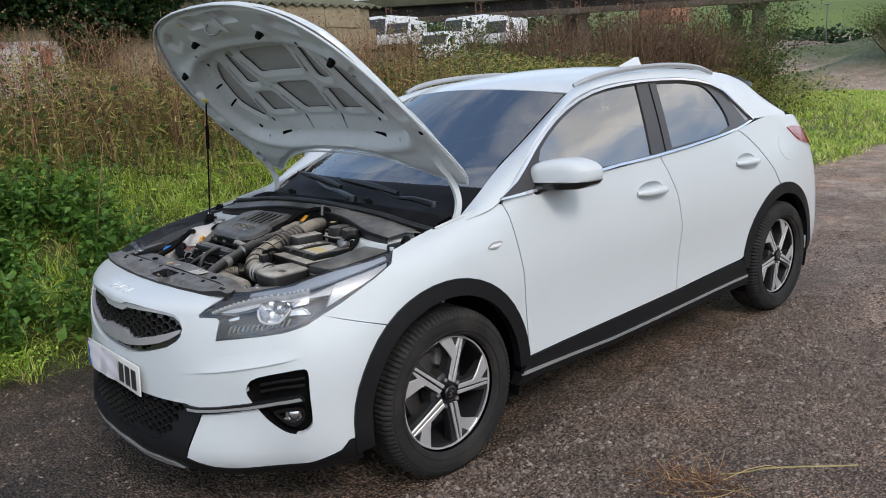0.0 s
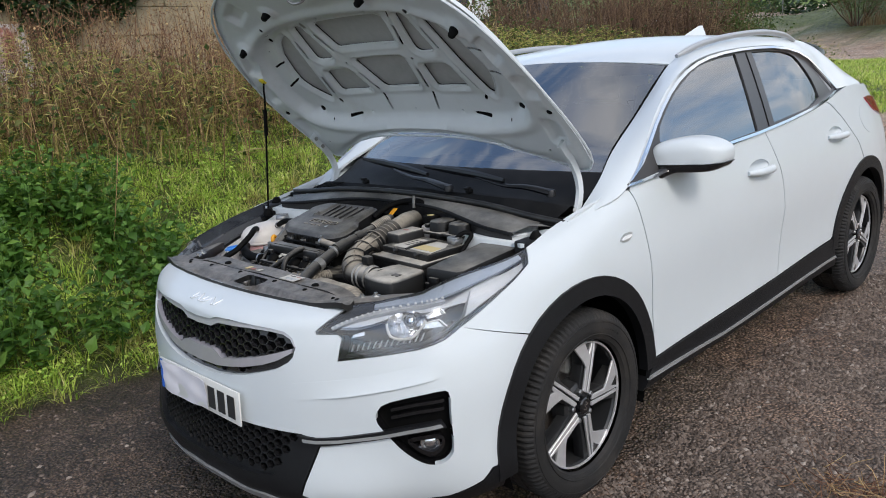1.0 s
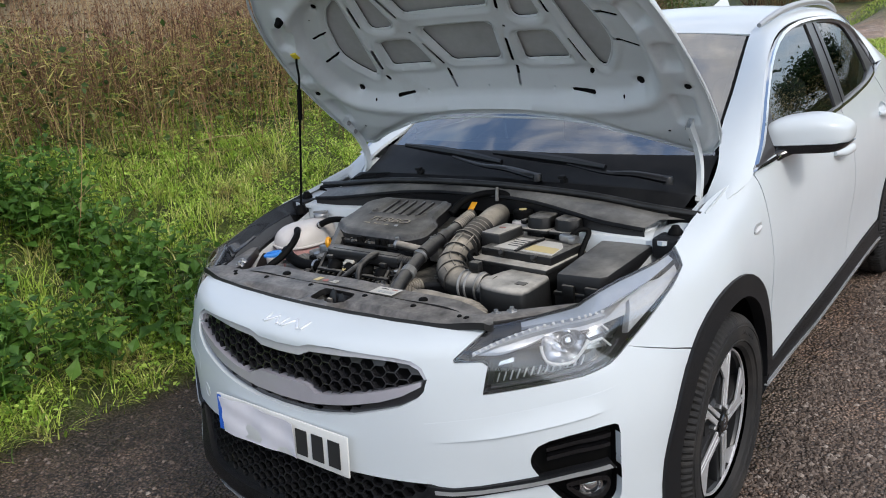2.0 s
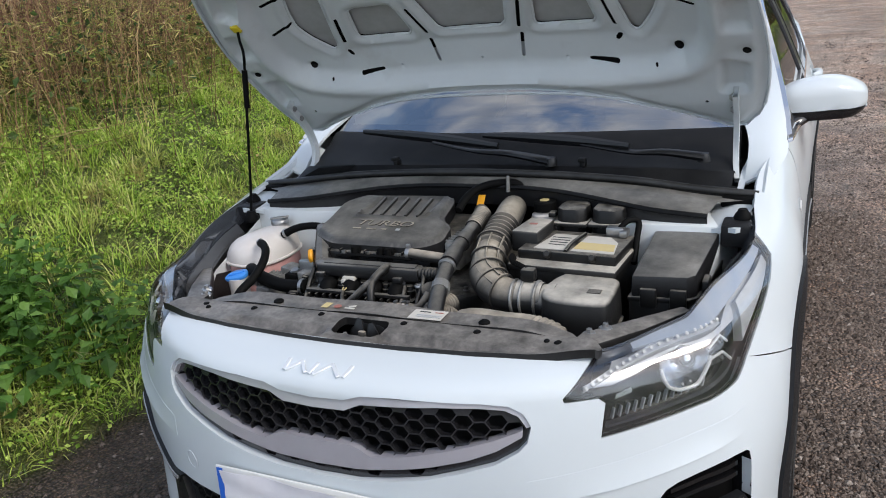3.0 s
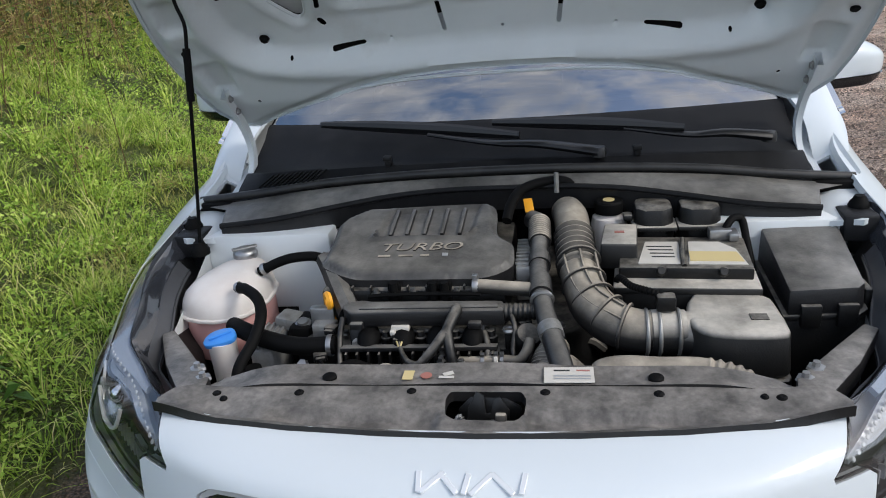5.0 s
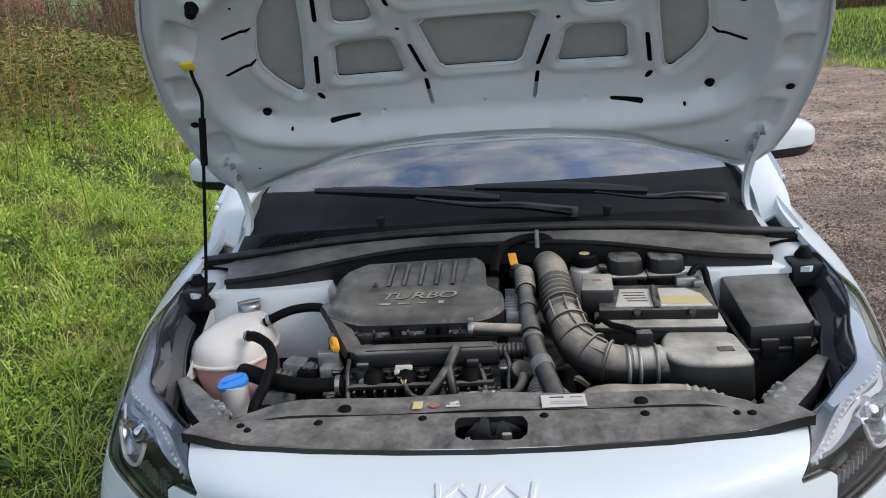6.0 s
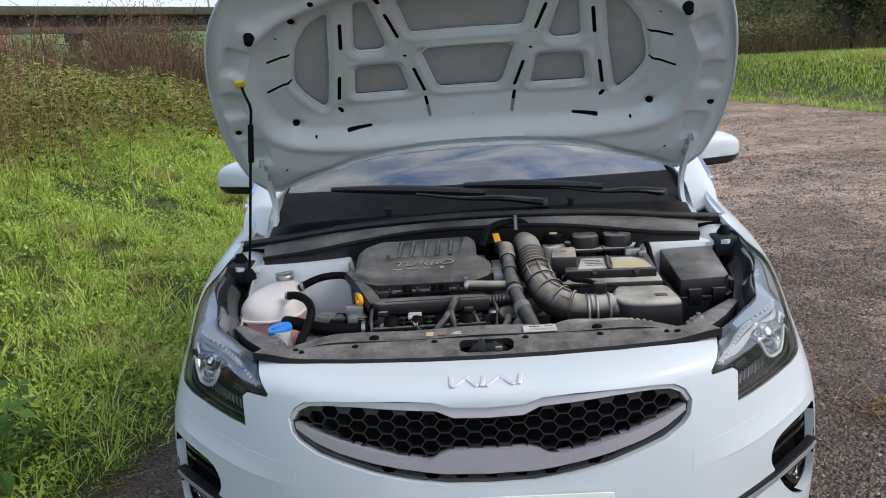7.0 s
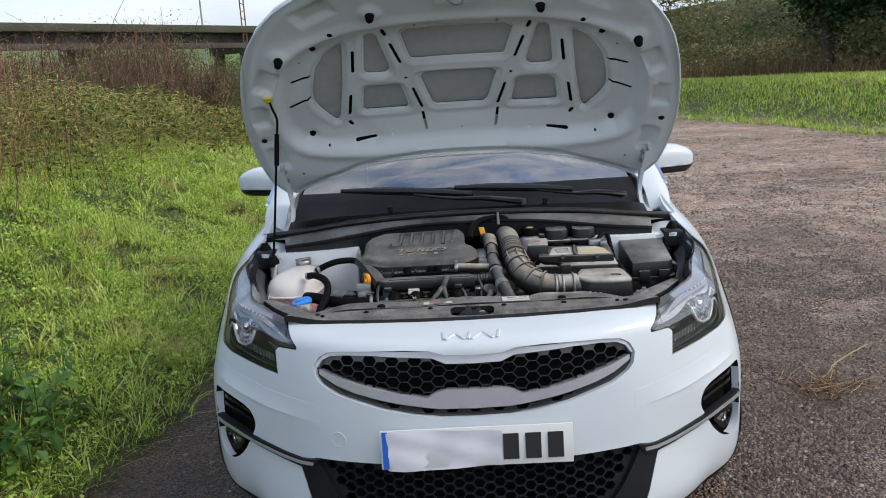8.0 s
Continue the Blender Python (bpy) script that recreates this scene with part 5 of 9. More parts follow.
for s0, v0 in spline(range(7), np.array(LED_LINE), np.linspace(0.1, 5.9, 20)):
    pair("light_diode", lambda: led(s0, v0 - 0.002), LAMP_WHITE, lamps)


# added pale panel that paints the lens's whitish sky reflection
def upper_panel():
    o = [(0.60, 0.560), (0.64, 0.600), (0.70, 0.625), (0.80, 0.634), (0.90, 0.628), (0.98, 0.616)] + sy((-0.40, 0.842), (-0.30, 0.862), (-0.24, 0.862), (-0.32, 0.828), (-0.42, 0.806)) + [(0.955, 0.594), (0.87, 0.600), (0.80, 0.617), (0.765, 0.612), (0.735, 0.590), (0.70, 0.572), (0.65, 0.555)]
    return cut_sheet(o, lambda u, v, i: on_skin(u, v, i + 0.028), 0.02, lip=0.01)


pair("lamp_sheen_panel", upper_panel, LAMP_PANEL, lamps, "pale lamp panel painted as sky sheen on the lens")


# backing coloured lighter to paint in the sky's reflection
def upper_back():
    s = np.linspace(0.66, S_TIP - 0.05, 14)
    o = [(0.585, 0.545), (0.615, 0.600)] + [(a, 0.690) for a in s] + [(1.05, 0.610), (0.955, 0.592), (0.87, 0.606), (0.80, 0.614), (0.748, 0.600), (0.70, 0.568), (0.64, 0.540)]
    return cut_sheet(o, lambda u, v, i: on_skin(u, v, i + 0.046), 0.025, lip=0.006)


pair("lamp_upper_back", upper_back, LAMP_MID, lamps, "grey lamp backing painted lighter for sky in the lens")


# added band that paints the sky's reflection along the lamp's top
def upper_band():
    s = np.linspace(0.70, S_TIP - 0.04, 12)
    return cut_sheet([(a, 0.693) for a in s] + [(a, 0.668 - 0.028 * math.sin((a - 0.70) / (S_TIP - 0.74) * math.pi)) for a in s[::-1]], lambda u, v, i: on_skin(u, v, i + 0.008), 0.02, lip=0.01)


pair("lamp_sky_band", upper_band, LAMP_SKY_TINT, lamps, "glossy blue-grey band painted as sky mirrored in the lamp")


def rear_panel():
    o = sy((-0.40, 0.835), (-0.27, 0.858), (-0.20, 0.872), (-0.215, 0.856), (-0.30, 0.822), (-0.40, 0.785), (-0.455, 0.765))
    return cut_sheet(o, lambda u, v, i: on_skin(u, v, i + 0.012), 0.02, lip=0.02)


pair("lamp_side_panel", rear_panel, LAMP_PANEL, lamps, "bright lamp side panel")


def dark_tray():
    o = sy((-0.47, 0.758), (-0.53, 0.737)) + fx((0.735, 0.716), (0.68, 0.706), (0.62, 0.698), (0.580, 0.693), (0.584, 0.735), (0.64, 0.722), (0.70, 0.730)) + sy((-0.50, 0.765))
    return cut_sheet(o, lambda u, v, i: on_skin(u, v, i + 0.040), 0.02, lip=0.015)


pair("lamp_tray", dark_tray, GLOSS_BLACK, lamps)


def lamp_fins():
    bm = bmesh.new()
    for k in range(13):
        x = 0.588 + 0.0125 * k
        z = 0.700 + 0.0020 * k
        o = fx((x, z), (x + 0.0022, z), (x + 0.0057, z + 0.020), (x + 0.0035, z + 0.020))
        bm = joined(bm, cut_sheet(o, lambda u, v, i: on_skin(u, v, i + 0.028), 0.03, lip=0.012))
    return bm


pair("lamp_fins", lamp_fins, LAMP_MID, lamps)


def lower_guide():
    o = sy((-0.485, 0.752), (-0.53, 0.733)) + fx((0.738, 0.711), (0.68, 0.700), (0.62, 0.692), (0.578, 0.686), (0.578, 0.691), (0.62, 0.698), (0.68, 0.707), (0.735, 0.719)) + sy((-0.52, 0.742), (-0.48, 0.760))
    return cut_sheet(o, lambda u, v, i: on_skin(u, v, i + 0.022), 0.02, lip=0.02)


pair("lower_light_guide", lower_guide, LAMP_GREY, lamps)


# places along the lamp: metres along the plan line and tenths of a level
BOWL = filleted([(0.750, 0.600), (0.742, 0.548), (0.752, 0.500), (0.778, 0.486), (0.818, 0.490), (0.866, 0.552), (0.838, 0.600), (0.800, 0.612)], 0.010)


def lamp_line(points, inset, r, per=3):
    """A thin bar along places on the lamp."""
    q = np.array(points)
    return tube([tuple(c) for c in on_skin(q[:, 0], q[:, 1], inset)], r, seg=8, per=per)


def bowl():
    """Reflector bowl: rings that shrink towards its floor."""
    q = np.array(BOWL)
    c = q.mean(0)
    rows = [on_skin(*(c + (q - c) * k).T, inset) for k, inset in ((1.0, 0.012), (0.93, 0.026), (0.80, 0.042), (0.60, 0.054), (0.30, 0.060), (0.02, 0.061))]
    return sheet(rows, close_v=True)


def projector():
    c = np.mean(BOWL, axis=0)
    place = on_skin([c[0] + 0.020], [c[1] + 0.016], 0.040)[0]
    return lathe([(0, 0.030), (0.012, 0.027), (0.021, 0.018), (0.026, 0.006), (0.027, -0.004), (0.030, -0.006), (0.030, -0.016)], 26, pose(*place, 78, 0, 34))


pair("projector_bowl", bowl, LAMP_CHROME, lamps, "bright chrome projector bowl")
pair("projector_lens", projector, MIRROR_GLASS, lamps, "clear round projector lens")
pair("projector_bezel", lambda: lamp_line(BOWL[3:17], 0.010, 0.0040, 1), LAMP_WHITE, lamps, "white angular daytime light frame")
for a, b, c, d in (((0.866, 0.572), (0.955, 0.588), (0.950, 0.562), (0.872, 0.556)), ((0.863, 0.540), (0.940, 0.538), (0.948, 0.516), (0.850, 0.520))):
    pair("high_beam_reflector", lambda: cut_sheet([a, b, c, d], lambda u, v, i: on_skin(u, v, i + 0.026), 0.02, lip=0.012), LAMP_CHROME, lamps, "chrome high beam reflector")
    pair("high_beam_frame", lambda: lamp_line([a, b, c], 0.016, 0.0030, 1), LAMP_WHITE, lamps)


def notch_trim():
    o = fx((0.588, 0.741), (0.616, 0.748), (0.614, 0.758), (0.590, 0.750))
    return cut_sheet(o, lambda u, v, i: on_skin(u, v, i + 0.018), 0.02, lip=0.01)


pair("lamp_notch", notch_trim, LAMP_CHROME, lamps)


# side marker lamp
def marker(grow, by):
    o = [(0.236 - grow, 0.838), (0.262, 0.832 - grow), (0.300, 0.834 - grow), (0.318 + grow, 0.848 + grow), (0.300, 0.852 + grow), (0.262, 0.852 + grow)]
    return cut_sheet(rounded(sy(*o), 1), proud(by), 0.02, lip=0.006)


markers = pair("side_marker", lambda: marker(0.004, 0.003), SILVER, label="small chrome side marker lamp")
pair("marker_lens", lambda: marker(-0.004, 0.005), LAMP_WHITE, markers)


# door handles
def handle(y, z, half=0.115):
    s, v = at_y(y, z)
    x = float(skin(s, v)[0, 0])
    bm = tube([(x + 0.004, y - half, z + 0.004), (x + 0.022, y - half * 0.72, z + 0.003), (x + 0.030, y, z), (x + 0.024, y + half * 0.72, z - 0.002), (x + 0.004, y + half, z - 0.004)], [0.010, 0.015, 0.017, 0.016, 0.010], seg=12, per=5, flat=1.0)
    return bm


def cup(y, z):
    """A shell-shaped grip hollow set into the door."""
    mid = sy((y, z))[0]
    rim = sy(*grip_outline(y, z, 1.02))
    reach = np.max(np.abs(np.array(rim) - mid), axis=0)

    def dished(u, v, i):
        d = np.clip(((np.asarray(u) - mid[0]) / reach[0]) ** 2 + ((np.asarray(v) - mid[1]) / reach[1]) ** 2, 0, 1)
        return on_skin(u, v, i + 0.002 + 0.034 * (1 - d ** 1.6))

    return cut_sheet(rim, dished, 0.012, lip=0.0, fine=0.012)


for owner, (y, z) in ((door_front, GRIP_F), (door_rear, GRIP_R)):
    pair("handle_cup", lambda: cup(y, z), PAINT, owner)
    pair("door_handle", lambda: handle(y, z - 0.012), PAINT, owner)


# door mirrors
def mirror_shell(z_low, z_high, grow=0.0, under=False):
    rows = []
    for a in np.linspace(-math.pi / 2, math.pi / 2, 25):
        row = []
        for b in np.linspace(0, 2 * np.pi, 36, endpoint=False):
            e = 0.60
            ca, sa = abs(math.cos(a)) ** e, math.copysign(abs(math.sin(a)) ** e, math.sin(a))
            cb, sb = math.copysign(abs(math.cos(b)) ** e, math.cos(b)), math.copysign(abs(math.sin(b)) ** e, math.sin(b))
            if under:
                ca = abs(math.cos(a)) ** 0.22
            x, y, z = 0.120 * ca * cb, 0.085 * ca * sb, 0.074 * sa
            z += 0.012 * (x / 0.118)
            if y > 0:
                y *= 0.62
            z *= 1 - 0.42 * max(0.0, x / 0.120) ** 1.5
            y += 0.35 * x - (0.02 if y < 0 else 0.0)
            row.append((0.903 + x * 1.06, 0.682 + y, min(max(1.064 + z * (1 + grow), z_low), z_high)))
        rows.append(row)
    bm = sheet(rows, close_v=True)
    bmesh.ops.remove_doubles(bm, verts=bm.verts, dist=1e-4)
    bmesh.ops.recalc_face_normals(bm, faces=bm.faces)
    return bm


mirrors = pair("door_mirror", lambda: mirror_shell(1.046, 2.0), PAINT, label="white door mirror with black underside")
pair("mirror_base", lambda: mirror_shell(1.018, 1.044, 0.0, True), GLOSS_BLACK, mirrors, "gloss black mirror underside")
pair("mirror_foot", lambda: tube([(0.815, 0.560, 1.008), (0.845, 0.585, 1.022), (0.88, 0.640, 1.030), (0.90, 0.675, 1.036)], [0.034, 0.028, 0.024, 0.026], seg=12, flat=0.7), GLOSS_BLACK, mirrors)
pair("mirror_glass", lambda: moved(prism(rounded([(-0.085, -0.042), (0.085, -0.034), (0.092, 0.030), (-0.080, 0.046)], 2), 0, 0.004, 0.0), pose(0.908, 0.741, 1.064, 90, 0, 196)), MIRROR_GLASS, mirrors)


# cabin
dash = part("dashboard", prism([(-0.62, 0.62), (0.62, 0.62), (0.66, 0.95), (-0.66, 0.95)], 0.78, 0.985, 0.04, seg=3), CABIN, car, "dark dashboard")
part("instrument_hood", box(0.36, 0.88, 0.97, 0.34, 0.16, 0.07, 0.02), CABIN, dash)
part("centre_screen", box(0.0, 0.90, 0.98, 0.27, 0.03, 0.13, 0.008), GLOSS_BLACK, dash)
wheel_s = lathe([(0.172, -0.014), (0.186, 0), (0.172, 0.014), (0.158, 0)], 36, pose(0.36, 1.10, 0.93, 62, 0, 0))
part("steering_wheel", joined(wheel_s, moved(box(0, 0, -0.02, 0.33, 0.07, 0.04, 0.01), pose(0.36, 1.10, 0.93, 62, 0, 0))), CABIN, car, "dark steering wheel")
for x in (0.36, -0.36):
    seat = part("front_seat", prism([(x - 0.24, 1.28), (x + 0.24, 1.28), (x + 0.25, 1.78), (x - 0.25, 1.78)], 0.45, 0.66, 0.05, seg=3), SEAT, car, "dark fabric front seat")
    part("backrest", moved(prism([(-0.24, 0), (0.24, 0), (0.25, 0.16), (-0.25, 0.16)], 0, 0.60, 0.05, top=0.86, seg=3), pose(x, 1.70, 0.58, -16, 0, 0)), SEAT, seat)
    part("headrest", moved(prism([(-0.13, 0), (0.13, 0), (0.13, 0.10), (-0.13, 0.10)], 0, 0.19, 0.04, top=0.9, seg=3), pose(x, 1.90, 1.165, -12, 0, 0)), SEAT, seat)
part("rear_bench", box(0, 2.45, 0.45, 1.25, 0.5, 0.22, 0.05), SEAT, car)
part("rear_backrest", moved(box(0, 0, 0, 1.25, 0.16, 0.58, 0.05), pose(0, 2.66, 0.62, -18, 0, 0)), SEAT, car)
part("cabin_floor", box(0, 1.7, 0.30, 1.5, 2.3, 0.06, 0.01), CABIN, car)
part("inside_mirror", box(0, 0.985, 1.285, 0.23, 0.035, 0.065, 0.015), MATT_BLACK, car, "inside mirror behind the windscreen")



# crease pressed into the bumper above the vent
CREASE = fx((0.440, 0.557), (0.466, 0.561), (0.595, 0.578), (0.713, 0.599), (0.800, 0.621))
CREASE_TOP = fx((0.800, 0.668), (0.713, 0.648), (0.595, 0.628), (0.466, 0.612), (0.440, 0.608))


def crease_surface(u, v, i):
    u, v = np.asarray(u, float), np.asarray(v, float)
    c, t = np.array(CREASE), np.array(CREASE_TOP[::-1])
    low, high = np.interp(u, c[:, 0], c[:, 1]), np.interp(u, t[:, 0], t[:, 1])
    f = np.clip((v - low) / (high - low), 0, 1)
    grow = ease(u, c[0, 0], c[2, 0]) * (1 - ease(u, c[3, 0] + 0.04, c[4, 0]))
    return on_skin(u, v, i - 0.0004 - 0.0075 * grow * (1 - f) ** 2)


pair("bumper_crease", lambda: cut_sheet(CREASE + CREASE_TOP, crease_surface, 0.012, lip=0.002, fine=0.012), PAINT)
# ---- engine bay ----
# tub and inner wings
part("engine_bay_floor", box(0, -0.22, 0.36, 1.30, 0.98, 0.04, 0.01), MATT_BLACK, car)
part("bulkhead", box(0, 0.16, 0.30, 1.42, 0.03, 0.62, 0.005), MATT_BLACK, car)


def inner_wing():
    bm = prism([(0.40, -0.105), (0.70, -0.105), (0.72, 0.13), (0.40, 0.13)], 0.42, 0.892, 0.006)
    joined(bm, lathe([(0.105, 0.880), (0.095, 0.897), (0.06, 0.903), (0.052, 0.895), (0.0, 0.895)], 32, pose(0.56, 0.02, 0)))
    joined(bm, sheet([[(x, y, 0.45), (x, y, z)] for x, y, z in ((0.60, -0.55, 0.74), (0.68, -0.36, 0.78), (0.70, -0.1, 0.86), (0.70, 0.15, 0.88))]))
    return bm


wings = pair("inner_wing", inner_wing, INNER_PAINT, label="white painted inner wing and strut tower")


def wing_rail():
    """White channel under the bonnet's edge, with two openings."""
    def surf(u, v, i):
        u, v = np.asarray(u, float), np.asarray(v, float)
        z = 0.902 + 0.20 * np.clip(v + 0.02, 0, 0.5) - 0.015 * np.cos((u - 0.72) * 40) + 0.25 * np.clip(u - 0.745, 0, 1)
        return np.column_stack([u, v, z - i])
    o = [(0.712, 0.06), (0.785, 0.06), (0.782, 0.36), (0.745, 0.38), (0.722, 0.34), (0.712, 0.25)]
    slot = [(0.728, 0.10), (0.757, 0.10), (0.757, 0.185), (0.728, 0.185)]
    slot2 = [(0.735, 0.235), (0.755, 0.235), (0.755, 0.30), (0.735, 0.30)]
    return cut_sheet(o, surf, 0.03, holes=[slot, slot2], lip=0.008)


pair("wing_rail", wing_rail, PAINT, label="white channel beside the bonnet hinge")


def front_channel():
    def surf(u, v, i):
        u, v = np.asarray(u, float), np.asarray(v, float)
        return np.column_stack([u, v, 0.905 + 0.10 * (v + 0.05) - 0.3 * np.clip(0.72 - u, 0, 1) - i])
    return cut_sheet([(0.665, -0.10), (0.735, -0.13), (0.775, -0.10), (0.785, 0.055), (0.665, 0.055)], surf, 0.03, lip=0.012)


pair("wing_channel", front_channel, PAINT)
# added black block standing in for the shade under the rail
pair("hinge_dark_filler", lambda: box(0.738, 0.19, 0.84, 0.085, 0.30, 0.035, 0.006), MATT_BLACK)
pair("rubber_stop", lambda: lathe([(0, 0.022), (0.010, 0.022), (0.014, 0.014), (0.018, 0.010), (0.022, 0.0), (0.022, -0.02)], 14, pose(0.745, -0.062, 0.905)), MATT_BLACK, label="black rubber stop")
pair("stop_bracket", lambda: box(0.735, -0.085, 0.845, 0.07, 0.075, 0.058, 0.008), CLADDING)


# seal strip between lamp and bay
def lamp_seal():
    s = np.linspace(S_LAMP - 0.01, at_y(-0.03, 0.92)[0], 26)
    top_v = np.full(len(s), 7.0)
    a = skin(s, top_v, 0.002)
    b = skin(s, top_v, 0.020) + (0, 0, 0.004)
    c = skin(s, top_v, 0.034) + (0, 0, -0.006)
    d = skin(s, top_v, 0.046) + (0, 0, -0.004)
    e = skin(s, top_v, 0.058) + (0, 0, -0.070)
    return sheet([a, b, c, d, e])


pair("lamp_seal", lamp_seal, SEAL_GLOSS, label="dark strip between headlamp and engine bay")


def side_cover():
    s = np.linspace(S_LAMP + 0.02, at_y(-0.10, 0.92)[0], 22)
    top_v = np.full(len(s), 7.0)
    a = skin(s, top_v, 0.045) + (0, 0, -0.010)
    wide = 0.045 + 0.055 * np.sin(np.linspace(0.3, 2.9, len(s)))
    b = skin(s, top_v, 0.06) + (0, 0, -0.034)
    inward = skin(s, top_v, 0.30) - skin(s, top_v, 0.10)
    inward /= np.linalg.norm(inward, axis=1)[:, None]
    c = b + inward * wide[:, None] + (0, 0, -0.014)
    d = c + (0, 0, -0.08)
    return sheet([a, b, c, d])


pair("side_cover", side_cover, SLAM, label="dusty black side cover")


# front panel over the radiator
def front_cover_surface(u, v, i):
    u, v = np.asarray(u, float), np.asarray(v, float)
    front = -0.766 + 0.19 * u * u
    z = 0.810 + 0.006 * ease(v, -0.70, -0.62) + 0.012 * (1 - ease(v - front, 0.006, 0.022))
    dip = ease(np.abs(u), 0.065, 0.075) * (1 - ease(np.abs(u), 0.30, 0.36)) * ease(v - front, 0.016, 0.024) * (1 - ease(v, -0.697, -0.686))
    return np.column_stack([u, v, z - 0.013 * dip + 0.012 * ease(np.abs(u), 0.42, 0.54) - i])


_fc = [(0.0, -0.765), (0.15, -0.761), (0.30, -0.749), (0.42, -0.731), (0.542, -0.704), (0.548, -0.676), (0.530, -0.650), (0.50, -0.636), (0.40, -0.628), (0.20, -0.626), (0.0, -0.626)]
FRONT_COVER = _fc + [(-x, y) for x, y in _fc[-2:0:-1]]
LATCH_HOLE = filleted([(-0.054, -0.642), (-0.060, -0.660), (-0.056, -0.700), (-0.040, -0.713), (0.056, -0.715), (0.068, -0.695), (0.070, -0.662), (0.062, -0.642)], 0.006)
slam = part("front_cover", cut_sheet(FRONT_COVER, front_cover_surface, 0.012, holes=[LATCH_HOLE], lip=0.018, fine=0.012), SLAM, car, "dusty black plastic front cover", sharp=50)


def rail_surface(u, v, i):
    u, v = np.asarray(u, float), np.asarray(v, float)
    return np.column_stack([u, v, 0.820 - 0.004 * np.cos((v + 0.597) * 60) - 0.004 * np.sin(u * 9) ** 2 - 0.012 * ease(np.abs(u), 0.36, 0.50) - i])


radiator_rail = part("radiator_rail", cut_sheet(rounded([(-0.50, -0.640), (-0.40, -0.628), (-0.08, -0.622), (0.10, -0.622), (0.40, -0.628), (0.485, -0.642), (0.485, -0.590), (0.40, -0.572), (0.20, -0.566), (0.0, -0.560), (-0.25, -0.562), (-0.40, -0.566), (-0.49, -0.588)], 1), rail_surface, 0.025, lip=0.03, fine=0.02), SLAM, car, "dusty black radiator cross rail")
for x, y, r in ((-0.269, -0.601, 0.011), (0.275, -0.604, 0.011), (-0.119, -0.640, 0.008), (0.099, -0.642, 0.008), (0.275, -0.645, 0.008), (0.430, -0.652, 0.006), (0.455, -0.655, 0.009), (-0.455, -0.650, 0.009), (-0.437, -0.664, 0.006), (-0.31, -0.645, 0.008)):
    part("clip", lathe([(0, 0.004), (r * 0.6, 0.0045), (r, 0.002), (r * 1.15, 0.0), (r * 1.15, -0.004)], 14, pose(x, y, 0.819 if y > -0.62 else 0.8135)), MATT_BLACK, slam)
latch = part("bonnet_latch", prism([(-0.055, -0.705), (0.060, -0.705), (0.060, -0.65), (-0.055, -0.65)], 0.72, 0.765, 0.006), MATT_BLACK, car, "black bonnet latch")
for outline, y in (([(-0.034, 0.0), (0.034, 0.0), (0.036, 0.030), (0.022, 0.052), (0.012, 0.050), (0.006, 0.026), (-0.002, 0.024), (-0.004, 0.054), (-0.016, 0.062), (-0.030, 0.034)], -0.668), ([(-0.050, 0.0), (0.052, 0.0), (0.054, 0.026), (0.030, 0.040), (-0.028, 0.042), (-0.048, 0.022)], -0.650)):
    part("latch_plate", moved(prism(outline, -0.002, 0.002, 0.0008), pose(0.006, y, 0.764, 78, 0, 0)), LATCH_BLACK, latch)
part("latch_hook", tube([(-0.024, -0.690, 0.770), (-0.008, -0.692, 0.786), (0.008, -0.690, 0.782), (0.016, -0.688, 0.790), (0.030, -0.690, 0.775)], 0.005, seg=8, flat=0.6), LATCH_BLACK, latch)
part("latch_spring", tube([(-0.045, -0.672, 0.775), (-0.036, -0.676, 0.790), (-0.030, -0.680, 0.775)], 0.004, seg=8, ribs=(0.05, 0.95, 8, 0.0015)), STEEL, latch)
part("latch_lever", joined(box(0.033, -0.712, 0.785, 0.017, 0.010, 0.036, 0.003), box(0.033, -0.706, 0.778, 0.010, 0.024, 0.010, 0.002)), DUSTY_RUBBER, latch)
sticker = part("white_sticker", moved(box(0, 0, 0, 0.081, 0.048, 0.0008, 0.0), pose(0.137, -0.598, 0.8192, 0, 0, 1)), LABEL_WHITE, radiator_rail, "white printed sticker")
for k, (w, dy, mat) in enumerate(((0.026, 0.013, INK), (0.060, -0.004, SILVER), (0.060, -0.012, SILVER))):
    part("print_bar", moved(box(0, 0, 0, w, 0.004, 0.0006, 0.0), pose(0.112 + w / 2, -0.598 + dy, 0.8200)), mat, sticker)
part("print_bar", moved(box(0, 0, 0, 0.022, 0.004, 0.0006, 0.0), pose(0.160, -0.585, 0.8200)), LABEL_RED, sticker)
part("orange_sticker", moved(box(0, 0, 0, 0.018, 0.028, 0.0008, 0.0), pose(-0.132, -0.596, 0.8178)), LABEL_YELLOW, radiator_rail)
part("red_sticker", lathe([(0, 0.0008), (0.010, 0.0008), (0.010, 0.0)], 16, pose(-0.101, -0.597, 0.8178)), LABEL_RED, radiator_rail)
part("pictogram", moved(box(0, 0, 0, 0.026, 0.007, 0.0008, 0.0), pose(-0.066, -0.602, 0.8178)), LABEL_WHITE, radiator_rail)
part("pictogram", moved(box(0, 0, 0, 0.018, 0.010, 0.0008, 0.0), pose(-0.064, -0.591, 0.8178, 0, 0, 25)), LABEL_WHITE, radiator_rail)


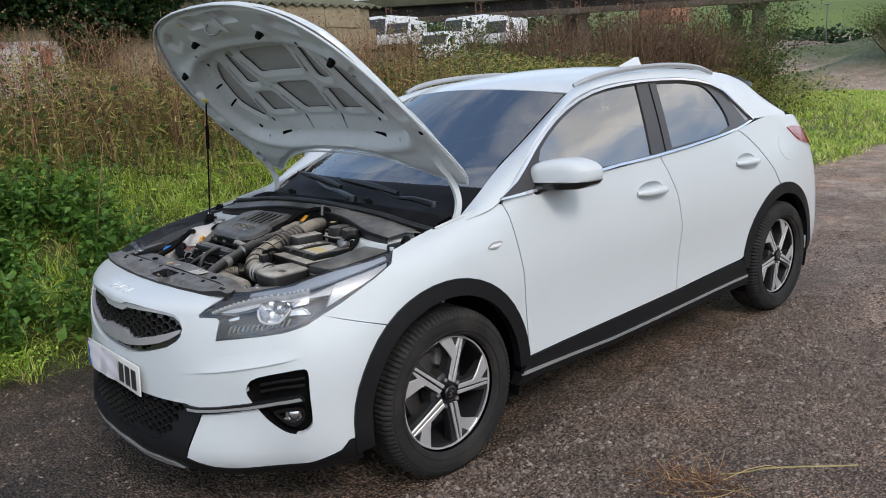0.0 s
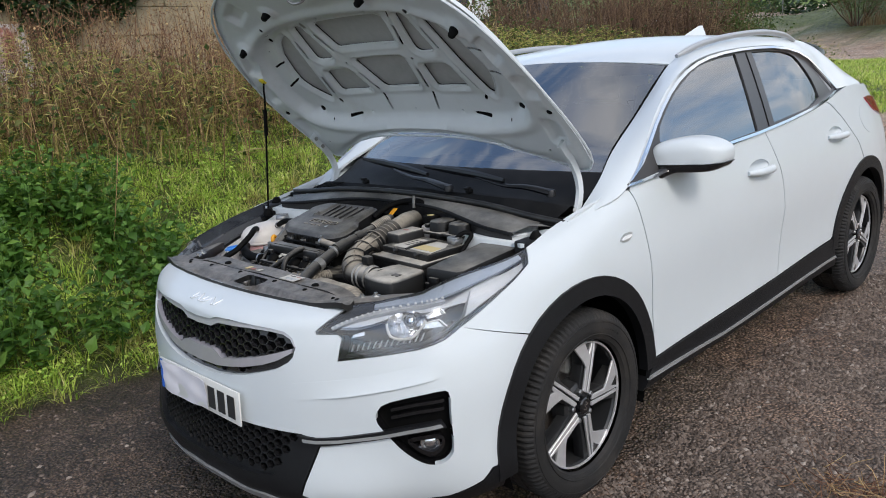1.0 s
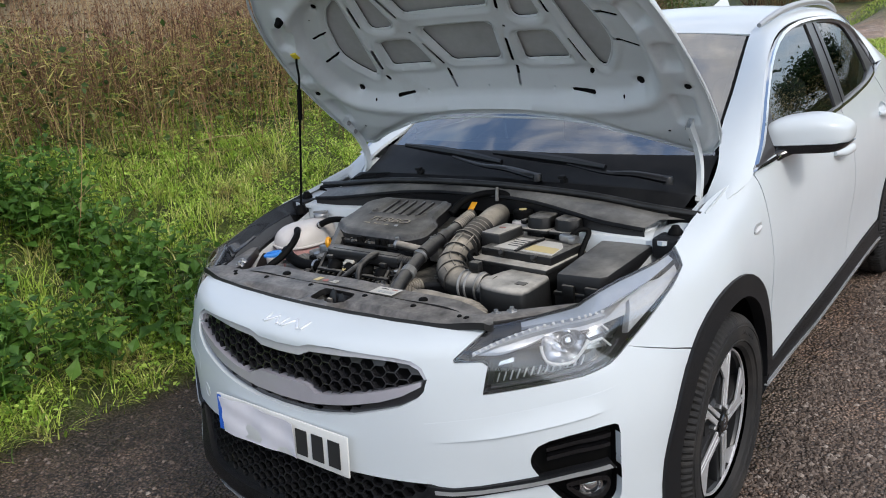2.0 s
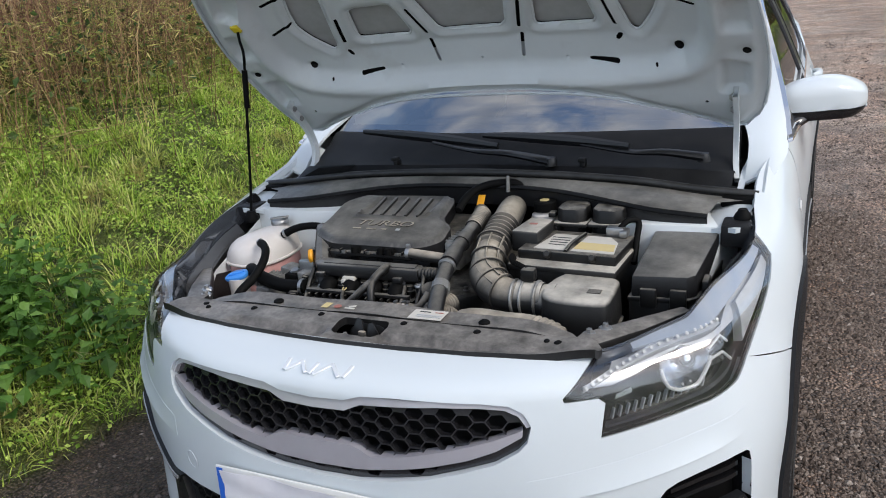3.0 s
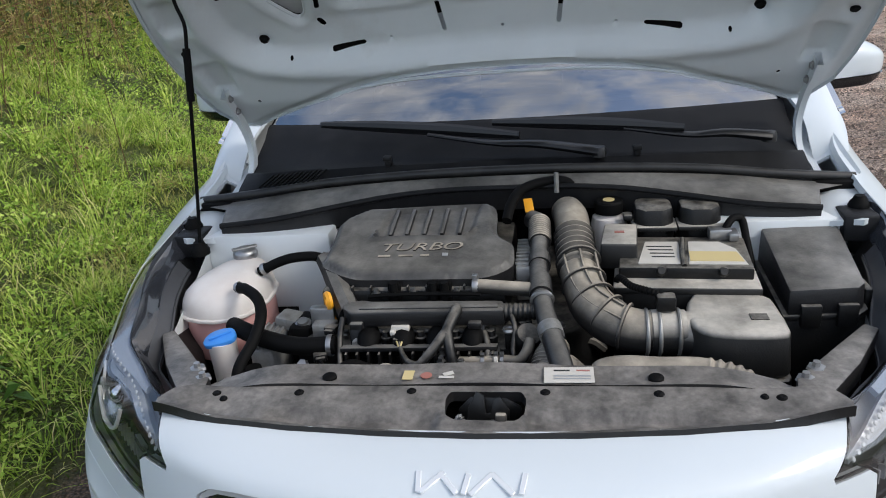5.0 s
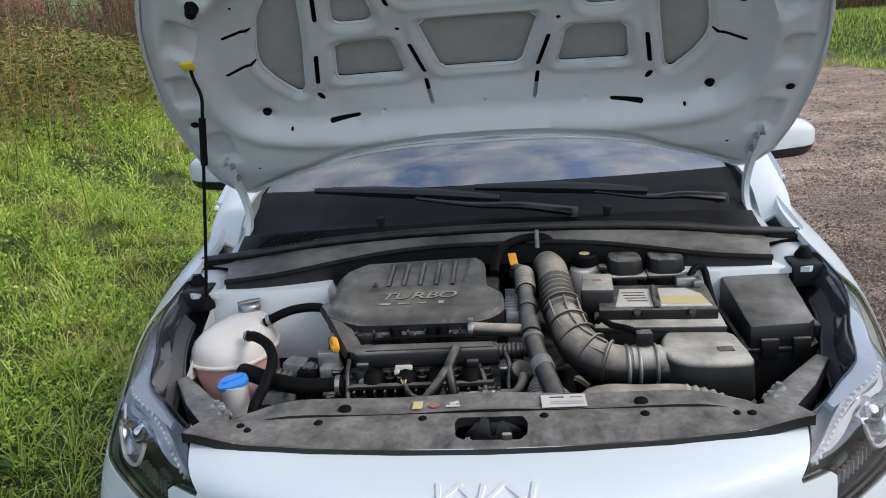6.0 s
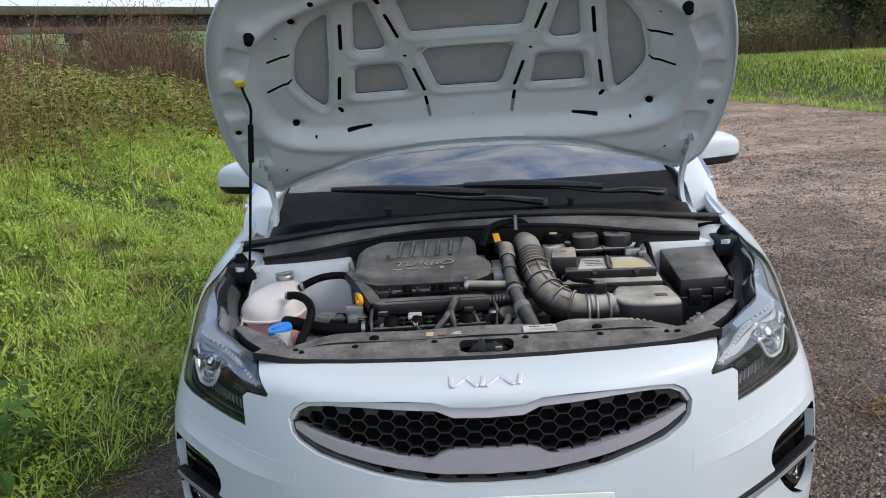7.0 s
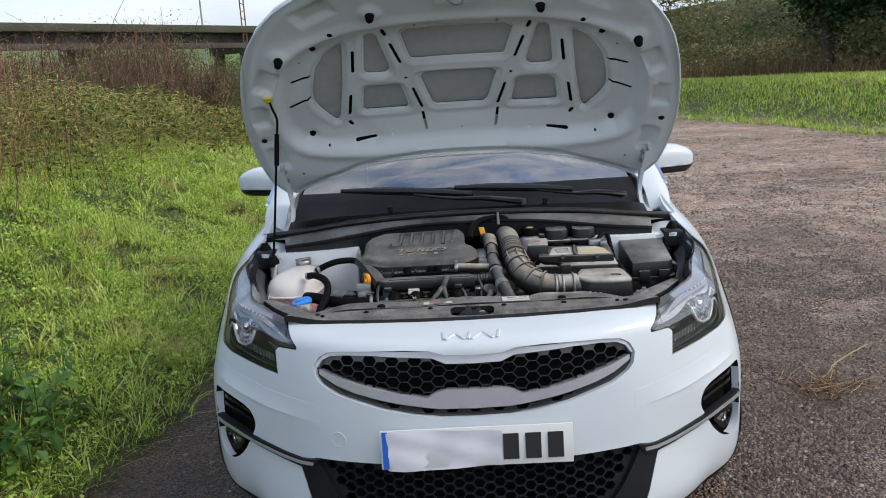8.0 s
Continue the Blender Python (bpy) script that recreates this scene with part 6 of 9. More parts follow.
def corner_bracket():
    bm = prism([(0.478, -0.652), (0.522, -0.656), (0.602, -0.545), (0.676, -0.415), (0.655, -0.398), (0.575, -0.495), (0.488, -0.602)], 0.770, 0.812, 0.005, tilt=(-0.05, -0.02))
    return bm


brackets = pair("corner_bracket", corner_bracket, SLAM, label="dusty black corner bracket")
for side, owner in zip((1, -1), brackets):
    for x, y in ((0.528, -0.565), (0.503, -0.598)):
        part("bolt", lathe([(0, 0.014), (0.006, 0.014), (0.007, 0.006), (0.014, 0.005), (0.016, 0.0)], 6, pose(side * x, y, 0.811)), STEEL, owner)


# scuttle: bulkhead cover, rubber seal, cowl, wipers
def across(points):
    """A smooth line across the car through (x, y, z) points of the left half and their mirror images."""
    full = [(-x, y, z) for x, y, z in points[:0:-1]] + list(points)
    p = np.array(full)
    return spline(p[:, 0], p, np.linspace(p[0, 0], p[-1, 0], 41))


SEAL = across([(0.0, 0.040, 0.978), (0.25, 0.046, 0.972), (0.50, 0.050, 0.955), (0.66, 0.046, 0.936), (0.772, 0.052, 0.926)])
COVER_EDGE = across([(0.0, 0.000, 0.952), (0.20, -0.006, 0.950), (0.34, -0.030, 0.940), (0.47, -0.068, 0.928), (0.58, -0.088, 0.918), (0.665, -0.088, 0.912)])
COVER_MID = across([(0.0, 0.018, 0.966), (0.20, 0.016, 0.962), (0.34, 0.008, 0.955), (0.47, -0.004, 0.947), (0.58, -0.012, 0.938), (0.68, -0.012, 0.926)])
COVER_LOW = COVER_EDGE + (0, 0.006, -0.055)
part("bulkhead_cover", sheet([SEAL + (0, -0.006, -0.006), COVER_MID, COVER_EDGE + (0, 0.010, 0.004), COVER_EDGE, COVER_LOW]), COVER_PLASTIC, car, "dusty black bulkhead cover")
part("bulkhead_lip", tube([tuple(q) for q in COVER_EDGE[::4]], 0.007, seg=8, per=5), COWL, car)
part("bonnet_seal", joined(tube([tuple(q + (0, 0.004, 0.004)) for q in SEAL[::4]], 0.0105, seg=10, per=5), tube([tuple(q + (0, 0.024, 0.001)) for q in SEAL[::4]], 0.007, seg=8, per=5)), SEAL_RUBBER, car, "black rubber bonnet seal")
pair("seal_end", lambda: box(0.735, 0.045, 0.900, 0.105, 0.040, 0.030, 0.008), MATT_BLACK)
GLASS_LOW = np.array([screen_point(k, 0.012) for k in np.linspace(-1, 1, 41)])
LEDGE = across([(0.0, 0.105, 0.992), (0.30, 0.112, 0.990), (0.52, 0.130, 0.980), (0.66, 0.165, 0.965), (0.70, 0.20, 0.955)])
LEDGE_B = LEDGE + (0, 0.018, -0.012)
TRAY = across([(0.0, 0.175, 0.985), (0.30, 0.18, 0.982), (0.52, 0.20, 0.975), (0.66, 0.25, 0.970), (0.705, 0.29, 0.970)])
cowl = part("cowl_panel", sheet([SEAL * (0.905, 1, 1) + (0, 0.020, -0.012), SEAL * (0.905, 1, 1) + (0, 0.034, -0.006), LEDGE + (0, -0.012, -0.002), LEDGE, LEDGE_B, TRAY, GLASS_LOW * (1, 1, 1) + (0, -0.055, -0.030), GLASS_LOW + (0, -0.012, -0.002), GLASS_LOW + (0, 0.006, 0.002)]), COWL, car, "dark grey plastic cowl panel")
for k in range(12):
    part("cowl_slat", moved(box(0, 0, 0, 0.005, 0.062, 0.004, 0.001), pose(-0.605 + 0.013 * k, 0.088 - 0.0008 * k, 0.9625 + 0.0012 * k, 12, 0, -18)), MATT_BLACK, cowl)
for x, y, z in ((-0.288, 0.098, 0.990), (0.305, 0.105, 0.988)):
    part("washer_jet", joined(box(x, y, z, 0.016, 0.030, 0.016, 0.004), box(x, y - 0.010, z + 0.014, 0.022, 0.022, 0.012, 0.004)), COWL, cowl)


def wiper(pivot, elbow, tip, blade_a, blade_b, sag=0.004):
    p, e, t = (np.array(q) for q in (pivot, elbow, tip))
    arm = tube([p, p * 0.4 + e * 0.6 + (0, 0, 0.006), e, t], [0.021, 0.016, 0.012, 0.008], seg=10, per=5, flat=0.6)
    bm = joined(lathe([(0, 0.012), (0.014, 0.011), (0.017, 0.004), (0.018, -0.012)], 16, pose(*p)), arm)
    owner = part("wiper", bm, WIPER_BLACK, car, "black windscreen wiper")
    a, b = np.array(blade_a), np.array(blade_b)
    part("wiper_blade", tube([a, a * 0.7 + b * 0.3 + (0, 0, sag), a * 0.35 + b * 0.65 + (0, 0, sag), b], [0.008, 0.013, 0.013, 0.007], seg=8, per=4, flat=1.2), WIPER_BLACK, owner)


wiper((0.217, 0.085, 1.006), (-0.02, 0.130, 1.024), (-0.20, 0.185, 1.040), (0.03, 0.160, 1.034), (-0.50, 0.270, 1.060))
wiper((0.619, 0.190, 0.996), (0.44, 0.165, 1.014), (0.28, 0.180, 1.034), (0.42, 0.172, 1.030), (-0.04, 0.215, 1.056))

# engine: dark mass, cover, rails
engine = part("engine_block", prism([(-0.40, -0.42), (0.04, -0.43), (0.20, -0.30), (0.22, 0.10), (-0.40, 0.10)], 0.42, 0.775, 0.02), ENGINE_DARK, car, "dark engine block")
part("cylinder_head", prism([(-0.36, -0.33), (0.02, -0.34), (0.02, 0.05), (-0.36, 0.05)], 0.77, 0.855, 0.012), ENGINE_DARK, engine)
COVER_O = filleted([(-0.372, -0.272), (-0.362, -0.215), (-0.362, -0.130), (-0.345, -0.108), (-0.300, -0.076), (-0.020, -0.070), (-0.010, -0.105), (-0.008, -0.185), (0.030, -0.215), (0.034, -0.285), (0.000, -0.312), (-0.035, -0.322), (-0.285, -0.320), (-0.330, -0.300)], 0.016)
COVER_IN = [(-0.272, -0.200), (-0.248, -0.088), (-0.044, -0.086), (-0.056, -0.180), (-0.078, -0.204)]


def cover_surface(u, v, i):
    u, v = np.asarray(u, float), np.asarray(v, float)
    p = np.column_stack([u, v])
    z = 0.966 + 0.26 * v - 0.012 * (1 - ease(edge_distance(p, COVER_O), 0.002, 0.014))
    field = np.where(inside(p, COVER_IN), 1.0, -1.0) * edge_distance(p, COVER_IN)
    z = z + 0.006 * (1 - ease(np.abs(field), 0.0, 0.006)) * (v < -0.17) - 0.008 * ease(field, 0.0, 0.008)
    return np.column_stack([u, v, z - i])


cover = part("engine_cover", cut_sheet(COVER_O, cover_surface, 0.0065, lip=0.035, fine=0.008), COVER_PLASTIC, car, "dusty black ribbed engine cover", sharp=40)
slope = math.degrees(math.atan(0.26))
for x in (-0.234, -0.198, -0.160, -0.122, -0.084):
    part("cover_rib", moved(prism([(-0.0045, -0.046), (0.0045, -0.046), (0.0045, 0.050), (-0.0045, 0.050)], -0.004, 0.007, 0.0025), pose(x, -0.140, 0.966 - 0.26 * 0.140 - 0.008, slope, 0, -3)), COVER_PLASTIC, cover)
for k, letter in enumerate("TURBO"):
    word(letter, 0.046, DUSTY_RUBBER, pose(-0.166 + (-0.068, -0.034, 0.0015, 0.033, 0.068)[k], -0.236, 0.9055, slope, 0, 0) @ Matrix.Diagonal((1.18, 0.78, 1, 1)), cover, "raised_character", 0.0014, 0.25)
for k, (x, w) in enumerate(((-0.235, 0.026), (-0.190, 0.030), (-0.150, 0.018))):
    part("print_bar", moved(box(0, 0, 0, w, 0.006, 0.001, 0.0), pose(x, -0.263, 0.8985, slope, 0, 0)), DUSTY_RUBBER, cover)
part("badge", moved(box(0, 0, 0, 0.012, 0.010, 0.001, 0.0), pose(-0.108, -0.262, 0.8988, slope, 0, 0)), SILVER, cover)

duct = part("wiring_duct", joined(
    tube([(-0.378, -0.222, 0.878), (-0.352, -0.262, 0.866), (-0.318, -0.322, 0.842), (-0.290, -0.372, 0.822)], [0.019, 0.022, 0.024, 0.024], seg=8, per=4),
    prism([(-0.303, -0.362), (-0.262, -0.357), (-0.245, -0.363), (0.016, -0.368), (0.020, -0.412), (-0.278, -0.414), (-0.296, -0.396)], 0.812, 0.846, 0.006)), COVER_PLASTIC, car, "dusty black wiring duct")
part("duct_lid", prism([(-0.250, -0.372), (0.006, -0.376), (0.008, -0.402), (-0.262, -0.404)], 0.845, 0.849, 0.002), COVER_PLASTIC, duct)
part("duct_sleeve", tube([(0.012, -0.391, 0.830), (0.045, -0.393, 0.832), (0.090, -0.396, 0.834)], [0.018, 0.017, 0.015], seg=14, ribs=(0.1, 0.9, 7, 0.0012)), ENGINE_DARK, duct)
part("cross_hose", tube([(-0.045, -0.336, 0.862), (0.02, -0.345, 0.860), (0.085, -0.352, 0.858)], 0.0145, seg=14), DUSTY_RUBBER, car)
part("hose_clamp", lathe([(0.0155, -0.006), (0.0175, 0), (0.0155, 0.006)], 18, pose(-0.040, -0.336, 0.862, 0, 90, 0)), STEEL, car)
part("clamp_screw", box(-0.040, -0.336, 0.877, 0.012, 0.008, 0.010, 0.002), STEEL, car)
for x in (-0.205, -0.125, -0.102):
    part("ignition_coil", joined(box(x, -0.320, 0.848, 0.026, 0.030, 0.020, 0.004), lathe([(0, 0.03), (0.008, 0.03), (0.009, 0.012), (0.013, 0.010), (0.013, -0.02)], 12, pose(x, -0.338, 0.842))), MATT_BLACK, engine)
for x in (-0.242, -0.167, -0.078):
    part("bolt", lathe([(0, 0.012), (0.0055, 0.012), (0.006, 0.004), (0.010, 0.003), (0.010, 0)], 10, pose(x, -0.334, 0.846)), STEEL, engine)
part("valve_cover", prism([(-0.345, -0.326), (0.0, -0.328), (0.0, -0.29), (-0.345, -0.29)], 0.82, 0.852, 0.006), MATT_BLACK, engine)
for k in range(9):
    part("cover_gusset", box(-0.330 + 0.038 * k, -0.326, 0.826, 0.004, 0.014, 0.034, 0.001), ENGINE_DARK, engine)
part("coil_wire", tube([(-0.255, -0.348, 0.848), (-0.20, -0.352, 0.853), (-0.14, -0.347, 0.851), (-0.07, -0.352, 0.853), (-0.03, -0.350, 0.850)], 0.0045, seg=8), MATT_BLACK, engine, "thin black wiring")
manifold = part("intake_manifold", prism([(-0.29, -0.440), (0.005, -0.442), (0.012, -0.40), (-0.29, -0.40)], 0.66, 0.760, 0.012), MATT_BLACK, car, "black plastic intake manifold")
part("manifold_top", prism([(-0.292, -0.436), (0.010, -0.438), (0.014, -0.385), (-0.290, -0.382)], 0.758, 0.772, 0.004), ENGINE_DARK, manifold)
part("manifold_ledge", prism([(-0.294, -0.456), (0.006, -0.452), (0.008, -0.438), (-0.290, -0.440)], 0.782, 0.791, 0.002), COVER_PLASTIC, manifold)
part("manifold_web", box(-0.142, -0.4395, 0.765, 0.292, 0.004, 0.018, 0.001), MATT_BLACK, manifold)
part("manifold_lip", box(-0.142, -0.462, 0.750, 0.292, 0.005, 0.010, 0.0015), ENGINE_DARK, manifold)
for k in range(14):
    part("manifold_rib", box(-0.282 + 0.0215 * k, -0.4525, 0.752, 0.0045, 0.022, 0.030, 0.001), ENGINE_DARK, manifold)
for k in range(4):
    x = -0.245 + 0.068 * k
    part("runner", tube([(x, -0.385, 0.776), (x, -0.405, 0.790), (x, -0.424, 0.790), (x, -0.438, 0.774)], [0.020, 0.022, 0.022, 0.018], seg=12, per=3), MATT_BLACK, manifold)
    part("injector", lathe([(0, 0.022), (0.007, 0.022), (0.009, 0.012), (0.012, 0.010), (0.012, -0.01)], 12, pose(x + 0.033, -0.408, 0.780)), ENGINE_DARK, manifold)
part("fuel_rail", tube([(-0.285, -0.398, 0.796), (0.0, -0.400, 0.796)], 0.007, seg=10), ENGINE_DARK, manifold)
for x in (-0.266, -0.036):
    part("bracket", joined(moved(box(0, 0, 0, 0.036, 0.008, 0.052, 0.004), pose(x, -0.418, 0.766, -14, 0, 0)), box(x, -0.418, 0.812, 0.026, 0.014, 0.014, 0.003)), COVER_PLASTIC, manifold)
    part("bolt", lathe([(0, 0.007), (0.007, 0.007), (0.008, 0.002), (0.012, 0.001), (0.012, 0)], 10, pose(x, -0.426, 0.784, 76, 0, 0)), CAST, manifold)
plug = part("connector", joined(box(-0.181, -0.412, 0.806, 0.036, 0.020, 0.012, 0.003), box(-0.194, -0.424, 0.802, 0.012, 0.010, 0.010, 0.002)), LABEL_WHITE, car, "white wiring connector")
part("connector_body", joined(box(-0.181, -0.420, 0.788, 0.032, 0.024, 0.018, 0.004), box(-0.181, -0.436, 0.790, 0.022, 0.012, 0.012, 0.002)), ENGINE_DARK, plug)
for dx, mat in ((-0.006, LABEL_YELLOW), (0.0, ENGINE_DARK), (0.006, LABEL_YELLOW)):
    part("wire", tube([(-0.180 + dx, -0.438, 0.798), (-0.178 + dx * 0.6, -0.450, 0.797), (-0.175, -0.464, 0.792)], 0.0018, seg=6), mat, plug)
for path, r, label in (([(-0.071, -0.400, 0.846), (-0.070, -0.422, 0.847), (-0.078, -0.446, 0.838), (-0.085, -0.470, 0.824)], (0.0095, 0.0115, 0.0110, 0.0110), "taped black wiring"),
                       ([(-0.083, -0.464, 0.828), (-0.078, -0.482, 0.812), (-0.073, -0.496, 0.785), (-0.071, -0.505, 0.740)], (0.0110, 0.0100, 0.0098, 0.0095), "taped black wiring"),
                       ([(-0.086, -0.466, 0.827), (-0.100, -0.486, 0.815), (-0.118, -0.505, 0.798), (-0.132, -0.513, 0.788), (-0.150, -0.503, 0.787), (-0.165, -0.482, 0.790), (-0.175, -0.460, 0.794)], (0.0105, 0.0098, 0.0092, 0.0082, 0.0062, 0.0050, 0.0048), "taped black wiring"),
                       ([(-0.296, -0.400, 0.828), (-0.300, -0.418, 0.806), (-0.298, -0.440, 0.785), (-0.292, -0.475, 0.755)], 0.0058, "thin black wire"),
                       ([(-0.020, -0.412, 0.800), (-0.012, -0.440, 0.786), (-0.012, -0.462, 0.770), (-0.012, -0.48, 0.74)], 0.0060, "thin black wire"),
                       ([(0.030, -0.400, 0.836), (0.040, -0.430, 0.815), (0.036, -0.455, 0.790), (0.040, -0.48, 0.76)], 0.0050, "thin black wire")):
    part("wire", tube(path, r, seg=12), ENGINE_DARK, car, label)
part("small_hose", tube([(-0.065, -0.462, 0.764), (-0.02, -0.467, 0.768), (0.02, -0.470, 0.772), (0.049, -0.480, 0.778), (0.062, -0.474, 0.792), (0.068, -0.455, 0.806)], 0.0105, seg=12), DUSTY_RUBBER, car, "short black coolant hose")
for x, y, z, r, mat in ((-0.020, -0.467, 0.768, 0.0125, STEEL), (0.005, -0.469, 0.770, 0.0135, LABEL_WHITE), (0.016, -0.470, 0.771, 0.0125, STEEL)):
    clamp = part("hose_clamp", lathe([(r - 0.002, -0.004), (r, -0.003), (r, 0.003), (r - 0.002, 0.004)], 16, pose(x, y, z, 0, 90, 0)), mat, car)
    part("clamp_screw", box(x, y, z + r - 0.001, 0.008, 0.010, 0.006, 0.001), STEEL, clamp)
part("thermostat_housing", joined(lathe([(0, 0.02), (0.022, 0.02), (0.026, 0.012), (0.028, -0.02)], 18, pose(0.060, -0.430, 0.795, 30, 20, 0)), box(0.028, -0.420, 0.770, 0.018, 0.020, 0.040, 0.004)), ENGINE_DARK, car, "black thermostat housing")
part("hose_clamp", lathe([(0.011, -0.004), (0.0125, 0), (0.011, 0.004)], 14, pose(0.028, -0.425, 0.812)), STEEL, car)
part("corrugated_hose", tube([(0.115, -0.43, 0.775), (0.100, -0.48, 0.780), (0.090, -0.53, 0.765)], 0.026, seg=16, ribs=(0.05, 0.95, 12, 0.002)), DUSTY_RUBBER, car, "wide corrugated hose")

# dipstick, pump, mounts
dip = part("dipstick", lathe([(0.009, -0.005), (0.017, -0.006), (0.020, 0.0), (0.017, 0.006), (0.009, 0.005), (0.009, -0.005)], 24, pose(-0.338, -0.352, 0.842, 0, 90, 30)), YELLOW, car, "orange dipstick ring")
part("dipstick_stem", tube([(-0.337, -0.352, 0.824), (-0.335, -0.353, 0.812), (-0.332, -0.355, 0.798), (-0.330, -0.357, 0.76)], [0.0095, 0.007, 0.008, 0.006], seg=10), YELLOW, dip)
part("dipstick_bracket", box(-0.352, -0.352, 0.770, 0.05, 0.02, 0.06, 0.004), STEEL, dip)
pump = part("water_pump", prism(rounded([(-0.512, -0.300), (-0.440, -0.308), (-0.432, -0.380), (-0.440, -0.435), (-0.500, -0.430)], 1), 0.60, 0.772, 0.014), CAST, car, "ribbed cast aluminium pump housing")
for k in range(5):
    part("pump_rib", box(-0.500 + 0.013 * k, -0.370, 0.768, 0.005, 0.105, 0.010, 0.002), CAST, pump)
mount = part("engine_mount", prism([(-0.428, -0.372), (-0.378, -0.378), (-0.368, -0.300), (-0.420, -0.285)], 0.70, 0.792, 0.010), MATT_BLACK, car, "black engine mount with a steel bolt")
part("mount_arm", prism([(-0.470, -0.330), (-0.415, -0.350), (-0.410, -0.300), (-0.460, -0.280)], 0.765, 0.795, 0.008), CAST, mount)
part("bolt", lathe([(0, 0.010), (0.011, 0.010), (0.012, 0.004), (0.017, 0.003), (0.017, 0)], 12, pose(-0.398, -0.352, 0.790, 14, 0, 0)), STEEL, mount)
part("bolt", lathe([(0, 0.012), (0.009, 0.012), (0.009, 0.004), (0.013, 0.003), (0.013, 0)], 6, pose(-0.372, -0.455, 0.752, 30, 0, 0)), STEEL, pump)
part("mount_bracket", box(-0.345, -0.372, 0.755, 0.050, 0.030, 0.050, 0.006), CAST, mount)
alternator = part("alternator", lathe([(0, 0.05), (0.05, 0.048), (0.062, 0.03), (0.062, -0.03), (0.05, -0.05)], 26, pose(-0.295, -0.52, 0.690, 90, 0, 90)), CAST, car, "ribbed aluminium alternator")
for k in range(7):
    part("alternator_fin", box(-0.335 + 0.013 * k, -0.528, 0.735, 0.005, 0.050, 0.020, 0.001), CAST, alternator)
filler = part("oil_cap", lathe([(0, 0.02), (0.016, 0.02), (0.018, 0.004), (0.018, -0.03)], 16, pose(-0.475, -0.455, 0.730)), MATT_BLACK, car)

# coolant and washer bottles
TANK_O = rounded([(-0.700, -0.235), (-0.662, -0.130), (-0.595, -0.098), (-0.535, -0.118), (-0.518, -0.205), (-0.534, -0.290), (-0.588, -0.330), (-0.655, -0.322), (-0.698, -0.290)], 1)


def tank_dome():
    q = np.array(TANK_O)
    c = np.array([-0.585, -0.175])
    rows = []
    for k, z in ((1.0, 0.784), (1.0, 0.794), (0.97, 0.812), (0.90, 0.829), (0.78, 0.842), (0.60, 0.851), (0.35, 0.857), (0.01, 0.859)):
        g = c + (q - c) * k
        rows.append(np.column_stack([g, np.full(len(g), z)]))
    bm = sheet(rows, close_v=True)
    bmesh.ops.recalc_face_normals(bm, faces=bm.faces)
    return bm


tank = part("coolant_tank", tank_dome(), TANK, car, "cloudy white coolant tank with pink coolant")
part("coolant", prism(shrunk(TANK_O, 0.004), 0.68, 0.782, 0.012, top=1.0), COOLANT, tank, "pink coolant showing through the tank")
part("tank_seam", prism(shrunk(TANK_O, -0.006), 0.780, 0.788, 0.003), TANK, tank)
part("tank_cap", lathe([(0, 0.014), (0.020, 0.014), (0.026, 0.010), (0.028, 0.004), (0.028, -0.004), (0.020, -0.02)], 24, pose(-0.592, -0.140, 0.862)), STEEL, tank, "metal filler cap")
part("cap_wing", moved(box(0, 0, 0, 0.058, 0.014, 0.006, 0.003), pose(-0.592, -0.140, 0.874, 0, 0, 30)), CAST, tank)
part("coolant_hose", tube([(-0.535, -0.208, 0.846), (-0.490, -0.205, 0.866), (-0.455, -0.200, 0.874), (-0.400, -0.195, 0.872), (-0.370, -0.215, 0.86)], 0.011, seg=12), MATT_BLACK, car, "thin black coolant hose")
part("coolant_hose", tube([(-0.548, -0.300, 0.850), (-0.520, -0.325, 0.858), (-0.480, -0.365, 0.852), (-0.462, -0.405, 0.835), (-0.466, -0.450, 0.806), (-0.478, -0.505, 0.780), (-0.482, -0.53, 0.750)], 0.0115, seg=12), MATT_BLACK, car, "black hose bent over the tank")
part("coolant_hose", tube([(-0.545, -0.360, 0.792), (-0.515, -0.388, 0.797), (-0.463, -0.413, 0.791), (-0.385, -0.436, 0.786), (-0.308, -0.434, 0.786)], 0.018, seg=14), MATT_BLACK, car, "thick black radiator hose")
for x, y, z, ry in ((-0.524, -0.207, 0.852, 70), (-0.545, -0.302, 0.851, 60), (-0.318, -0.434, 0.786, 90)):
    r = 0.021 if ry == 90 else 0.0128
    part("hose_clamp", lathe([(r, -0.005), (r + 0.001, 0), (r, 0.005)], 18, pose(x, y, z, 0, ry, 0)), STEEL, car)
neck = part("washer_bottle", lathe([(0.026, 0.60), (0.026, 0.70), (0.028, 0.775), (0.029, 0.790), (0.0, 0.790)], 24, pose(-0.548, -0.418, 0)), TANK, car, "cloudy washer bottle neck")
part("washer_cap", moved(prism(rounded([(-0.046, -0.010), (-0.030, -0.026), (0.030, -0.026), (0.044, -0.008), (0.030, 0.026), (-0.030, 0.026)], 2), 0, 0.011, 0.003), pose(-0.548, -0.418, 0.790, 10, -8, 14) @ Matrix.Diagonal((0.80, 0.95, 1, 1))), BLUE, neck, "blue washer cap")
part("cap_ridge", moved(box(0, 0, 0.010, 0.046, 0.007, 0.006, 0.002), pose(-0.548, -0.418, 0.790, 10, -8, 30)), BLUE, neck)

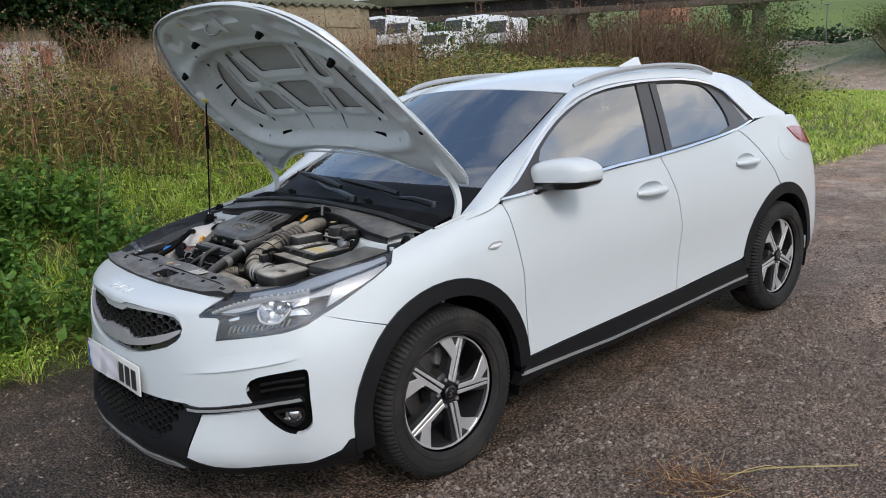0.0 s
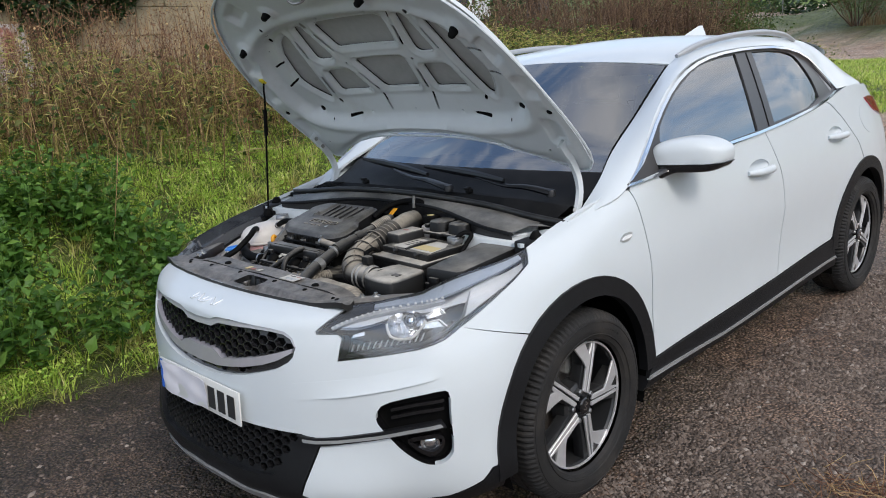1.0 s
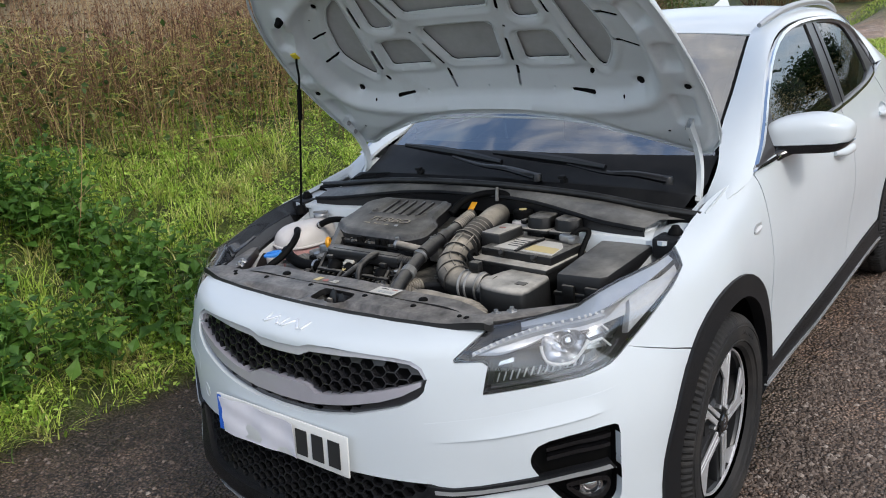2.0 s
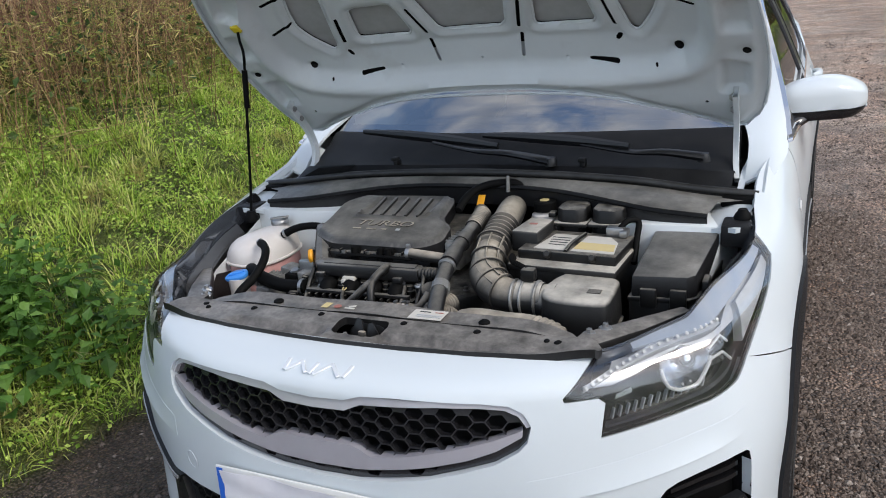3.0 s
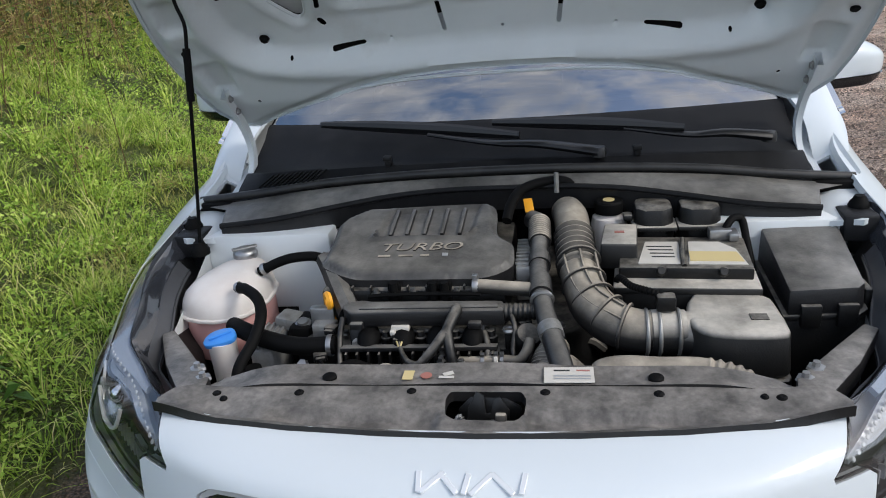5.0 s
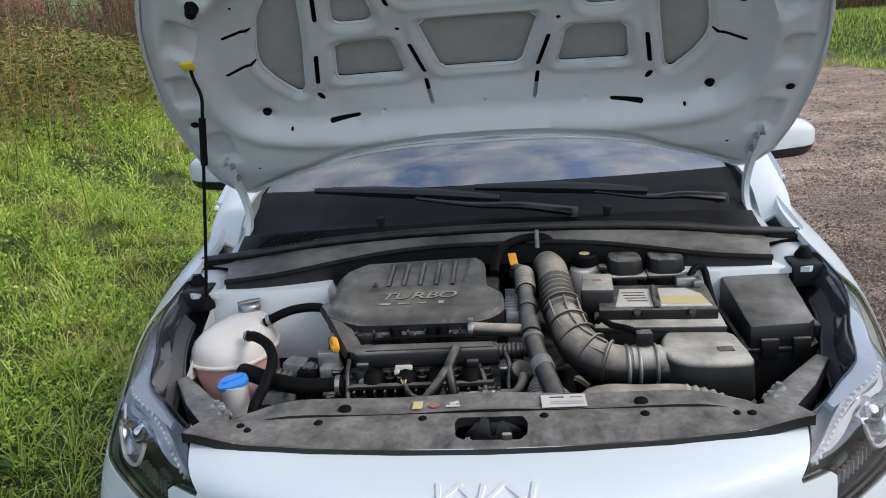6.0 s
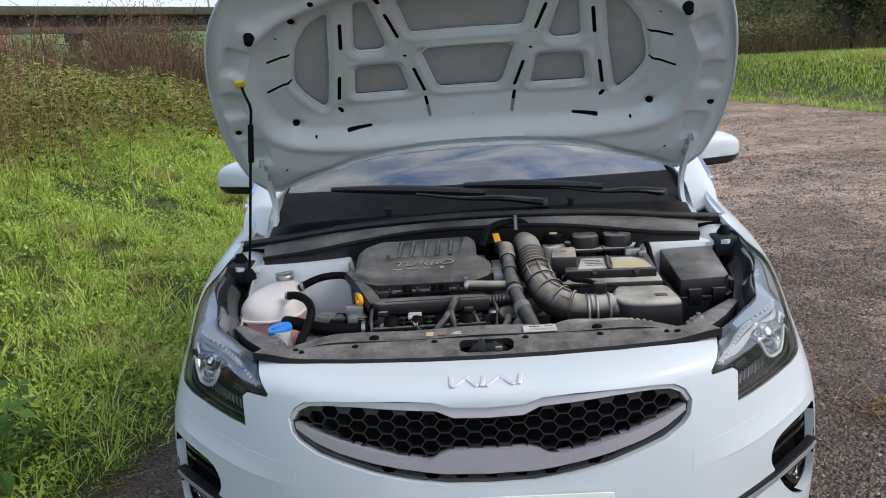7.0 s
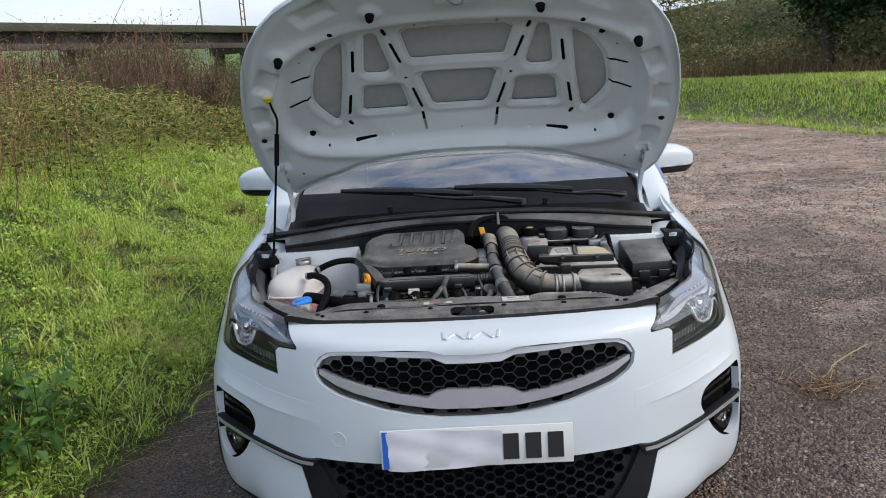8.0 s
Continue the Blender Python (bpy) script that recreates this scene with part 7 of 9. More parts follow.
# turbo pipe and intake
turbo = part("turbo_pipe", tube([(0.062, -0.085, 0.905), (0.080, -0.115, 0.905), (0.082, -0.20, 0.888), (0.084, -0.33, 0.864), (0.098, -0.43, 0.838), (0.122, -0.53, 0.806), (0.140, -0.60, 0.77)], [0.020, 0.021, 0.019, 0.019, 0.019, 0.020, 0.020], seg=18, per=8), COVER_PLASTIC, car, "dusty turbo pipe with clamps")
part("pipe_sleeve", tube([(0.0805, -0.112, 0.906), (0.0825, -0.19, 0.890)], 0.0235, seg=18, ribs=(0.05, 0.95, 9, 0.0012)), DUSTY_RUBBER, turbo)
for p, q in (((0.083, -0.245, 0.880), (0.0835, -0.275, 0.874)), ((0.0845, -0.322, 0.866), (0.088, -0.372, 0.856)), ((0.103, -0.452, 0.831), (0.109, -0.476, 0.824))):
    part("pipe_collar", tube([p, q], 0.0225, seg=18), COVER_PLASTIC if q[1] > -0.4 else CAST, turbo)
INTAKE = [(0.140, -0.030, 0.900), (0.148, -0.075, 0.900), (0.152, -0.140, 0.886), (0.157, -0.215, 0.868), (0.166, -0.300, 0.846), (0.190, -0.372, 0.822), (0.238, -0.410, 0.806), (0.300, -0.418, 0.800), (0.335, -0.416, 0.799)]
intake = part("intake_pipe", tube(INTAKE, [0.036, 0.038, 0.038, 0.038, 0.040, 0.042, 0.041, 0.039, 0.039], seg=26, per=8, ribs=(0.22, 0.47, 7, 0.0055)), DUSTY_RUBBER, car, "dusty ribbed rubber intake pipe", sharp=50)


def hoop(c, d, r, w=0.0035):
    q = Vector(d).normalized().to_track_quat("Z", "Y").to_matrix().to_4x4()
    return lathe([(r - 0.004, -w), (r, -w * 0.6), (r + 0.001, 0), (r, w * 0.6), (r - 0.004, w)], 30, Matrix.Translation(c) @ q)


part("pipe_clamp", hoop((0.090, -0.385, 0.853), (0.1, -0.9, -0.25), 0.0225, 0.005), STEEL, turbo)
for c, d in (((0.160, -0.245, 0.867), (0.1, -0.9, -0.3)), ((0.169, -0.305, 0.848), (0.25, -0.9, -0.35)), ((0.184, -0.350, 0.833), (0.45, -0.85, -0.35)), ((0.208, -0.386, 0.819), (0.7, -0.6, -0.3)), ((0.240, -0.411, 0.808), (0.9, -0.35, -0.15))):
    part("pipe_rib", hoop(c, d, 0.0455), DUSTY_RUBBER, intake)
for lift, out in ((0.043, 0.0), (0.030, 0.031), (0.030, -0.031)):
    part("pipe_rib", tube([(0.162 - out, -0.250, 0.862 + lift), (0.172 - out * 0.95, -0.318, 0.842 + lift), (0.193 - out * 0.7, -0.372 - out * 0.5, 0.824 + lift), (0.238 - out * 0.2, -0.409 - out * 0.9, 0.808 + lift)], 0.0028, seg=6), DUSTY_RUBBER, intake)
part("air_sensor_body", tube([(0.285, -0.418, 0.801), (0.345, -0.416, 0.799)], 0.041, seg=26), ENGINE_PLASTIC, intake)
for x in (0.278, 0.300, 0.334):
    part("pipe_clamp", hoop((x, -0.418, 0.801), (1, 0, 0), 0.0435, 0.004), CAST, intake)
sensor = part("air_sensor", box(0.312, -0.412, 0.843, 0.034, 0.026, 0.030, 0.005), ENGINE_DARK, intake)
part("wire", tube([(0.312, -0.408, 0.865), (0.285, -0.395, 0.872), (0.255, -0.362, 0.868), (0.238, -0.320, 0.866), (0.232, -0.290, 0.845)], 0.0065, seg=10, ribs=(0.05, 0.95, 20, 0.0008)), MATT_BLACK, car, "thin corrugated sensor wire")
part("breather_hose", tube([(0.010, -0.120, 0.915), (0.018, -0.080, 0.938), (0.040, -0.030, 0.955), (0.085, 0.000, 0.962), (0.140, 0.010, 0.958), (0.165, 0.012, 0.93)], 0.0115, seg=12), MATT_BLACK, car, "black breather hose")
part("breather_stub", tube([(0.118, -0.010, 0.94), (0.118, -0.005, 0.985)], [0.006, 0.005], seg=8), CAST, car)
part("orange_tag", moved(box(0, 0, 0, 0.020, 0.040, 0.003, 0.001), pose(0.056, -0.062, 0.928, 30, 0, 10)), YELLOW, car, "small orange tag")
part("heat_shield", prism([(0.035, -0.28), (0.075, -0.28), (0.075, -0.13), (0.035, -0.13)], 0.80, 0.875, 0.005), CAST, car, "bright ribbed metal shield")
for k in range(8):
    part("shield_rib", box(0.055, -0.265 + 0.018 * k, 0.874, 0.042, 0.006, 0.005, 0.001), CAST, car)
part("air_duct", tube([(0.178, -0.541, 0.790), (0.190, -0.541, 0.792), (0.30, -0.538, 0.794), (0.36, -0.540, 0.793), (0.42, -0.562, 0.786), (0.455, -0.60, 0.765)], [0.018, 0.026, 0.027, 0.027, 0.026, 0.024], seg=20, per=8, ribs=(0.62, 0.90, 6, 0.0028), flat=0.7), DUSTY_RUBBER, car, "dusty flat air duct")
part("lower_hose", tube([(0.055, -0.56, 0.755), (0.095, -0.535, 0.775), (0.125, -0.50, 0.775), (0.15, -0.47, 0.74)], [0.026, 0.028, 0.026, 0.024], seg=18, ribs=(0.4, 0.7, 7, 0.0015)), DUSTY_RUBBER, car, "dusty lower hose")

# air filter box
AIRBOX = [(0.378, -0.300), (0.512, -0.305), (0.520, -0.470), (0.508, -0.500), (0.380, -0.496), (0.345, -0.455), (0.345, -0.375)]
airbox = part("air_filter_box", prism(rounded(AIRBOX, 1), 0.748, 0.834, 0.010, top=0.95, seg=3), ENGINE_PLASTIC, car, "dusty black air filter box")
part("filter_base", prism(rounded(shrunk(AIRBOX, -0.004), 1), 0.58, 0.745, 0.008), ENGINE_DARK, airbox)
part("filter_mark", moved(box(0, 0, 0, 0.030, 0.022, 0.0016, 0.0), pose(0.470, -0.428, 0.834)), ENGINE_DARK, airbox)
part("filter_neck", tube([(0.335, -0.416, 0.796), (0.372, -0.414, 0.792)], [0.042, 0.050], seg=24, flat=0.9), ENGINE_PLASTIC, airbox)

# battery
BATTERY = [(0.226, -0.322), (0.494, -0.340), (0.506, -0.135), (0.245, -0.112)]
battery = part("battery", prism(BATTERY, 0.66, 0.838, 0.006), ENGINE_DARK, car, "black battery with white and yellow labels")
part("battery_lip", prism(shrunk(BATTERY, -0.003), 0.832, 0.848, 0.004), ENGINE_PLASTIC, battery)
part("battery_lid", prism([(0.238, -0.282), (0.488, -0.302), (0.500, -0.140), (0.252, -0.118)], 0.845, 0.871, 0.004), ENGINE_DARK, battery)
part("battery_label", prism([(0.276, -0.268), (0.356, -0.274), (0.366, -0.160), (0.300, -0.155)], 0.870, 0.8724, 0.0), LABEL_WHITE, battery, "white printed battery label")
yellow = part("battery_label", prism([(0.372, -0.275), (0.480, -0.284), (0.472, -0.205), (0.446, -0.165), (0.386, -0.160)], 0.870, 0.8724, 0.0), LABEL_WHITE, battery, "white battery label with a yellow band")
part("label_band", prism([(0.376, -0.262), (0.476, -0.270), (0.470, -0.222), (0.380, -0.214)], 0.8720, 0.8735, 0.0), LABEL_YELLOW, battery)
for k in range(4):
    part("print_bar", prism([(0.300 + 0.002 * k, -0.180 - 0.018 * k), (0.350, -0.184 - 0.018 * k), (0.350, -0.188 - 0.018 * k), (0.299 + 0.002 * k, -0.184 - 0.018 * k)], 0.8720, 0.8732, 0.0), INK, battery)
part("battery_rib", tube([(0.362, -0.285, 0.872), (0.364, -0.24, 0.876), (0.372, -0.18, 0.876), (0.376, -0.150, 0.874)], 0.005, seg=8), ENGINE_DARK, battery)
for x, y in ((0.318, -0.292), (0.432, -0.302)):
    part("battery_plug", lathe([(0, 0.006), (0.007, 0.006), (0.010, 0.0), (0.010, -0.01)], 14, pose(x, y, 0.866, 60, 0, 0)), ENGINE_DARK, battery)
terminal = part("terminal_cover", prism([(0.203, -0.232), (0.278, -0.240), (0.288, -0.120), (0.218, -0.112)], 0.845, 0.902, 0.006, top=0.96), ENGINE_PLASTIC, car, "dusty black terminal cover")
part("cover_mark", moved(box(0, 0, 0, 0.020, 0.010, 0.0012, 0.0), pose(0.246, -0.172, 0.9022)), LABEL_RED, terminal)
part("battery_clamp", joined(box(0.452, -0.140, 0.868, 0.046, 0.030, 0.026, 0.005), box(0.476, -0.150, 0.872, 0.020, 0.040, 0.018, 0.004)), STEEL, battery)
part("wire", tube([(0.462, -0.140, 0.888), (0.480, -0.120, 0.905), (0.500, -0.105, 0.900), (0.505, -0.14, 0.87), (0.508, -0.20, 0.82)], 0.008, seg=10), MATT_BLACK, car, "black battery cable")
for a, b in ((0.280, 0.368), (0.374, 0.466)):
    relay = part("relay_box", prism(rounded([(a, -0.115), (b, -0.118), (b + 0.002, -0.030), (b - 0.014, -0.016), (a + 0.012, -0.014), (a, -0.03)], 1), 0.855, 0.925, 0.008, top=0.88), ENGINE_DARK, car, "black relay box")
    part("relay_ledge", prism([(a - 0.002, -0.119), (b + 0.002, -0.122), (b + 0.004, -0.060), (a - 0.002, -0.058)], 0.880, 0.890, 0.003), ENGINE_PLASTIC, relay)
part("relay_tab", box(0.270, -0.080, 0.895, 0.020, 0.030, 0.014, 0.004), ENGINE_DARK, car)

# fuse box
FUSE = [(0.540, -0.100), (0.698, -0.090), (0.676, -0.335), (0.660, -0.352), (0.535, -0.362)]
fuse = part("fuse_box", prism(FUSE, 0.800, 0.862, 0.006, top=0.975, tilt=(0, 0.10)), COVER_PLASTIC, car, "dusty black fuse box")
part("fuse_base", prism(shrunk(FUSE, -0.006), 0.60, 0.797, 0.006), ENGINE_DARK, fuse)
part("fuse_flange", prism(shrunk(FUSE, -0.008), 0.790, 0.802, 0.003), ENGINE_DARK, fuse)
for x, y in ((0.575, -0.366), (0.640, -0.362)):
    part("fuse_clip", box(x, y, 0.780, 0.036, 0.012, 0.045, 0.003), ENGINE_DARK, fuse)
part("fuse_clip", box(0.690, -0.290, 0.785, 0.014, 0.050, 0.045, 0.003), ENGINE_DARK, fuse)
part("rear_clip", box(0.590, -0.085, 0.845, 0.030, 0.014, 0.03, 0.003), ENGINE_DARK, fuse)

# brake fluid
brake = part("brake_fluid_bottle", lathe([(0.040, 0.80), (0.040, 0.872), (0.036, 0.888), (0.026, 0.893), (0.026, 0.905)], 24, pose(0.232, -0.033, 0)), TANK, car, "cloudy white brake fluid bottle")
part("brake_cap", lathe([(0.031, 0.898), (0.0315, 0.922), (0.028, 0.926), (0, 0.926)], 24, pose(0.232, -0.033, 0)), MATT_BLACK, brake, "black cap with a yellow disc")
part("cap_disc", lathe([(0, 0.0272), (0.013, 0.0272), (0.013, 0.0255)], 18, pose(0.232, -0.033, 0.900)), LABEL_YELLOW, brake)

# small clutter low in the bay
rng = random.Random(5)
for k in range(26):
    x, y = rng.uniform(-0.42, 0.16), rng.uniform(-0.55, -0.30)
    z = rng.uniform(0.66, 0.76)
    ang = rng.uniform(-0.6, 0.6)
    l = rng.uniform(0.05, 0.12)
    part("small_hose", tube([(x, y, z), (x + l * 0.5 * math.cos(ang), y + l * 0.5 * math.sin(ang), z + 0.012), (x + l * math.cos(ang), y + l * math.sin(ang), z - 0.01)], rng.uniform(0.005, 0.012), seg=8, per=4), rng.choice([ENGINE_DARK, MATT_BLACK, DUSTY_RUBBER, ENGINE_PLASTIC]), car)
for k in range(16):
    part("bolt", lathe([(0, 0.008), (0.006, 0.008), (0.006, 0.002), (0.009, 0.001), (0.009, 0)], 6, pose(rng.uniform(-0.40, 0.15), rng.uniform(-0.53, -0.33), rng.uniform(0.765, 0.785))), STEEL, engine)
for x, y, z, turn in ((-0.335, -0.455, 0.765, 20), (-0.245, -0.470, 0.742, -15), (-0.130, -0.475, 0.740, 10), (-0.045, -0.480, 0.742, -25), (0.055, -0.395, 0.800, 30), (-0.325, -0.395, 0.792, -10)):
    body = part("connector", moved(joined(box(0, 0, 0, 0.026, 0.020, 0.016, 0.003), box(0, -0.012, 0.003, 0.018, 0.010, 0.010, 0.002)), pose(x, y, z, 0, 0, turn)), ENGINE_DARK, car, "small black wiring connector")
    part("wire", tube([(x, y - 0.012, z + 0.008), (x + 0.012, y - 0.026, z + 0.006), (x + 0.020, y - 0.045, z - 0.020)], 0.0035, seg=7, per=4), MATT_BLACK, body)

# ---- the ground: one sheet, gravel with a grassy bank along it ----
def smooth(x, a, b):
    t = np.clip((np.asarray(x, float) - a) / (b - a), 0, 1)
    return t * t * (3 - 2 * t)


def verge(y):
    """x of the gravel's edge at the bank beside the car."""
    y = np.asarray(y, float)
    return -1.52 + 0.10 * np.sin(y * 0.9 + 0.6) + 0.05 * np.sin(y * 2.7) - 0.10 * smooth(-y, 0.2, 2.5) - 9.0 * smooth(y, 22, 31) - 40 * smooth(y, 28, 80)


def far_verge(y):
    """x of the gravel's edge on its other side."""
    y = np.asarray(y, float)
    return 9.4 - 1.7 * smooth(y, 4, 13) - 2.0 * smooth(y, 12, 24) - 34 * smooth(y, 20, 62)


def ground_height(x, y):
    x, y = np.asarray(x, float), np.asarray(y, float)
    left = verge(y) - x
    rise = 0.98 - 0.50 * smooth(y, 5.5, 13) - 0.36 * smooth(y, 12, 24)
    bank = rise * smooth(left, -0.05, 3.0) + 0.03 * smooth(left, 0.0, 0.15)
    far = x - far_verge(y)
    berm = 0.95 * smooth(far, 0.1, 2.3) + 3.2 * smooth(far, 5.5, 13)
    ruts = 0.012 * np.sin(x * 2.1 + 0.7 * np.sin(y * 0.5)) + 0.008 * np.sin(y * 1.7 + x)
    tussocks = 0.035 * (np.sin(x * 9.1 + 2.0 * np.sin(y * 3.3)) * np.sin(y * 8.3 + 1.7 * np.sin(x * 4.1)) + 0.6 * np.sin(x * 3.7 + y * 2.9)) * smooth(left, 0.1, 0.5) * (1 - smooth(left, 7, 12))
    # far ground raised so the parked vans fit the camera's view
    view_rise = (1.9 * smooth(-x, 17, 31) + 1.7 * smooth(-x, 31, 50)) * smooth(y, 4, 18)
    return bank + berm + tussocks + view_rise + ruts * smooth(np.abs(x), 1.0, 1.8) * (1 - smooth(np.abs(y), 30, 60)) + 0.5 * smooth(np.hypot(x, y), 60, 200)


def spread(near, far, fine, grow):
    vals, step = [0.0], fine
    while vals[-1] < far:
        if vals[-1] > near:
            step *= grow
        vals.append(vals[-1] + step)
    return vals


def axis(low, high, middle, fine):
    up = [middle + v for v in spread(high - middle, 2500, fine, 1.16)]
    down = [middle - v for v in spread(middle - low, 2500, fine, 1.16)]
    return np.array(down[:0:-1] + up)


gx, gy = axis(-6, 4, -0.5, 0.10), axis(-3.5, 8, 1.0, 0.10)
GX, GY = np.meshgrid(gx, gy)
GZ = ground_height(GX, GY)
n, m = GX.shape
idx = np.arange(n * m).reshape(n, m)
quads = np.stack([idx[:-1, :-1], idx[:-1, 1:], idx[1:, 1:], idx[1:, :-1]], -1).reshape(-1, 4)


def ground_material():
    mat = bpy.data.materials.new("gravel_and_soil")
    mat.use_nodes = True
    nt = mat.node_tree
    sh = nt.nodes["Principled BSDF"]
    sh.inputs["Roughness"].default_value = 0.85
    pos = nt.nodes.new("ShaderNodeNewGeometry").outputs["Position"]

    def tex(kind, scale, **more):
        t = nt.nodes.new("ShaderNodeTex" + kind)
        t.inputs["Scale"].default_value = scale
        for k, v in more.items():
            t.inputs[k.capitalize()].default_value = v
        nt.links.new(pos, t.inputs["Vector"])
        return t

    def ramp(fac, *stops):
        r = nt.nodes.new("ShaderNodeValToRGB")
        r.color_ramp.elements[0].position, r.color_ramp.elements[0].color = stops[0][0], (*stops[0][1], 1)
        r.color_ramp.elements[1].position, r.color_ramp.elements[1].color = stops[-1][0], (*stops[-1][1], 1)
        for p, c in stops[1:-1]:
            e = r.color_ramp.elements.new(p)
            e.color = (*c, 1)
        nt.links.new(fac, r.inputs["Fac"])
        return r.outputs["Color"]

    def mix(kind, fac, a, b):
        mx = nt.nodes.new("ShaderNodeMixRGB")
        mx.blend_type = kind
        for slot, val in (("Fac", fac), ("Color1", a), ("Color2", b)):
            if isinstance(val, float):
                mx.inputs[slot].default_value = val
            else:
                nt.links.new(val, mx.inputs[slot])
        return mx.outputs["Color"]

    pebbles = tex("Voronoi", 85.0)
    small = tex("Voronoi", 210.0)
    patches = ramp(tex("Noise", 0.9, detail=7.0, roughness=0.6).outputs["Fac"], (0.30, (0.110, 0.082, 0.065)), (0.5, (0.185, 0.144, 0.117)), (0.72, (0.265, 0.216, 0.183)))
    stones = mix("MULTIPLY", 1.0, patches, ramp(pebbles.outputs["Color"], (0.0, (0.45, 0.43, 0.42)), (0.6, (0.95, 0.93, 0.90)), (1.0, (1.45, 1.40, 1.33))))
    stones = mix("MULTIPLY", 0.8, stones, ramp(small.outputs["Color"], (0.0, (0.55, 0.54, 0.53)), (1.0, (1.45, 1.42, 1.38))))
    # gaps between pebbles coloured dark, painting in the shade there
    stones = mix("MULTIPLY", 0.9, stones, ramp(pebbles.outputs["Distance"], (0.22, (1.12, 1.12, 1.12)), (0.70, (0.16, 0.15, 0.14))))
    clumps = ramp(tex("Noise", 4.5, detail=8.0, roughness=0.7).outputs["Fac"], (0.30, (0.42, 0.38, 0.35)), (0.5, (0.95, 0.92, 0.88)), (0.68, (1.45, 1.42, 1.40)))
    stones = mix("MULTIPLY", 0.9, stones, clumps)
    reddish = ramp(tex("Noise", 1.7, detail=5.0).outputs["Fac"], (0.42, (1.0, 1.0, 1.0)), (0.62, (1.10, 0.97, 0.89)))
    stones = mix("MULTIPLY", 1.0, stones, reddish)
    # gradient across the track, used below to paint the glare
    dry = nt.nodes.new("ShaderNodeVectorMath")
    dry.operation = "DOT_PRODUCT"
    dry.inputs[1].default_value = (0.72, 0.70, 0.0)
    nt.links.new(pos, dry.inputs[0])
    ragged = nt.nodes.new("ShaderNodeMath")
    ragged.operation = "MULTIPLY_ADD"
    ragged.inputs[1].default_value = 3.0
    nt.links.new(tex("Noise", 0.7, detail=6.0, roughness=0.6).outputs["Fac"], ragged.inputs[0])
    nt.links.new(dry.outputs["Value"], ragged.inputs[2])
    away = nt.nodes.new("ShaderNodeMapRange")
    away.inputs["From Min"].default_value, away.inputs["From Max"].default_value = 1.0, 7.3
    nt.links.new(ragged.outputs["Value"], away.inputs["Value"])
    # damp dark gravel by the bank; up-track paleness painted in for low-angle glare
    stones = mix("MULTIPLY", 1.0, stones, ramp(away.outputs["Result"], (0.0, (0.74, 0.73, 0.73)), (0.35, (1.55, 1.57, 1.61)), (1.0, (3.9, 4.05, 4.2))))
    soil = ramp(tex("Noise", 6.0, detail=8.0).outputs["Fac"], (0.3, (0.035, 0.040, 0.012)), (0.55, (0.09, 0.115, 0.022)), (0.75, (0.17, 0.20, 0.04)))
    mask = nt.nodes.new("ShaderNodeVertexColor")
    mask.layer_name = "verge"
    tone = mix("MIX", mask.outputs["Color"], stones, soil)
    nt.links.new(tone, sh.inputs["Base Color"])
    rough_n = nt.nodes.new("ShaderNodeMapRange")
    nt.links.new(tex("Noise", 0.6, detail=4.0).outputs["Fac"], rough_n.inputs["Value"])
    rough_n.inputs["From Min"].default_value, rough_n.inputs["From Max"].default_value = 0.3, 0.7
    rough_n.inputs["To Min"].default_value, rough_n.inputs["To Max"].default_value = 0.45, 0.75
    nt.links.new(rough_n.outputs["Result"], sh.inputs["Roughness"])
    bump = nt.nodes.new("ShaderNodeBump")
    bump.inputs["Distance"].default_value = 0.016
    bump.inputs["Strength"].default_value = 1.0
    bump.invert = True
    nt.links.new(pebbles.outputs["Distance"], bump.inputs["Height"])
    bump2 = nt.nodes.new("ShaderNodeBump")
    bump2.inputs["Distance"].default_value = 0.02
    nt.links.new(tex("Noise", 14.0, detail=8.0).outputs["Fac"], bump2.inputs["Height"])
    nt.links.new(bump.outputs["Normal"], bump2.inputs["Normal"])
    nt.links.new(bump2.outputs["Normal"], sh.inputs["Normal"])
    return mat


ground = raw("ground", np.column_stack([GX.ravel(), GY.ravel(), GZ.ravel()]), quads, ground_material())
# where soil and grass take over from gravel
edge = np.maximum(smooth(verge(GY) - GX, -0.02, 0.12), smooth(GX - far_verge(GY), -0.1, 0.3)).ravel()
layer = ground.data.color_attributes.new("verge", "FLOAT_COLOR", "POINT")
layer.data.foreach_set("color", np.repeat(edge, 4).astype(np.float32))
tagged(ground, "brown gravel track with a grassy bank beside it", "ground", kind="structure")

# ---- gravel, grass, weeds ----
rs = np.random.RandomState(11)


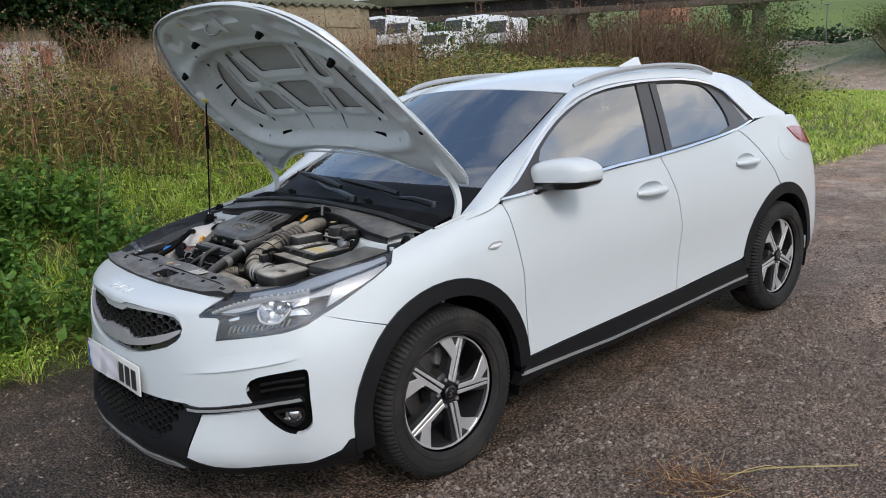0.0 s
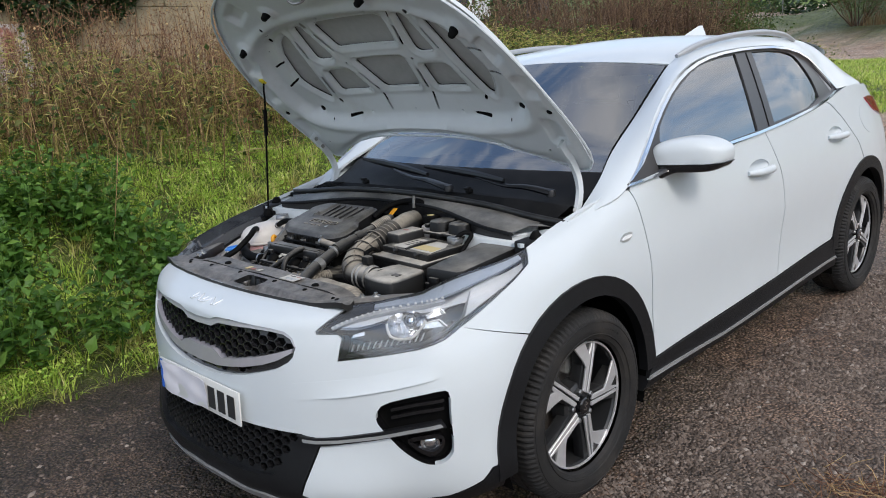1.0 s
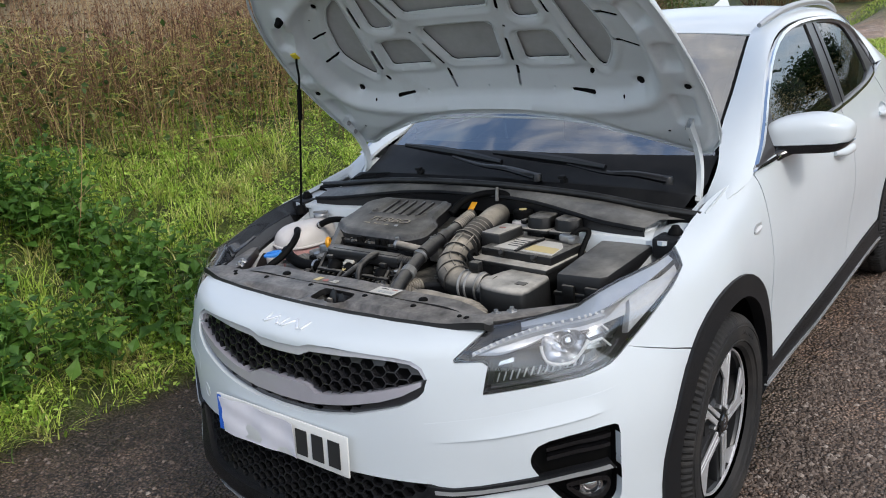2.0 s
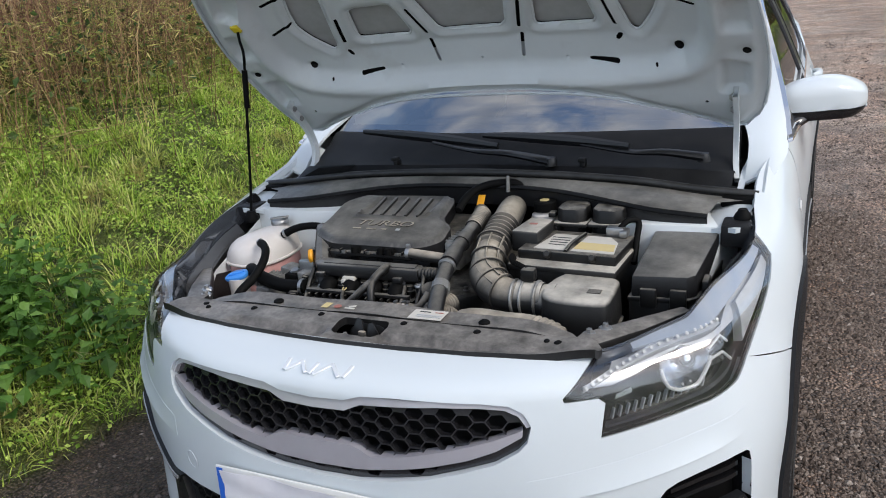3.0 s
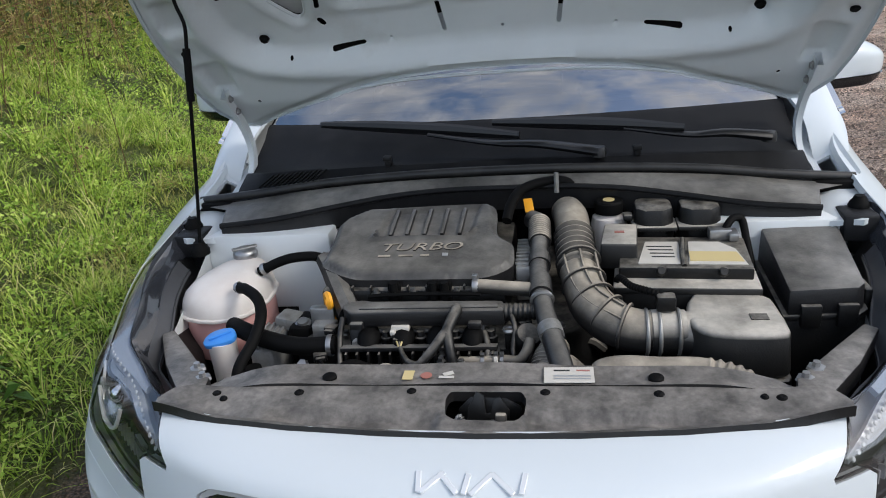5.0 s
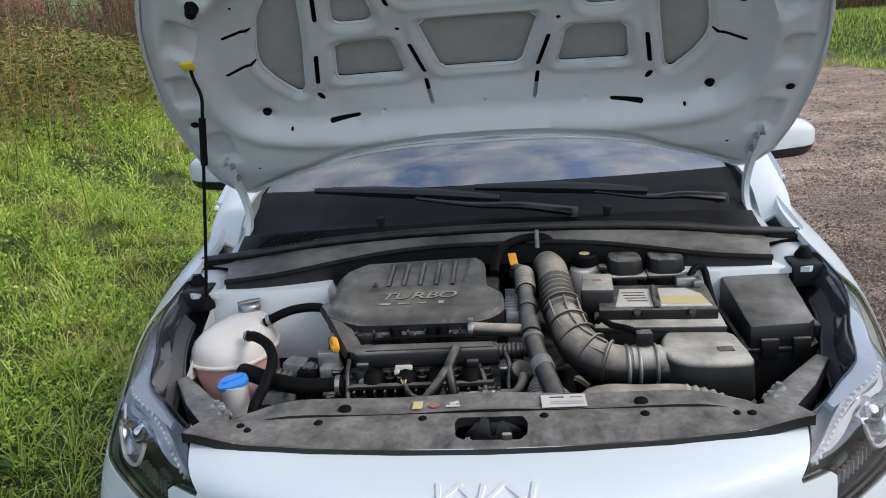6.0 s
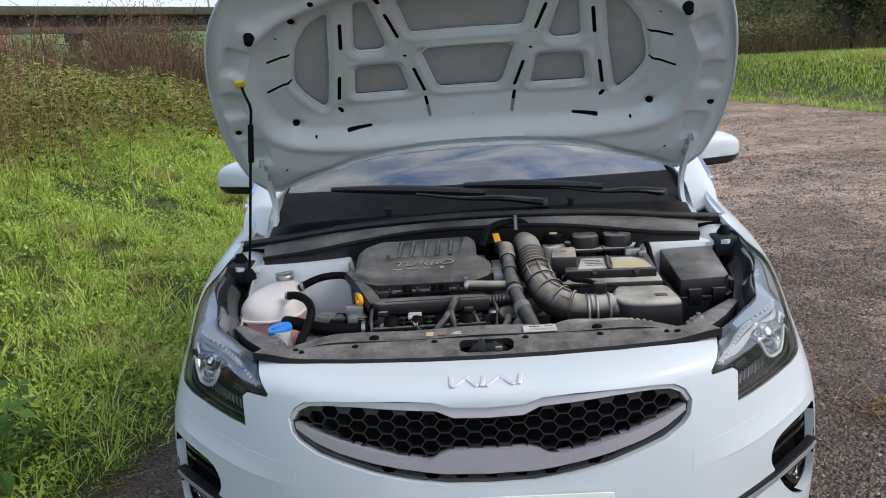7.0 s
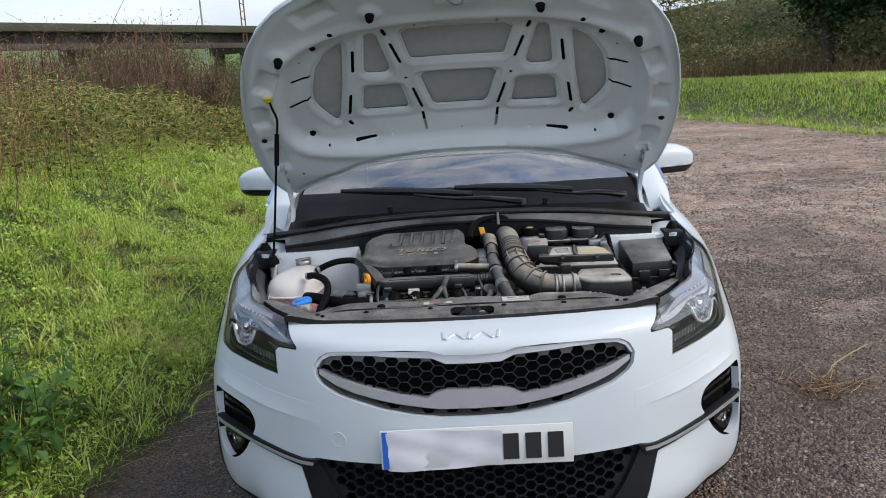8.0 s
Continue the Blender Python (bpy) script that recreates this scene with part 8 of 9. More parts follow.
def leaf_material(name, *stops, rough=0.6, through=0.35, patch=None):
    """Plant colour that changes from piece to piece, and lets some light through."""
    mat = bpy.data.materials.new(name)
    mat.use_nodes = True
    nt = mat.node_tree
    sh = nt.nodes["Principled BSDF"]
    sh.inputs["Roughness"].default_value = rough
    sh.inputs["Specular IOR Level"].default_value = 0.35
    geo = nt.nodes.new("ShaderNodeNewGeometry")
    r = nt.nodes.new("ShaderNodeValToRGB")
    while len(r.color_ramp.elements) < len(stops):
        r.color_ramp.elements.new(0.5)
    for e, (p, c) in zip(r.color_ramp.elements, stops):
        e.position, e.color = p, (*c, 1)
    nt.links.new(geo.outputs["Random Per Island"], r.inputs["Fac"])
    tone = r.outputs["Color"]
    if patch:
        c, scale, low, high = patch
        n = nt.nodes.new("ShaderNodeTexNoise")
        n.inputs["Scale"].default_value, n.inputs["Detail"].default_value = scale, 4.0
        nt.links.new(geo.outputs["Position"], n.inputs["Vector"])
        mr = nt.nodes.new("ShaderNodeMapRange")
        mr.inputs["From Min"].default_value, mr.inputs["From Max"].default_value = low, high
        nt.links.new(n.outputs["Fac"], mr.inputs["Value"])
        mx = nt.nodes.new("ShaderNodeMixRGB")
        nt.links.new(mr.outputs["Result"], mx.inputs["Fac"])
        nt.links.new(tone, mx.inputs["Color1"])
        mx.inputs["Color2"].default_value = (*c, 1)
        tone = mx.outputs["Color"]
    nt.links.new(tone, sh.inputs["Base Color"])
    if through:
        tr, mix = nt.nodes.new("ShaderNodeBsdfTranslucent"), nt.nodes.new("ShaderNodeMixShader")
        mix.inputs["Fac"].default_value = through
        nt.links.new(tone, tr.inputs["Color"])
        nt.links.new(sh.outputs["BSDF"], mix.inputs[1])
        nt.links.new(tr.outputs["BSDF"], mix.inputs[2])
        nt.links.new(mix.outputs["Shader"], nt.nodes["Material Output"].inputs["Surface"])
    return mat


GRASS = leaf_material("grass", (0.0, (0.145, 0.250, 0.034)), (0.5, (0.470, 0.640, 0.100)), (0.85, (0.720, 0.800, 0.210)), (1.0, (0.800, 0.690, 0.380)), patch=((0.50, 0.40, 0.17), 2.6, 0.55, 0.74))
# low layer coloured dark to stand in for shade between blades
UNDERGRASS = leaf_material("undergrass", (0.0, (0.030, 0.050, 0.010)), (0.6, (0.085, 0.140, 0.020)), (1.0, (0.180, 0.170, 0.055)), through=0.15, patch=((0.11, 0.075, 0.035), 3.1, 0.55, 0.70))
HILL = leaf_material("hillside_scrub_leaves", (0.0, (0.110, 0.110, 0.042)), (0.45, (0.270, 0.245, 0.105)), (0.8, (0.430, 0.340, 0.170)), (1.0, (0.560, 0.450, 0.260)), rough=0.8, patch=((0.075, 0.105, 0.034), 0.70, 0.47, 0.60))
CLOVER = leaf_material("low_leaves", (0.0, (0.145, 0.265, 0.036)), (0.6, (0.400, 0.590, 0.090)), (1.0, (0.640, 0.760, 0.180)))
NETTLE = leaf_material("nettle_leaves", (0.0, (0.040, 0.100, 0.016)), (0.6, (0.100, 0.215, 0.034)), (1.0, (0.200, 0.340, 0.066)), rough=0.45)
DRY = leaf_material("dry_stems", (0.0, (0.078, 0.036, 0.023)), (0.5, (0.195, 0.098, 0.058)), (0.8, (0.338, 0.208, 0.104)), (1.0, (0.546, 0.403, 0.195)), rough=0.8, through=0.1)
STRAW = leaf_material("straw", (0.0, (0.24, 0.20, 0.075)), (0.6, (0.38, 0.31, 0.13)), (1.0, (0.50, 0.42, 0.21)), rough=0.7, through=0.2)
REED = leaf_material("tall_grass", (0.0, (0.104, 0.117, 0.029)), (0.5, (0.260, 0.221, 0.065)), (1.0, (0.494, 0.377, 0.143)), rough=0.7, through=0.3)
IVY = leaf_material("ivy_leaves", (0.0, (0.012, 0.035, 0.010)), (0.7, (0.028, 0.066, 0.018)), (1.0, (0.055, 0.10, 0.03)), rough=0.4, through=0.15)
TANGLE = leaf_material("tangled_weeds", (0.0, (0.130, 0.165, 0.034)), (0.4, (0.330, 0.370, 0.080)), (0.75, (0.520, 0.470, 0.140)), (1.0, (0.700, 0.580, 0.250)))
SHRUB = leaf_material("shrub_leaves", (0.0, (0.03, 0.065, 0.015)), (0.6, (0.075, 0.125, 0.028)), (1.0, (0.16, 0.17, 0.05)))
BROWN = leaf_material("brown_twigs", (0.0, (0.075, 0.042, 0.028)), (0.6, (0.14, 0.085, 0.055)), (1.0, (0.24, 0.16, 0.09)), rough=0.85, through=0.05)
STONE = leaf_material("gravel_stones", (0.0, (0.050, 0.038, 0.031)), (0.5, (0.140, 0.106, 0.086)), (0.90, (0.195, 0.155, 0.128)), (1.0, (0.34, 0.29, 0.25)), rough=0.8, through=0.0)
BARK = principled("bark", (0.10, 0.075, 0.055), 0.9, grain=(20.0, 0.6), bump=(30.0, 0.01))


def stuff(name, verts, faces, material, label, category):
    ob = raw(name, verts, faces, material, smooth=False)
    return tagged(ob, label, category, kind="stuff")


def on_ground(x, y, lift=0.0):
    return np.column_stack([x, y, ground_height(x, y) + lift])


def blades(base, length, width, lean, seg=3, turn=None):
    """Grass blades: ribbons that bow over and end in a point. Returns vertices and faces."""
    n = len(base)
    turn = rs.uniform(0, 2 * np.pi, n) if turn is None else turn
    out = np.column_stack([np.cos(turn), np.sin(turn), np.zeros(n)])
    side = np.column_stack([-np.sin(turn), np.cos(turn), np.zeros(n)])
    rows = []
    for k in range(seg + 1):
        f = k / seg
        c = base + out * (lean * length * f ** 1.8)[:, None] + np.array([0, 0, 1.0]) * (length * (f - 0.30 * lean * f * f))[:, None]
        if k == seg:
            rows.append(c[:, None])
        else:
            w = (width * (1 - 0.75 * f))[:, None]
            rows.append(np.stack([c - side * w, c + side * w], 1))
    v = np.concatenate(rows, 1)
    per = v.shape[1]
    faces = []
    for k in range(seg):
        a = 2 * k
        if k < seg - 1:
            faces += [(a, a + 1, a + 3), (a, a + 3, a + 2)]
        else:
            faces += [(a, a + 1, a + 2)]
    f = (np.arange(n)[:, None, None] * per + np.array(faces)[None]).reshape(-1, 3)
    return v.reshape(-1, 3), f


def leaves(centre, size, normal_up=0.6, long=1.5):
    """Leaves folded along their rib: four triangles each."""
    n = len(centre)
    d = rs.normal(size=(n, 3))
    d[:, 2] *= 0.5
    d /= np.linalg.norm(d, axis=1)[:, None]
    up = rs.normal(size=(n, 3)) * (1 - normal_up) + np.array([0, 0, normal_up * 2])
    side = np.cross(d, up)
    side /= np.linalg.norm(side, axis=1)[:, None]
    nrm = np.cross(side, d)
    s = np.asarray(size)[:, None] if np.ndim(size) else size
    a = centre - d * s * long * 0.5
    b = centre + d * s * long * 0.5 - nrm * s * 0.15
    l = centre - d * s * 0.12 + side * s * 0.5 + nrm * s * 0.15
    r = centre - d * s * 0.12 - side * s * 0.5 + nrm * s * 0.15
    v = np.stack([a, l, b, r, centre], 1)
    faces = np.array([(0, 1, 4), (1, 2, 4), (2, 3, 4), (3, 0, 4)])
    f = (np.arange(n)[:, None, None] * 5 + faces[None]).reshape(-1, 3)
    return v.reshape(-1, 3), f


def stems(base, top, r0, r1, bow=0.0, seg=3):
    """Three-sided stems from base to top, bowed sideways."""
    n = len(base)
    sideways = rs.normal(size=(n, 3)) * (np.linalg.norm(top - base, axis=1) * bow)[:, None]
    d = top - base
    a = np.cross(d, rs.normal(size=(n, 3)))
    a /= np.maximum(np.linalg.norm(a, axis=1), 1e-9)[:, None]
    b = np.cross(d, a)
    b /= np.maximum(np.linalg.norm(b, axis=1), 1e-9)[:, None]
    rows = []
    for k in range(seg + 1):
        f = k / seg
        c = base + d * f + sideways * (f * (1 - f) * 4)
        r = r0 * (1 - f) + r1 * f
        rows += [c + (a * math.cos(q) + b * math.sin(q)) * (r[:, None] if np.ndim(r) else r) for q in (0, 2.094, 4.189)]
    v = np.stack(rows, 1)
    faces = []
    for k in range(seg):
        for j in range(3):
            p, q = 3 * k + j, 3 * k + (j + 1) % 3
            faces += [(p, q, q + 3), (p, q + 3, p + 3)]
    f = (np.arange(n)[:, None, None] * v.shape[1] + np.array(faces)[None]).reshape(-1, 3)
    return v.reshape(-1, 3), f


def together(*meshes):
    vs, fs, k = [], [], 0
    for v, f in meshes:
        vs.append(v)
        fs.append(f + k)
        k += len(v)
    return np.concatenate(vs), np.concatenate(fs)


def clumpy(x, y, scale, seed):
    """Patchiness between 0 and 1."""
    return np.array([noise.noise(Vector((a * scale, b * scale, seed))) for a, b in zip(x, y)]) * 0.5 + 0.5


# gravel stones where the camera passes
def stones(n, x0, x1, y0, y1, small, large):
    x, y = rs.uniform(x0, x1, n), rs.uniform(y0, y1, n)
    ok = (x > verge(y) + 0.03) & ~((np.abs(x) < 0.86) & (y > -0.85) & (y < 3.4))
    x, y = x[ok], y[ok]
    thick_of = clumpy(x, y, 2.6, 23.0) * 0.6 + clumpy(x, y, 9.0, 29.0) * 0.4
    ok = thick_of > rs.uniform(0.30, 0.66, len(x))
    x, y = x[ok], y[ok]
    n = len(x)
    s = small + (large - small) * rs.uniform(0, 1, n) ** 3
    unit = np.array([(1, 0, 0), (0, 1, 0), (-1, 0, 0), (0, -1, 0), (0, 0, 0.8)], float)
    jitter = 1 + rs.uniform(-0.35, 0.35, (n, 5, 1))
    turn = rs.uniform(0, 2 * np.pi, n)
    p = unit[None] * jitter * s[:, None, None]
    p[:, :, 0] *= rs.uniform(0.8, 1.5, n)[:, None]
    px = p[:, :, 0] * np.cos(turn)[:, None] - p[:, :, 1] * np.sin(turn)[:, None]
    py = p[:, :, 0] * np.sin(turn)[:, None] + p[:, :, 1] * np.cos(turn)[:, None]
    p[:, :, 0], p[:, :, 1] = px, py
    v = p + on_ground(x, y)[:, None] + np.array([0, 0, 1.0]) * (s * 0.05)[:, None, None]
    faces = np.array([(0, 1, 4), (1, 2, 4), (2, 3, 4), (3, 0, 4)])
    return v.reshape(-1, 3), (np.arange(n)[:, None, None] * 5 + faces[None]).reshape(-1, 3)


v, f = together(stones(50000, -1.6, 3.6, -2.6, 5.0, 0.0028, 0.012), stones(95000, 0.85, 2.8, -1.5, 3.0, 0.0032, 0.012), stones(45000, 0.95, 5.2, 2.0, 8.0, 0.004, 0.013), stones(9000, 0.9, 7.5, 6.0, 14.0, 0.007, 0.022), stones(220, -1.6, 4.0, -1.8, 7.0, 0.010, 0.020))
stuff("gravel_stones", v, f, STONE, "loose brown and grey gravel stones", "gravel")


# grass on the bank
def scatter(n, x0, x1, y0, y1, low, high, seed, scale, near=0.02):
    """Places on the bank, thinned by patches."""
    x, y = rs.uniform(x0, x1, n), rs.uniform(y0, y1, n)
    x = np.where(x > verge(y) - near, x - (x1 - x0) * 0.0, x)
    ok = (x < verge(y) - near + rs.normal(size=n) * 0.05) & (clumpy(x, y, scale, seed) > rs.uniform(low, high, n))
    return x[ok], y[ok]


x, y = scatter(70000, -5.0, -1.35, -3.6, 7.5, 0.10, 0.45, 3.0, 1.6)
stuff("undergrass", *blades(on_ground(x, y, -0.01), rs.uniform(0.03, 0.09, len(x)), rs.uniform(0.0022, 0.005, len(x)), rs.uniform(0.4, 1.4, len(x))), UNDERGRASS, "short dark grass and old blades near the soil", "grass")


def tufts(x, y, per, spread_r, low, high, width, droop):
    """Tufts of blades that lean outwards from each tuft's middle."""
    n = len(x)
    a = rs.uniform(0, 2 * np.pi, (n, per))
    r = spread_r * rs.uniform(0, 1, (n, per)) ** 0.7 * rs.uniform(0.6, 1.4, (n, 1))
    big = rs.uniform(0.6, 1.35, (n, 1))
    bx, by = (x[:, None] + np.cos(a) * r).ravel(), (y[:, None] + np.sin(a) * r).ravel()
    long_of = (rs.uniform(low, high, (n, per)) * big).ravel()
    lean = np.clip(rs.uniform(0.25, 1.0, n * per) * (0.5 + r.ravel() / spread_r) * droop, 0.1, 1.7)
    ok = bx < verge(by) + 0.04
    return blades(on_ground(bx[ok], by[ok], -0.01), long_of[ok], rs.uniform(width * 0.6, width * 1.3, ok.sum()), lean[ok], 3, (a.ravel() + rs.normal(0, 0.5, n * per))[ok])


x, y = scatter(5600, -4.8, -1.42, -3.6, 7.5, 0.22, 0.62, 3.0, 1.1)
near_grass = tufts(x, y, 26, 0.080, 0.05, 0.14, 0.0036, 1.5)
x, y = scatter(800, -3.6, -1.46, -2.6, 7.0, 0.30, 0.75, 17.0, 1.7)
long_grass = tufts(x, y, 22, 0.06, 0.12, 0.24, 0.0034, 1.6)
x, y = scatter(85000, -8.5, -1.4, 5.5, 26.0, 0.05, 0.40, 5.0, 0.7)
mid_grass = blades(on_ground(x, y, -0.01), rs.uniform(0.05, 0.15, len(x)), rs.uniform(0.006, 0.013, len(x)), rs.uniform(0.4, 1.4, len(x)))
v, f = together(near_grass, long_grass, mid_grass)
stuff("grass", v, f, GRASS, "lush green grass on the bank", "grass")

x, y = scatter(95000, -4.6, -1.42, -3.4, 7.5, 0.30, 0.64, 41.0, 2.4)
v, f = leaves(on_ground(x, y, 0.0) + np.array([0, 0, 1.0]) * (rs.uniform(0.01, 0.05, len(x)) + 0.09 * clumpy(x, y, 5.0, 43.0) * rs.uniform(0.3, 1, len(x)))[:, None], rs.uniform(0.008, 0.022, len(x)), 0.55, 1.5)
stuff("low_weeds", v, f, CLOVER, "low green broad-leaved weeds among the grass", "weeds")

# nettles by the front of the car
n = 640
bx = -1.72 - rs.uniform(0, 1, n) ** 0.8 * 1.75
by = rs.uniform(-2.9, 0.45, n)
ok = (bx < verge(by) - 0.10) & (by < 0.45 + 0.25 * (bx + 1.7)) & (clumpy(bx, by, 1.3, 61.0) > 0.20 + 0.25 * smooth(np.abs(by + 1.1), 0.9, 1.8) + 0.2 * smooth(-bx, 2.9, 3.5))
bx, by = bx[ok], by[ok]
n = len(bx)
foot = on_ground(bx, by)
tops = foot + np.column_stack([rs.normal(0, 0.05, n), rs.normal(0, 0.05, n), rs.uniform(0.22, 0.52, n)])
stalk = stems(foot, tops, 0.0035, 0.0018, 0.04)
per = 16
f_up = np.tile(np.linspace(0.25, 1.02, per), (n, 1))
place = foot[:, None] + (tops - foot)[:, None] * f_up[:, :, None]
ang = rs.uniform(0, 2 * np.pi, (n, 1)) + np.arange(per)[None] * 1.9
reach = rs.uniform(0.03, 0.085, (n, per)) * (1.15 - 0.6 * f_up)
place = place + np.stack([np.cos(ang) * reach, np.sin(ang) * reach, -0.15 * reach], -1)
v, f = leaves(place.reshape(-1, 3), (rs.uniform(0.038, 0.075, (n, per)) * (1.2 - 0.5 * f_up)).ravel(), 0.7, 1.45)
stuff("nettles", v, f, NETTLE, "dark green leafy nettles at the edge of the bank", "nettles")
stuff("nettle_stems", *stalk, NETTLE, "thin green nettle stems", "nettles")


# tall dry weeds on top of the bank
def weed_patch(x, y, low, high, r=0.003, twigs=5, bow=0.05):
    n = len(x)
    foot = on_ground(x, y, -0.02)
    h = rs.uniform(low, high, n)
    top = foot + np.column_stack([rs.normal(0, 0.12, n) * h, rs.normal(0, 0.12, n) * h, h])
    parts = [stems(foot, top, r, r * 0.45, bow)]
    for _ in range(twigs):
        g = rs.uniform(0.35, 0.98, n)
        start = foot + (top - foot) * g[:, None]
        aim = rs.normal(size=(n, 3)) * np.array([1, 1, 0.25]) + np.array([0, 0, 1.1])
        aim /= np.linalg.norm(aim, axis=1)[:, None]
        parts.append(stems(start, start + aim * (h * rs.uniform(0.08, 0.26, n))[:, None], r * 0.55, r * 0.25, 0.05, 1))
    return parts, foot, top


def band(n, y0, y1, x_mid, x_half):
    y = rs.uniform(y0, y1, n)
    x = x_mid + rs.normal(0, 1, n) * x_half * 0.5 + 0.25 * np.sin(y * 1.1)
    return x, y


# undergrowth on the bank's shoulder, its dark colour standing in for shade
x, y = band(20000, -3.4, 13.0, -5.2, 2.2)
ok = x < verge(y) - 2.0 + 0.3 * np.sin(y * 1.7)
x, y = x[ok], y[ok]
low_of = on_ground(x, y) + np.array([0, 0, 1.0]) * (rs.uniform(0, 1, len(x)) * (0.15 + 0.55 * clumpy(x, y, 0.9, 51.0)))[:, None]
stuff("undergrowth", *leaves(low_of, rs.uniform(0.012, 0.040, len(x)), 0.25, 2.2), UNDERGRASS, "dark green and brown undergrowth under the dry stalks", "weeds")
x, y = band(2900, -3.2, 5.0, -4.7, 1.2)
dry, foot, top = weed_patch(x, y, 0.45, 1.16)
seeds_at = top[rs.randint(0, len(top), 17000)] + rs.normal(size=(17000, 3)) * np.array([0.06, 0.06, 0.13])
v, f = together(*dry)
stuff("dry_weeds", v, f, DRY, "tall brown dry weed stalks", "weeds")
stuff("seed_heads", *leaves(seeds_at, rs.uniform(0.008, 0.020, 17000), 0.2, 1.2), DRY, "brown dry seed heads on the stalks", "weeds")
x, y = band(14000, -2.6, 13.0, -5.4, 2.6)
ok = x < verge(y) - 2.3 + 0.25 * np.sin(y * 2.3)
x, y = x[ok], y[ok]
reeds = blades(on_ground(x, y, -0.02), rs.uniform(0.25, 0.80, len(x)), rs.uniform(0.003, 0.007, len(x)), rs.uniform(0.3, 1.4, len(x)), 4)
stuff("tall_grass", *reeds, REED, "tall yellowing grass on top of the bank", "grass")
x, y = band(62000, -2.8, 15.0, -4.7, 1.9)
ok = (x < verge(y) - 1.9)
x, y = x[ok], y[ok]
mess = on_ground(x, y) + np.array([0, 0, 1.0]) * (rs.uniform(0, 1, len(x)) ** 0.7 * (0.35 + 0.65 * clumpy(x, y, 0.8, 77.0)))[:, None]
stuff("bank_weeds", *leaves(mess, rs.uniform(0.004, 0.010, len(x)), 0.15, 12.0), TANGLE, "tangled yellowing weeds on the bank", "weeds")
some = rs.uniform(0, 1, len(mess)) < 0.22
stuff("bank_leaves", *leaves(mess[some] + rs.normal(size=(some.sum(), 3)) * 0.1, rs.uniform(0.02, 0.05, some.sum()), 0.4, 1.6), SHRUB, "green leaves among the weeds", "weeds")
x, y = band(420, 0.5, 9.0, -4.1, 0.8)
ok = (x < verge(y) - 1.0)
x, y = x[ok], y[ok]
fallen = on_ground(x, y, 0.05)
aim = np.column_stack([rs.normal(0, 1, len(x)), rs.normal(0, 1, len(x)), rs.uniform(0, 0.35, len(x))])
v, f = stems(fallen, fallen + aim * 0.32, 0.004, 0.002, 0.12)
stuff("fallen_stalks", v, f, STRAW, "pale fallen dry stalks", "weeds")

# straw on the gravel
n = 110
c = np.column_stack([rs.normal(1.58, 0.10, n), rs.normal(0.50, 0.08, n)])
aim = rs.normal(size=(n, 3)) * np.array([0.10, 0.10, 0.0]) + np.array([0, 0, 0.01])
start = on_ground(c[:, 0], c[:, 1], 0.008)
v, f = stems(start, start + aim * rs.uniform(0.5, 1.2, (n, 1)) + np.array([0, 0, 1.0]) * rs.uniform(0, 0.05, (n, 1)), 0.0022, 0.0012, 0.15)
stuff("straw_tuft", v, f, DRY, "tuft of brown straw on the gravel", "straw")
long = np.array([(1.62, 0.62, 0.01), (1.72, 0.74, 0.02), (1.86, 0.86, 0.03), (1.98, 0.93, 0.05)])
stalk_o = raw("straw_stalk", *[q for q in together(stems(long[:-1], long[1:], 0.004, 0.0035, 0.02))], STRAW)
tagged(stalk_o, "long pale straw stalk lying on the gravel", "straw")

# ---- surroundings: wall, ivy, bridge, vehicles, bushes, trees ----
CONCRETE = principled("bridge_concrete", (0.13, 0.115, 0.10), 0.9, second=((0.11, 0.105, 0.09), 0.35, 0.45, 0.7), grain=(3.0, 0.75))
MOSSY = principled("mossy_concrete", (0.055, 0.058, 0.034), 0.95, second=((0.09, 0.085, 0.07), 0.5, 0.45, 0.7))
DECK_DARK = principled("bridge_girder", (0.022, 0.020, 0.019), 0.85, second=((0.09, 0.075, 0.06), 0.4, 0.45, 0.7))
RUST_BEAM = principled("rusty_beam", (0.055, 0.042, 0.034), 0.9, second=((0.10, 0.085, 0.07), 0.4, 0.45, 0.7))
BLOCK = principled("wall_blocks", (0.36, 0.29, 0.19), 0.9, second=((0.20, 0.15, 0.09), 0.9, 0.42, 0.7), grain=(6.0, 0.7))
RENDER = principled("graffiti_render", (0.55, 0.50, 0.48), 0.9, second=((0.36, 0.12, 0.10), 1.4, 0.52, 0.60), grain=(3.0, 0.8))
SHEET = principled("mossy_roof_sheet", (0.16, 0.16, 0.10), 0.9, second=((0.08, 0.09, 0.05), 0.8, 0.4, 0.7))
VAN_WHITE = principled("van_white", (0.70, 0.71, 0.72), 0.4, grain=(1.2, 0.9))
VAN_GLASS = principled("van_glass", (0.03, 0.035, 0.04), 0.1)
RUST = principled("rusty_steel", (0.16, 0.07, 0.045), 0.8, grain=(8.0, 0.6))
ROOF_TILE = principled("brick_building", (0.36, 0.17, 0.11), 0.9, grain=(4.0, 0.8))
PALE = principled("pale_facade", (0.62, 0.62, 0.60), 0.8, grain=(1.0, 0.9))


def oriented(x, y, z, heading):
    return pose(x, y, z, 0, 0, heading)


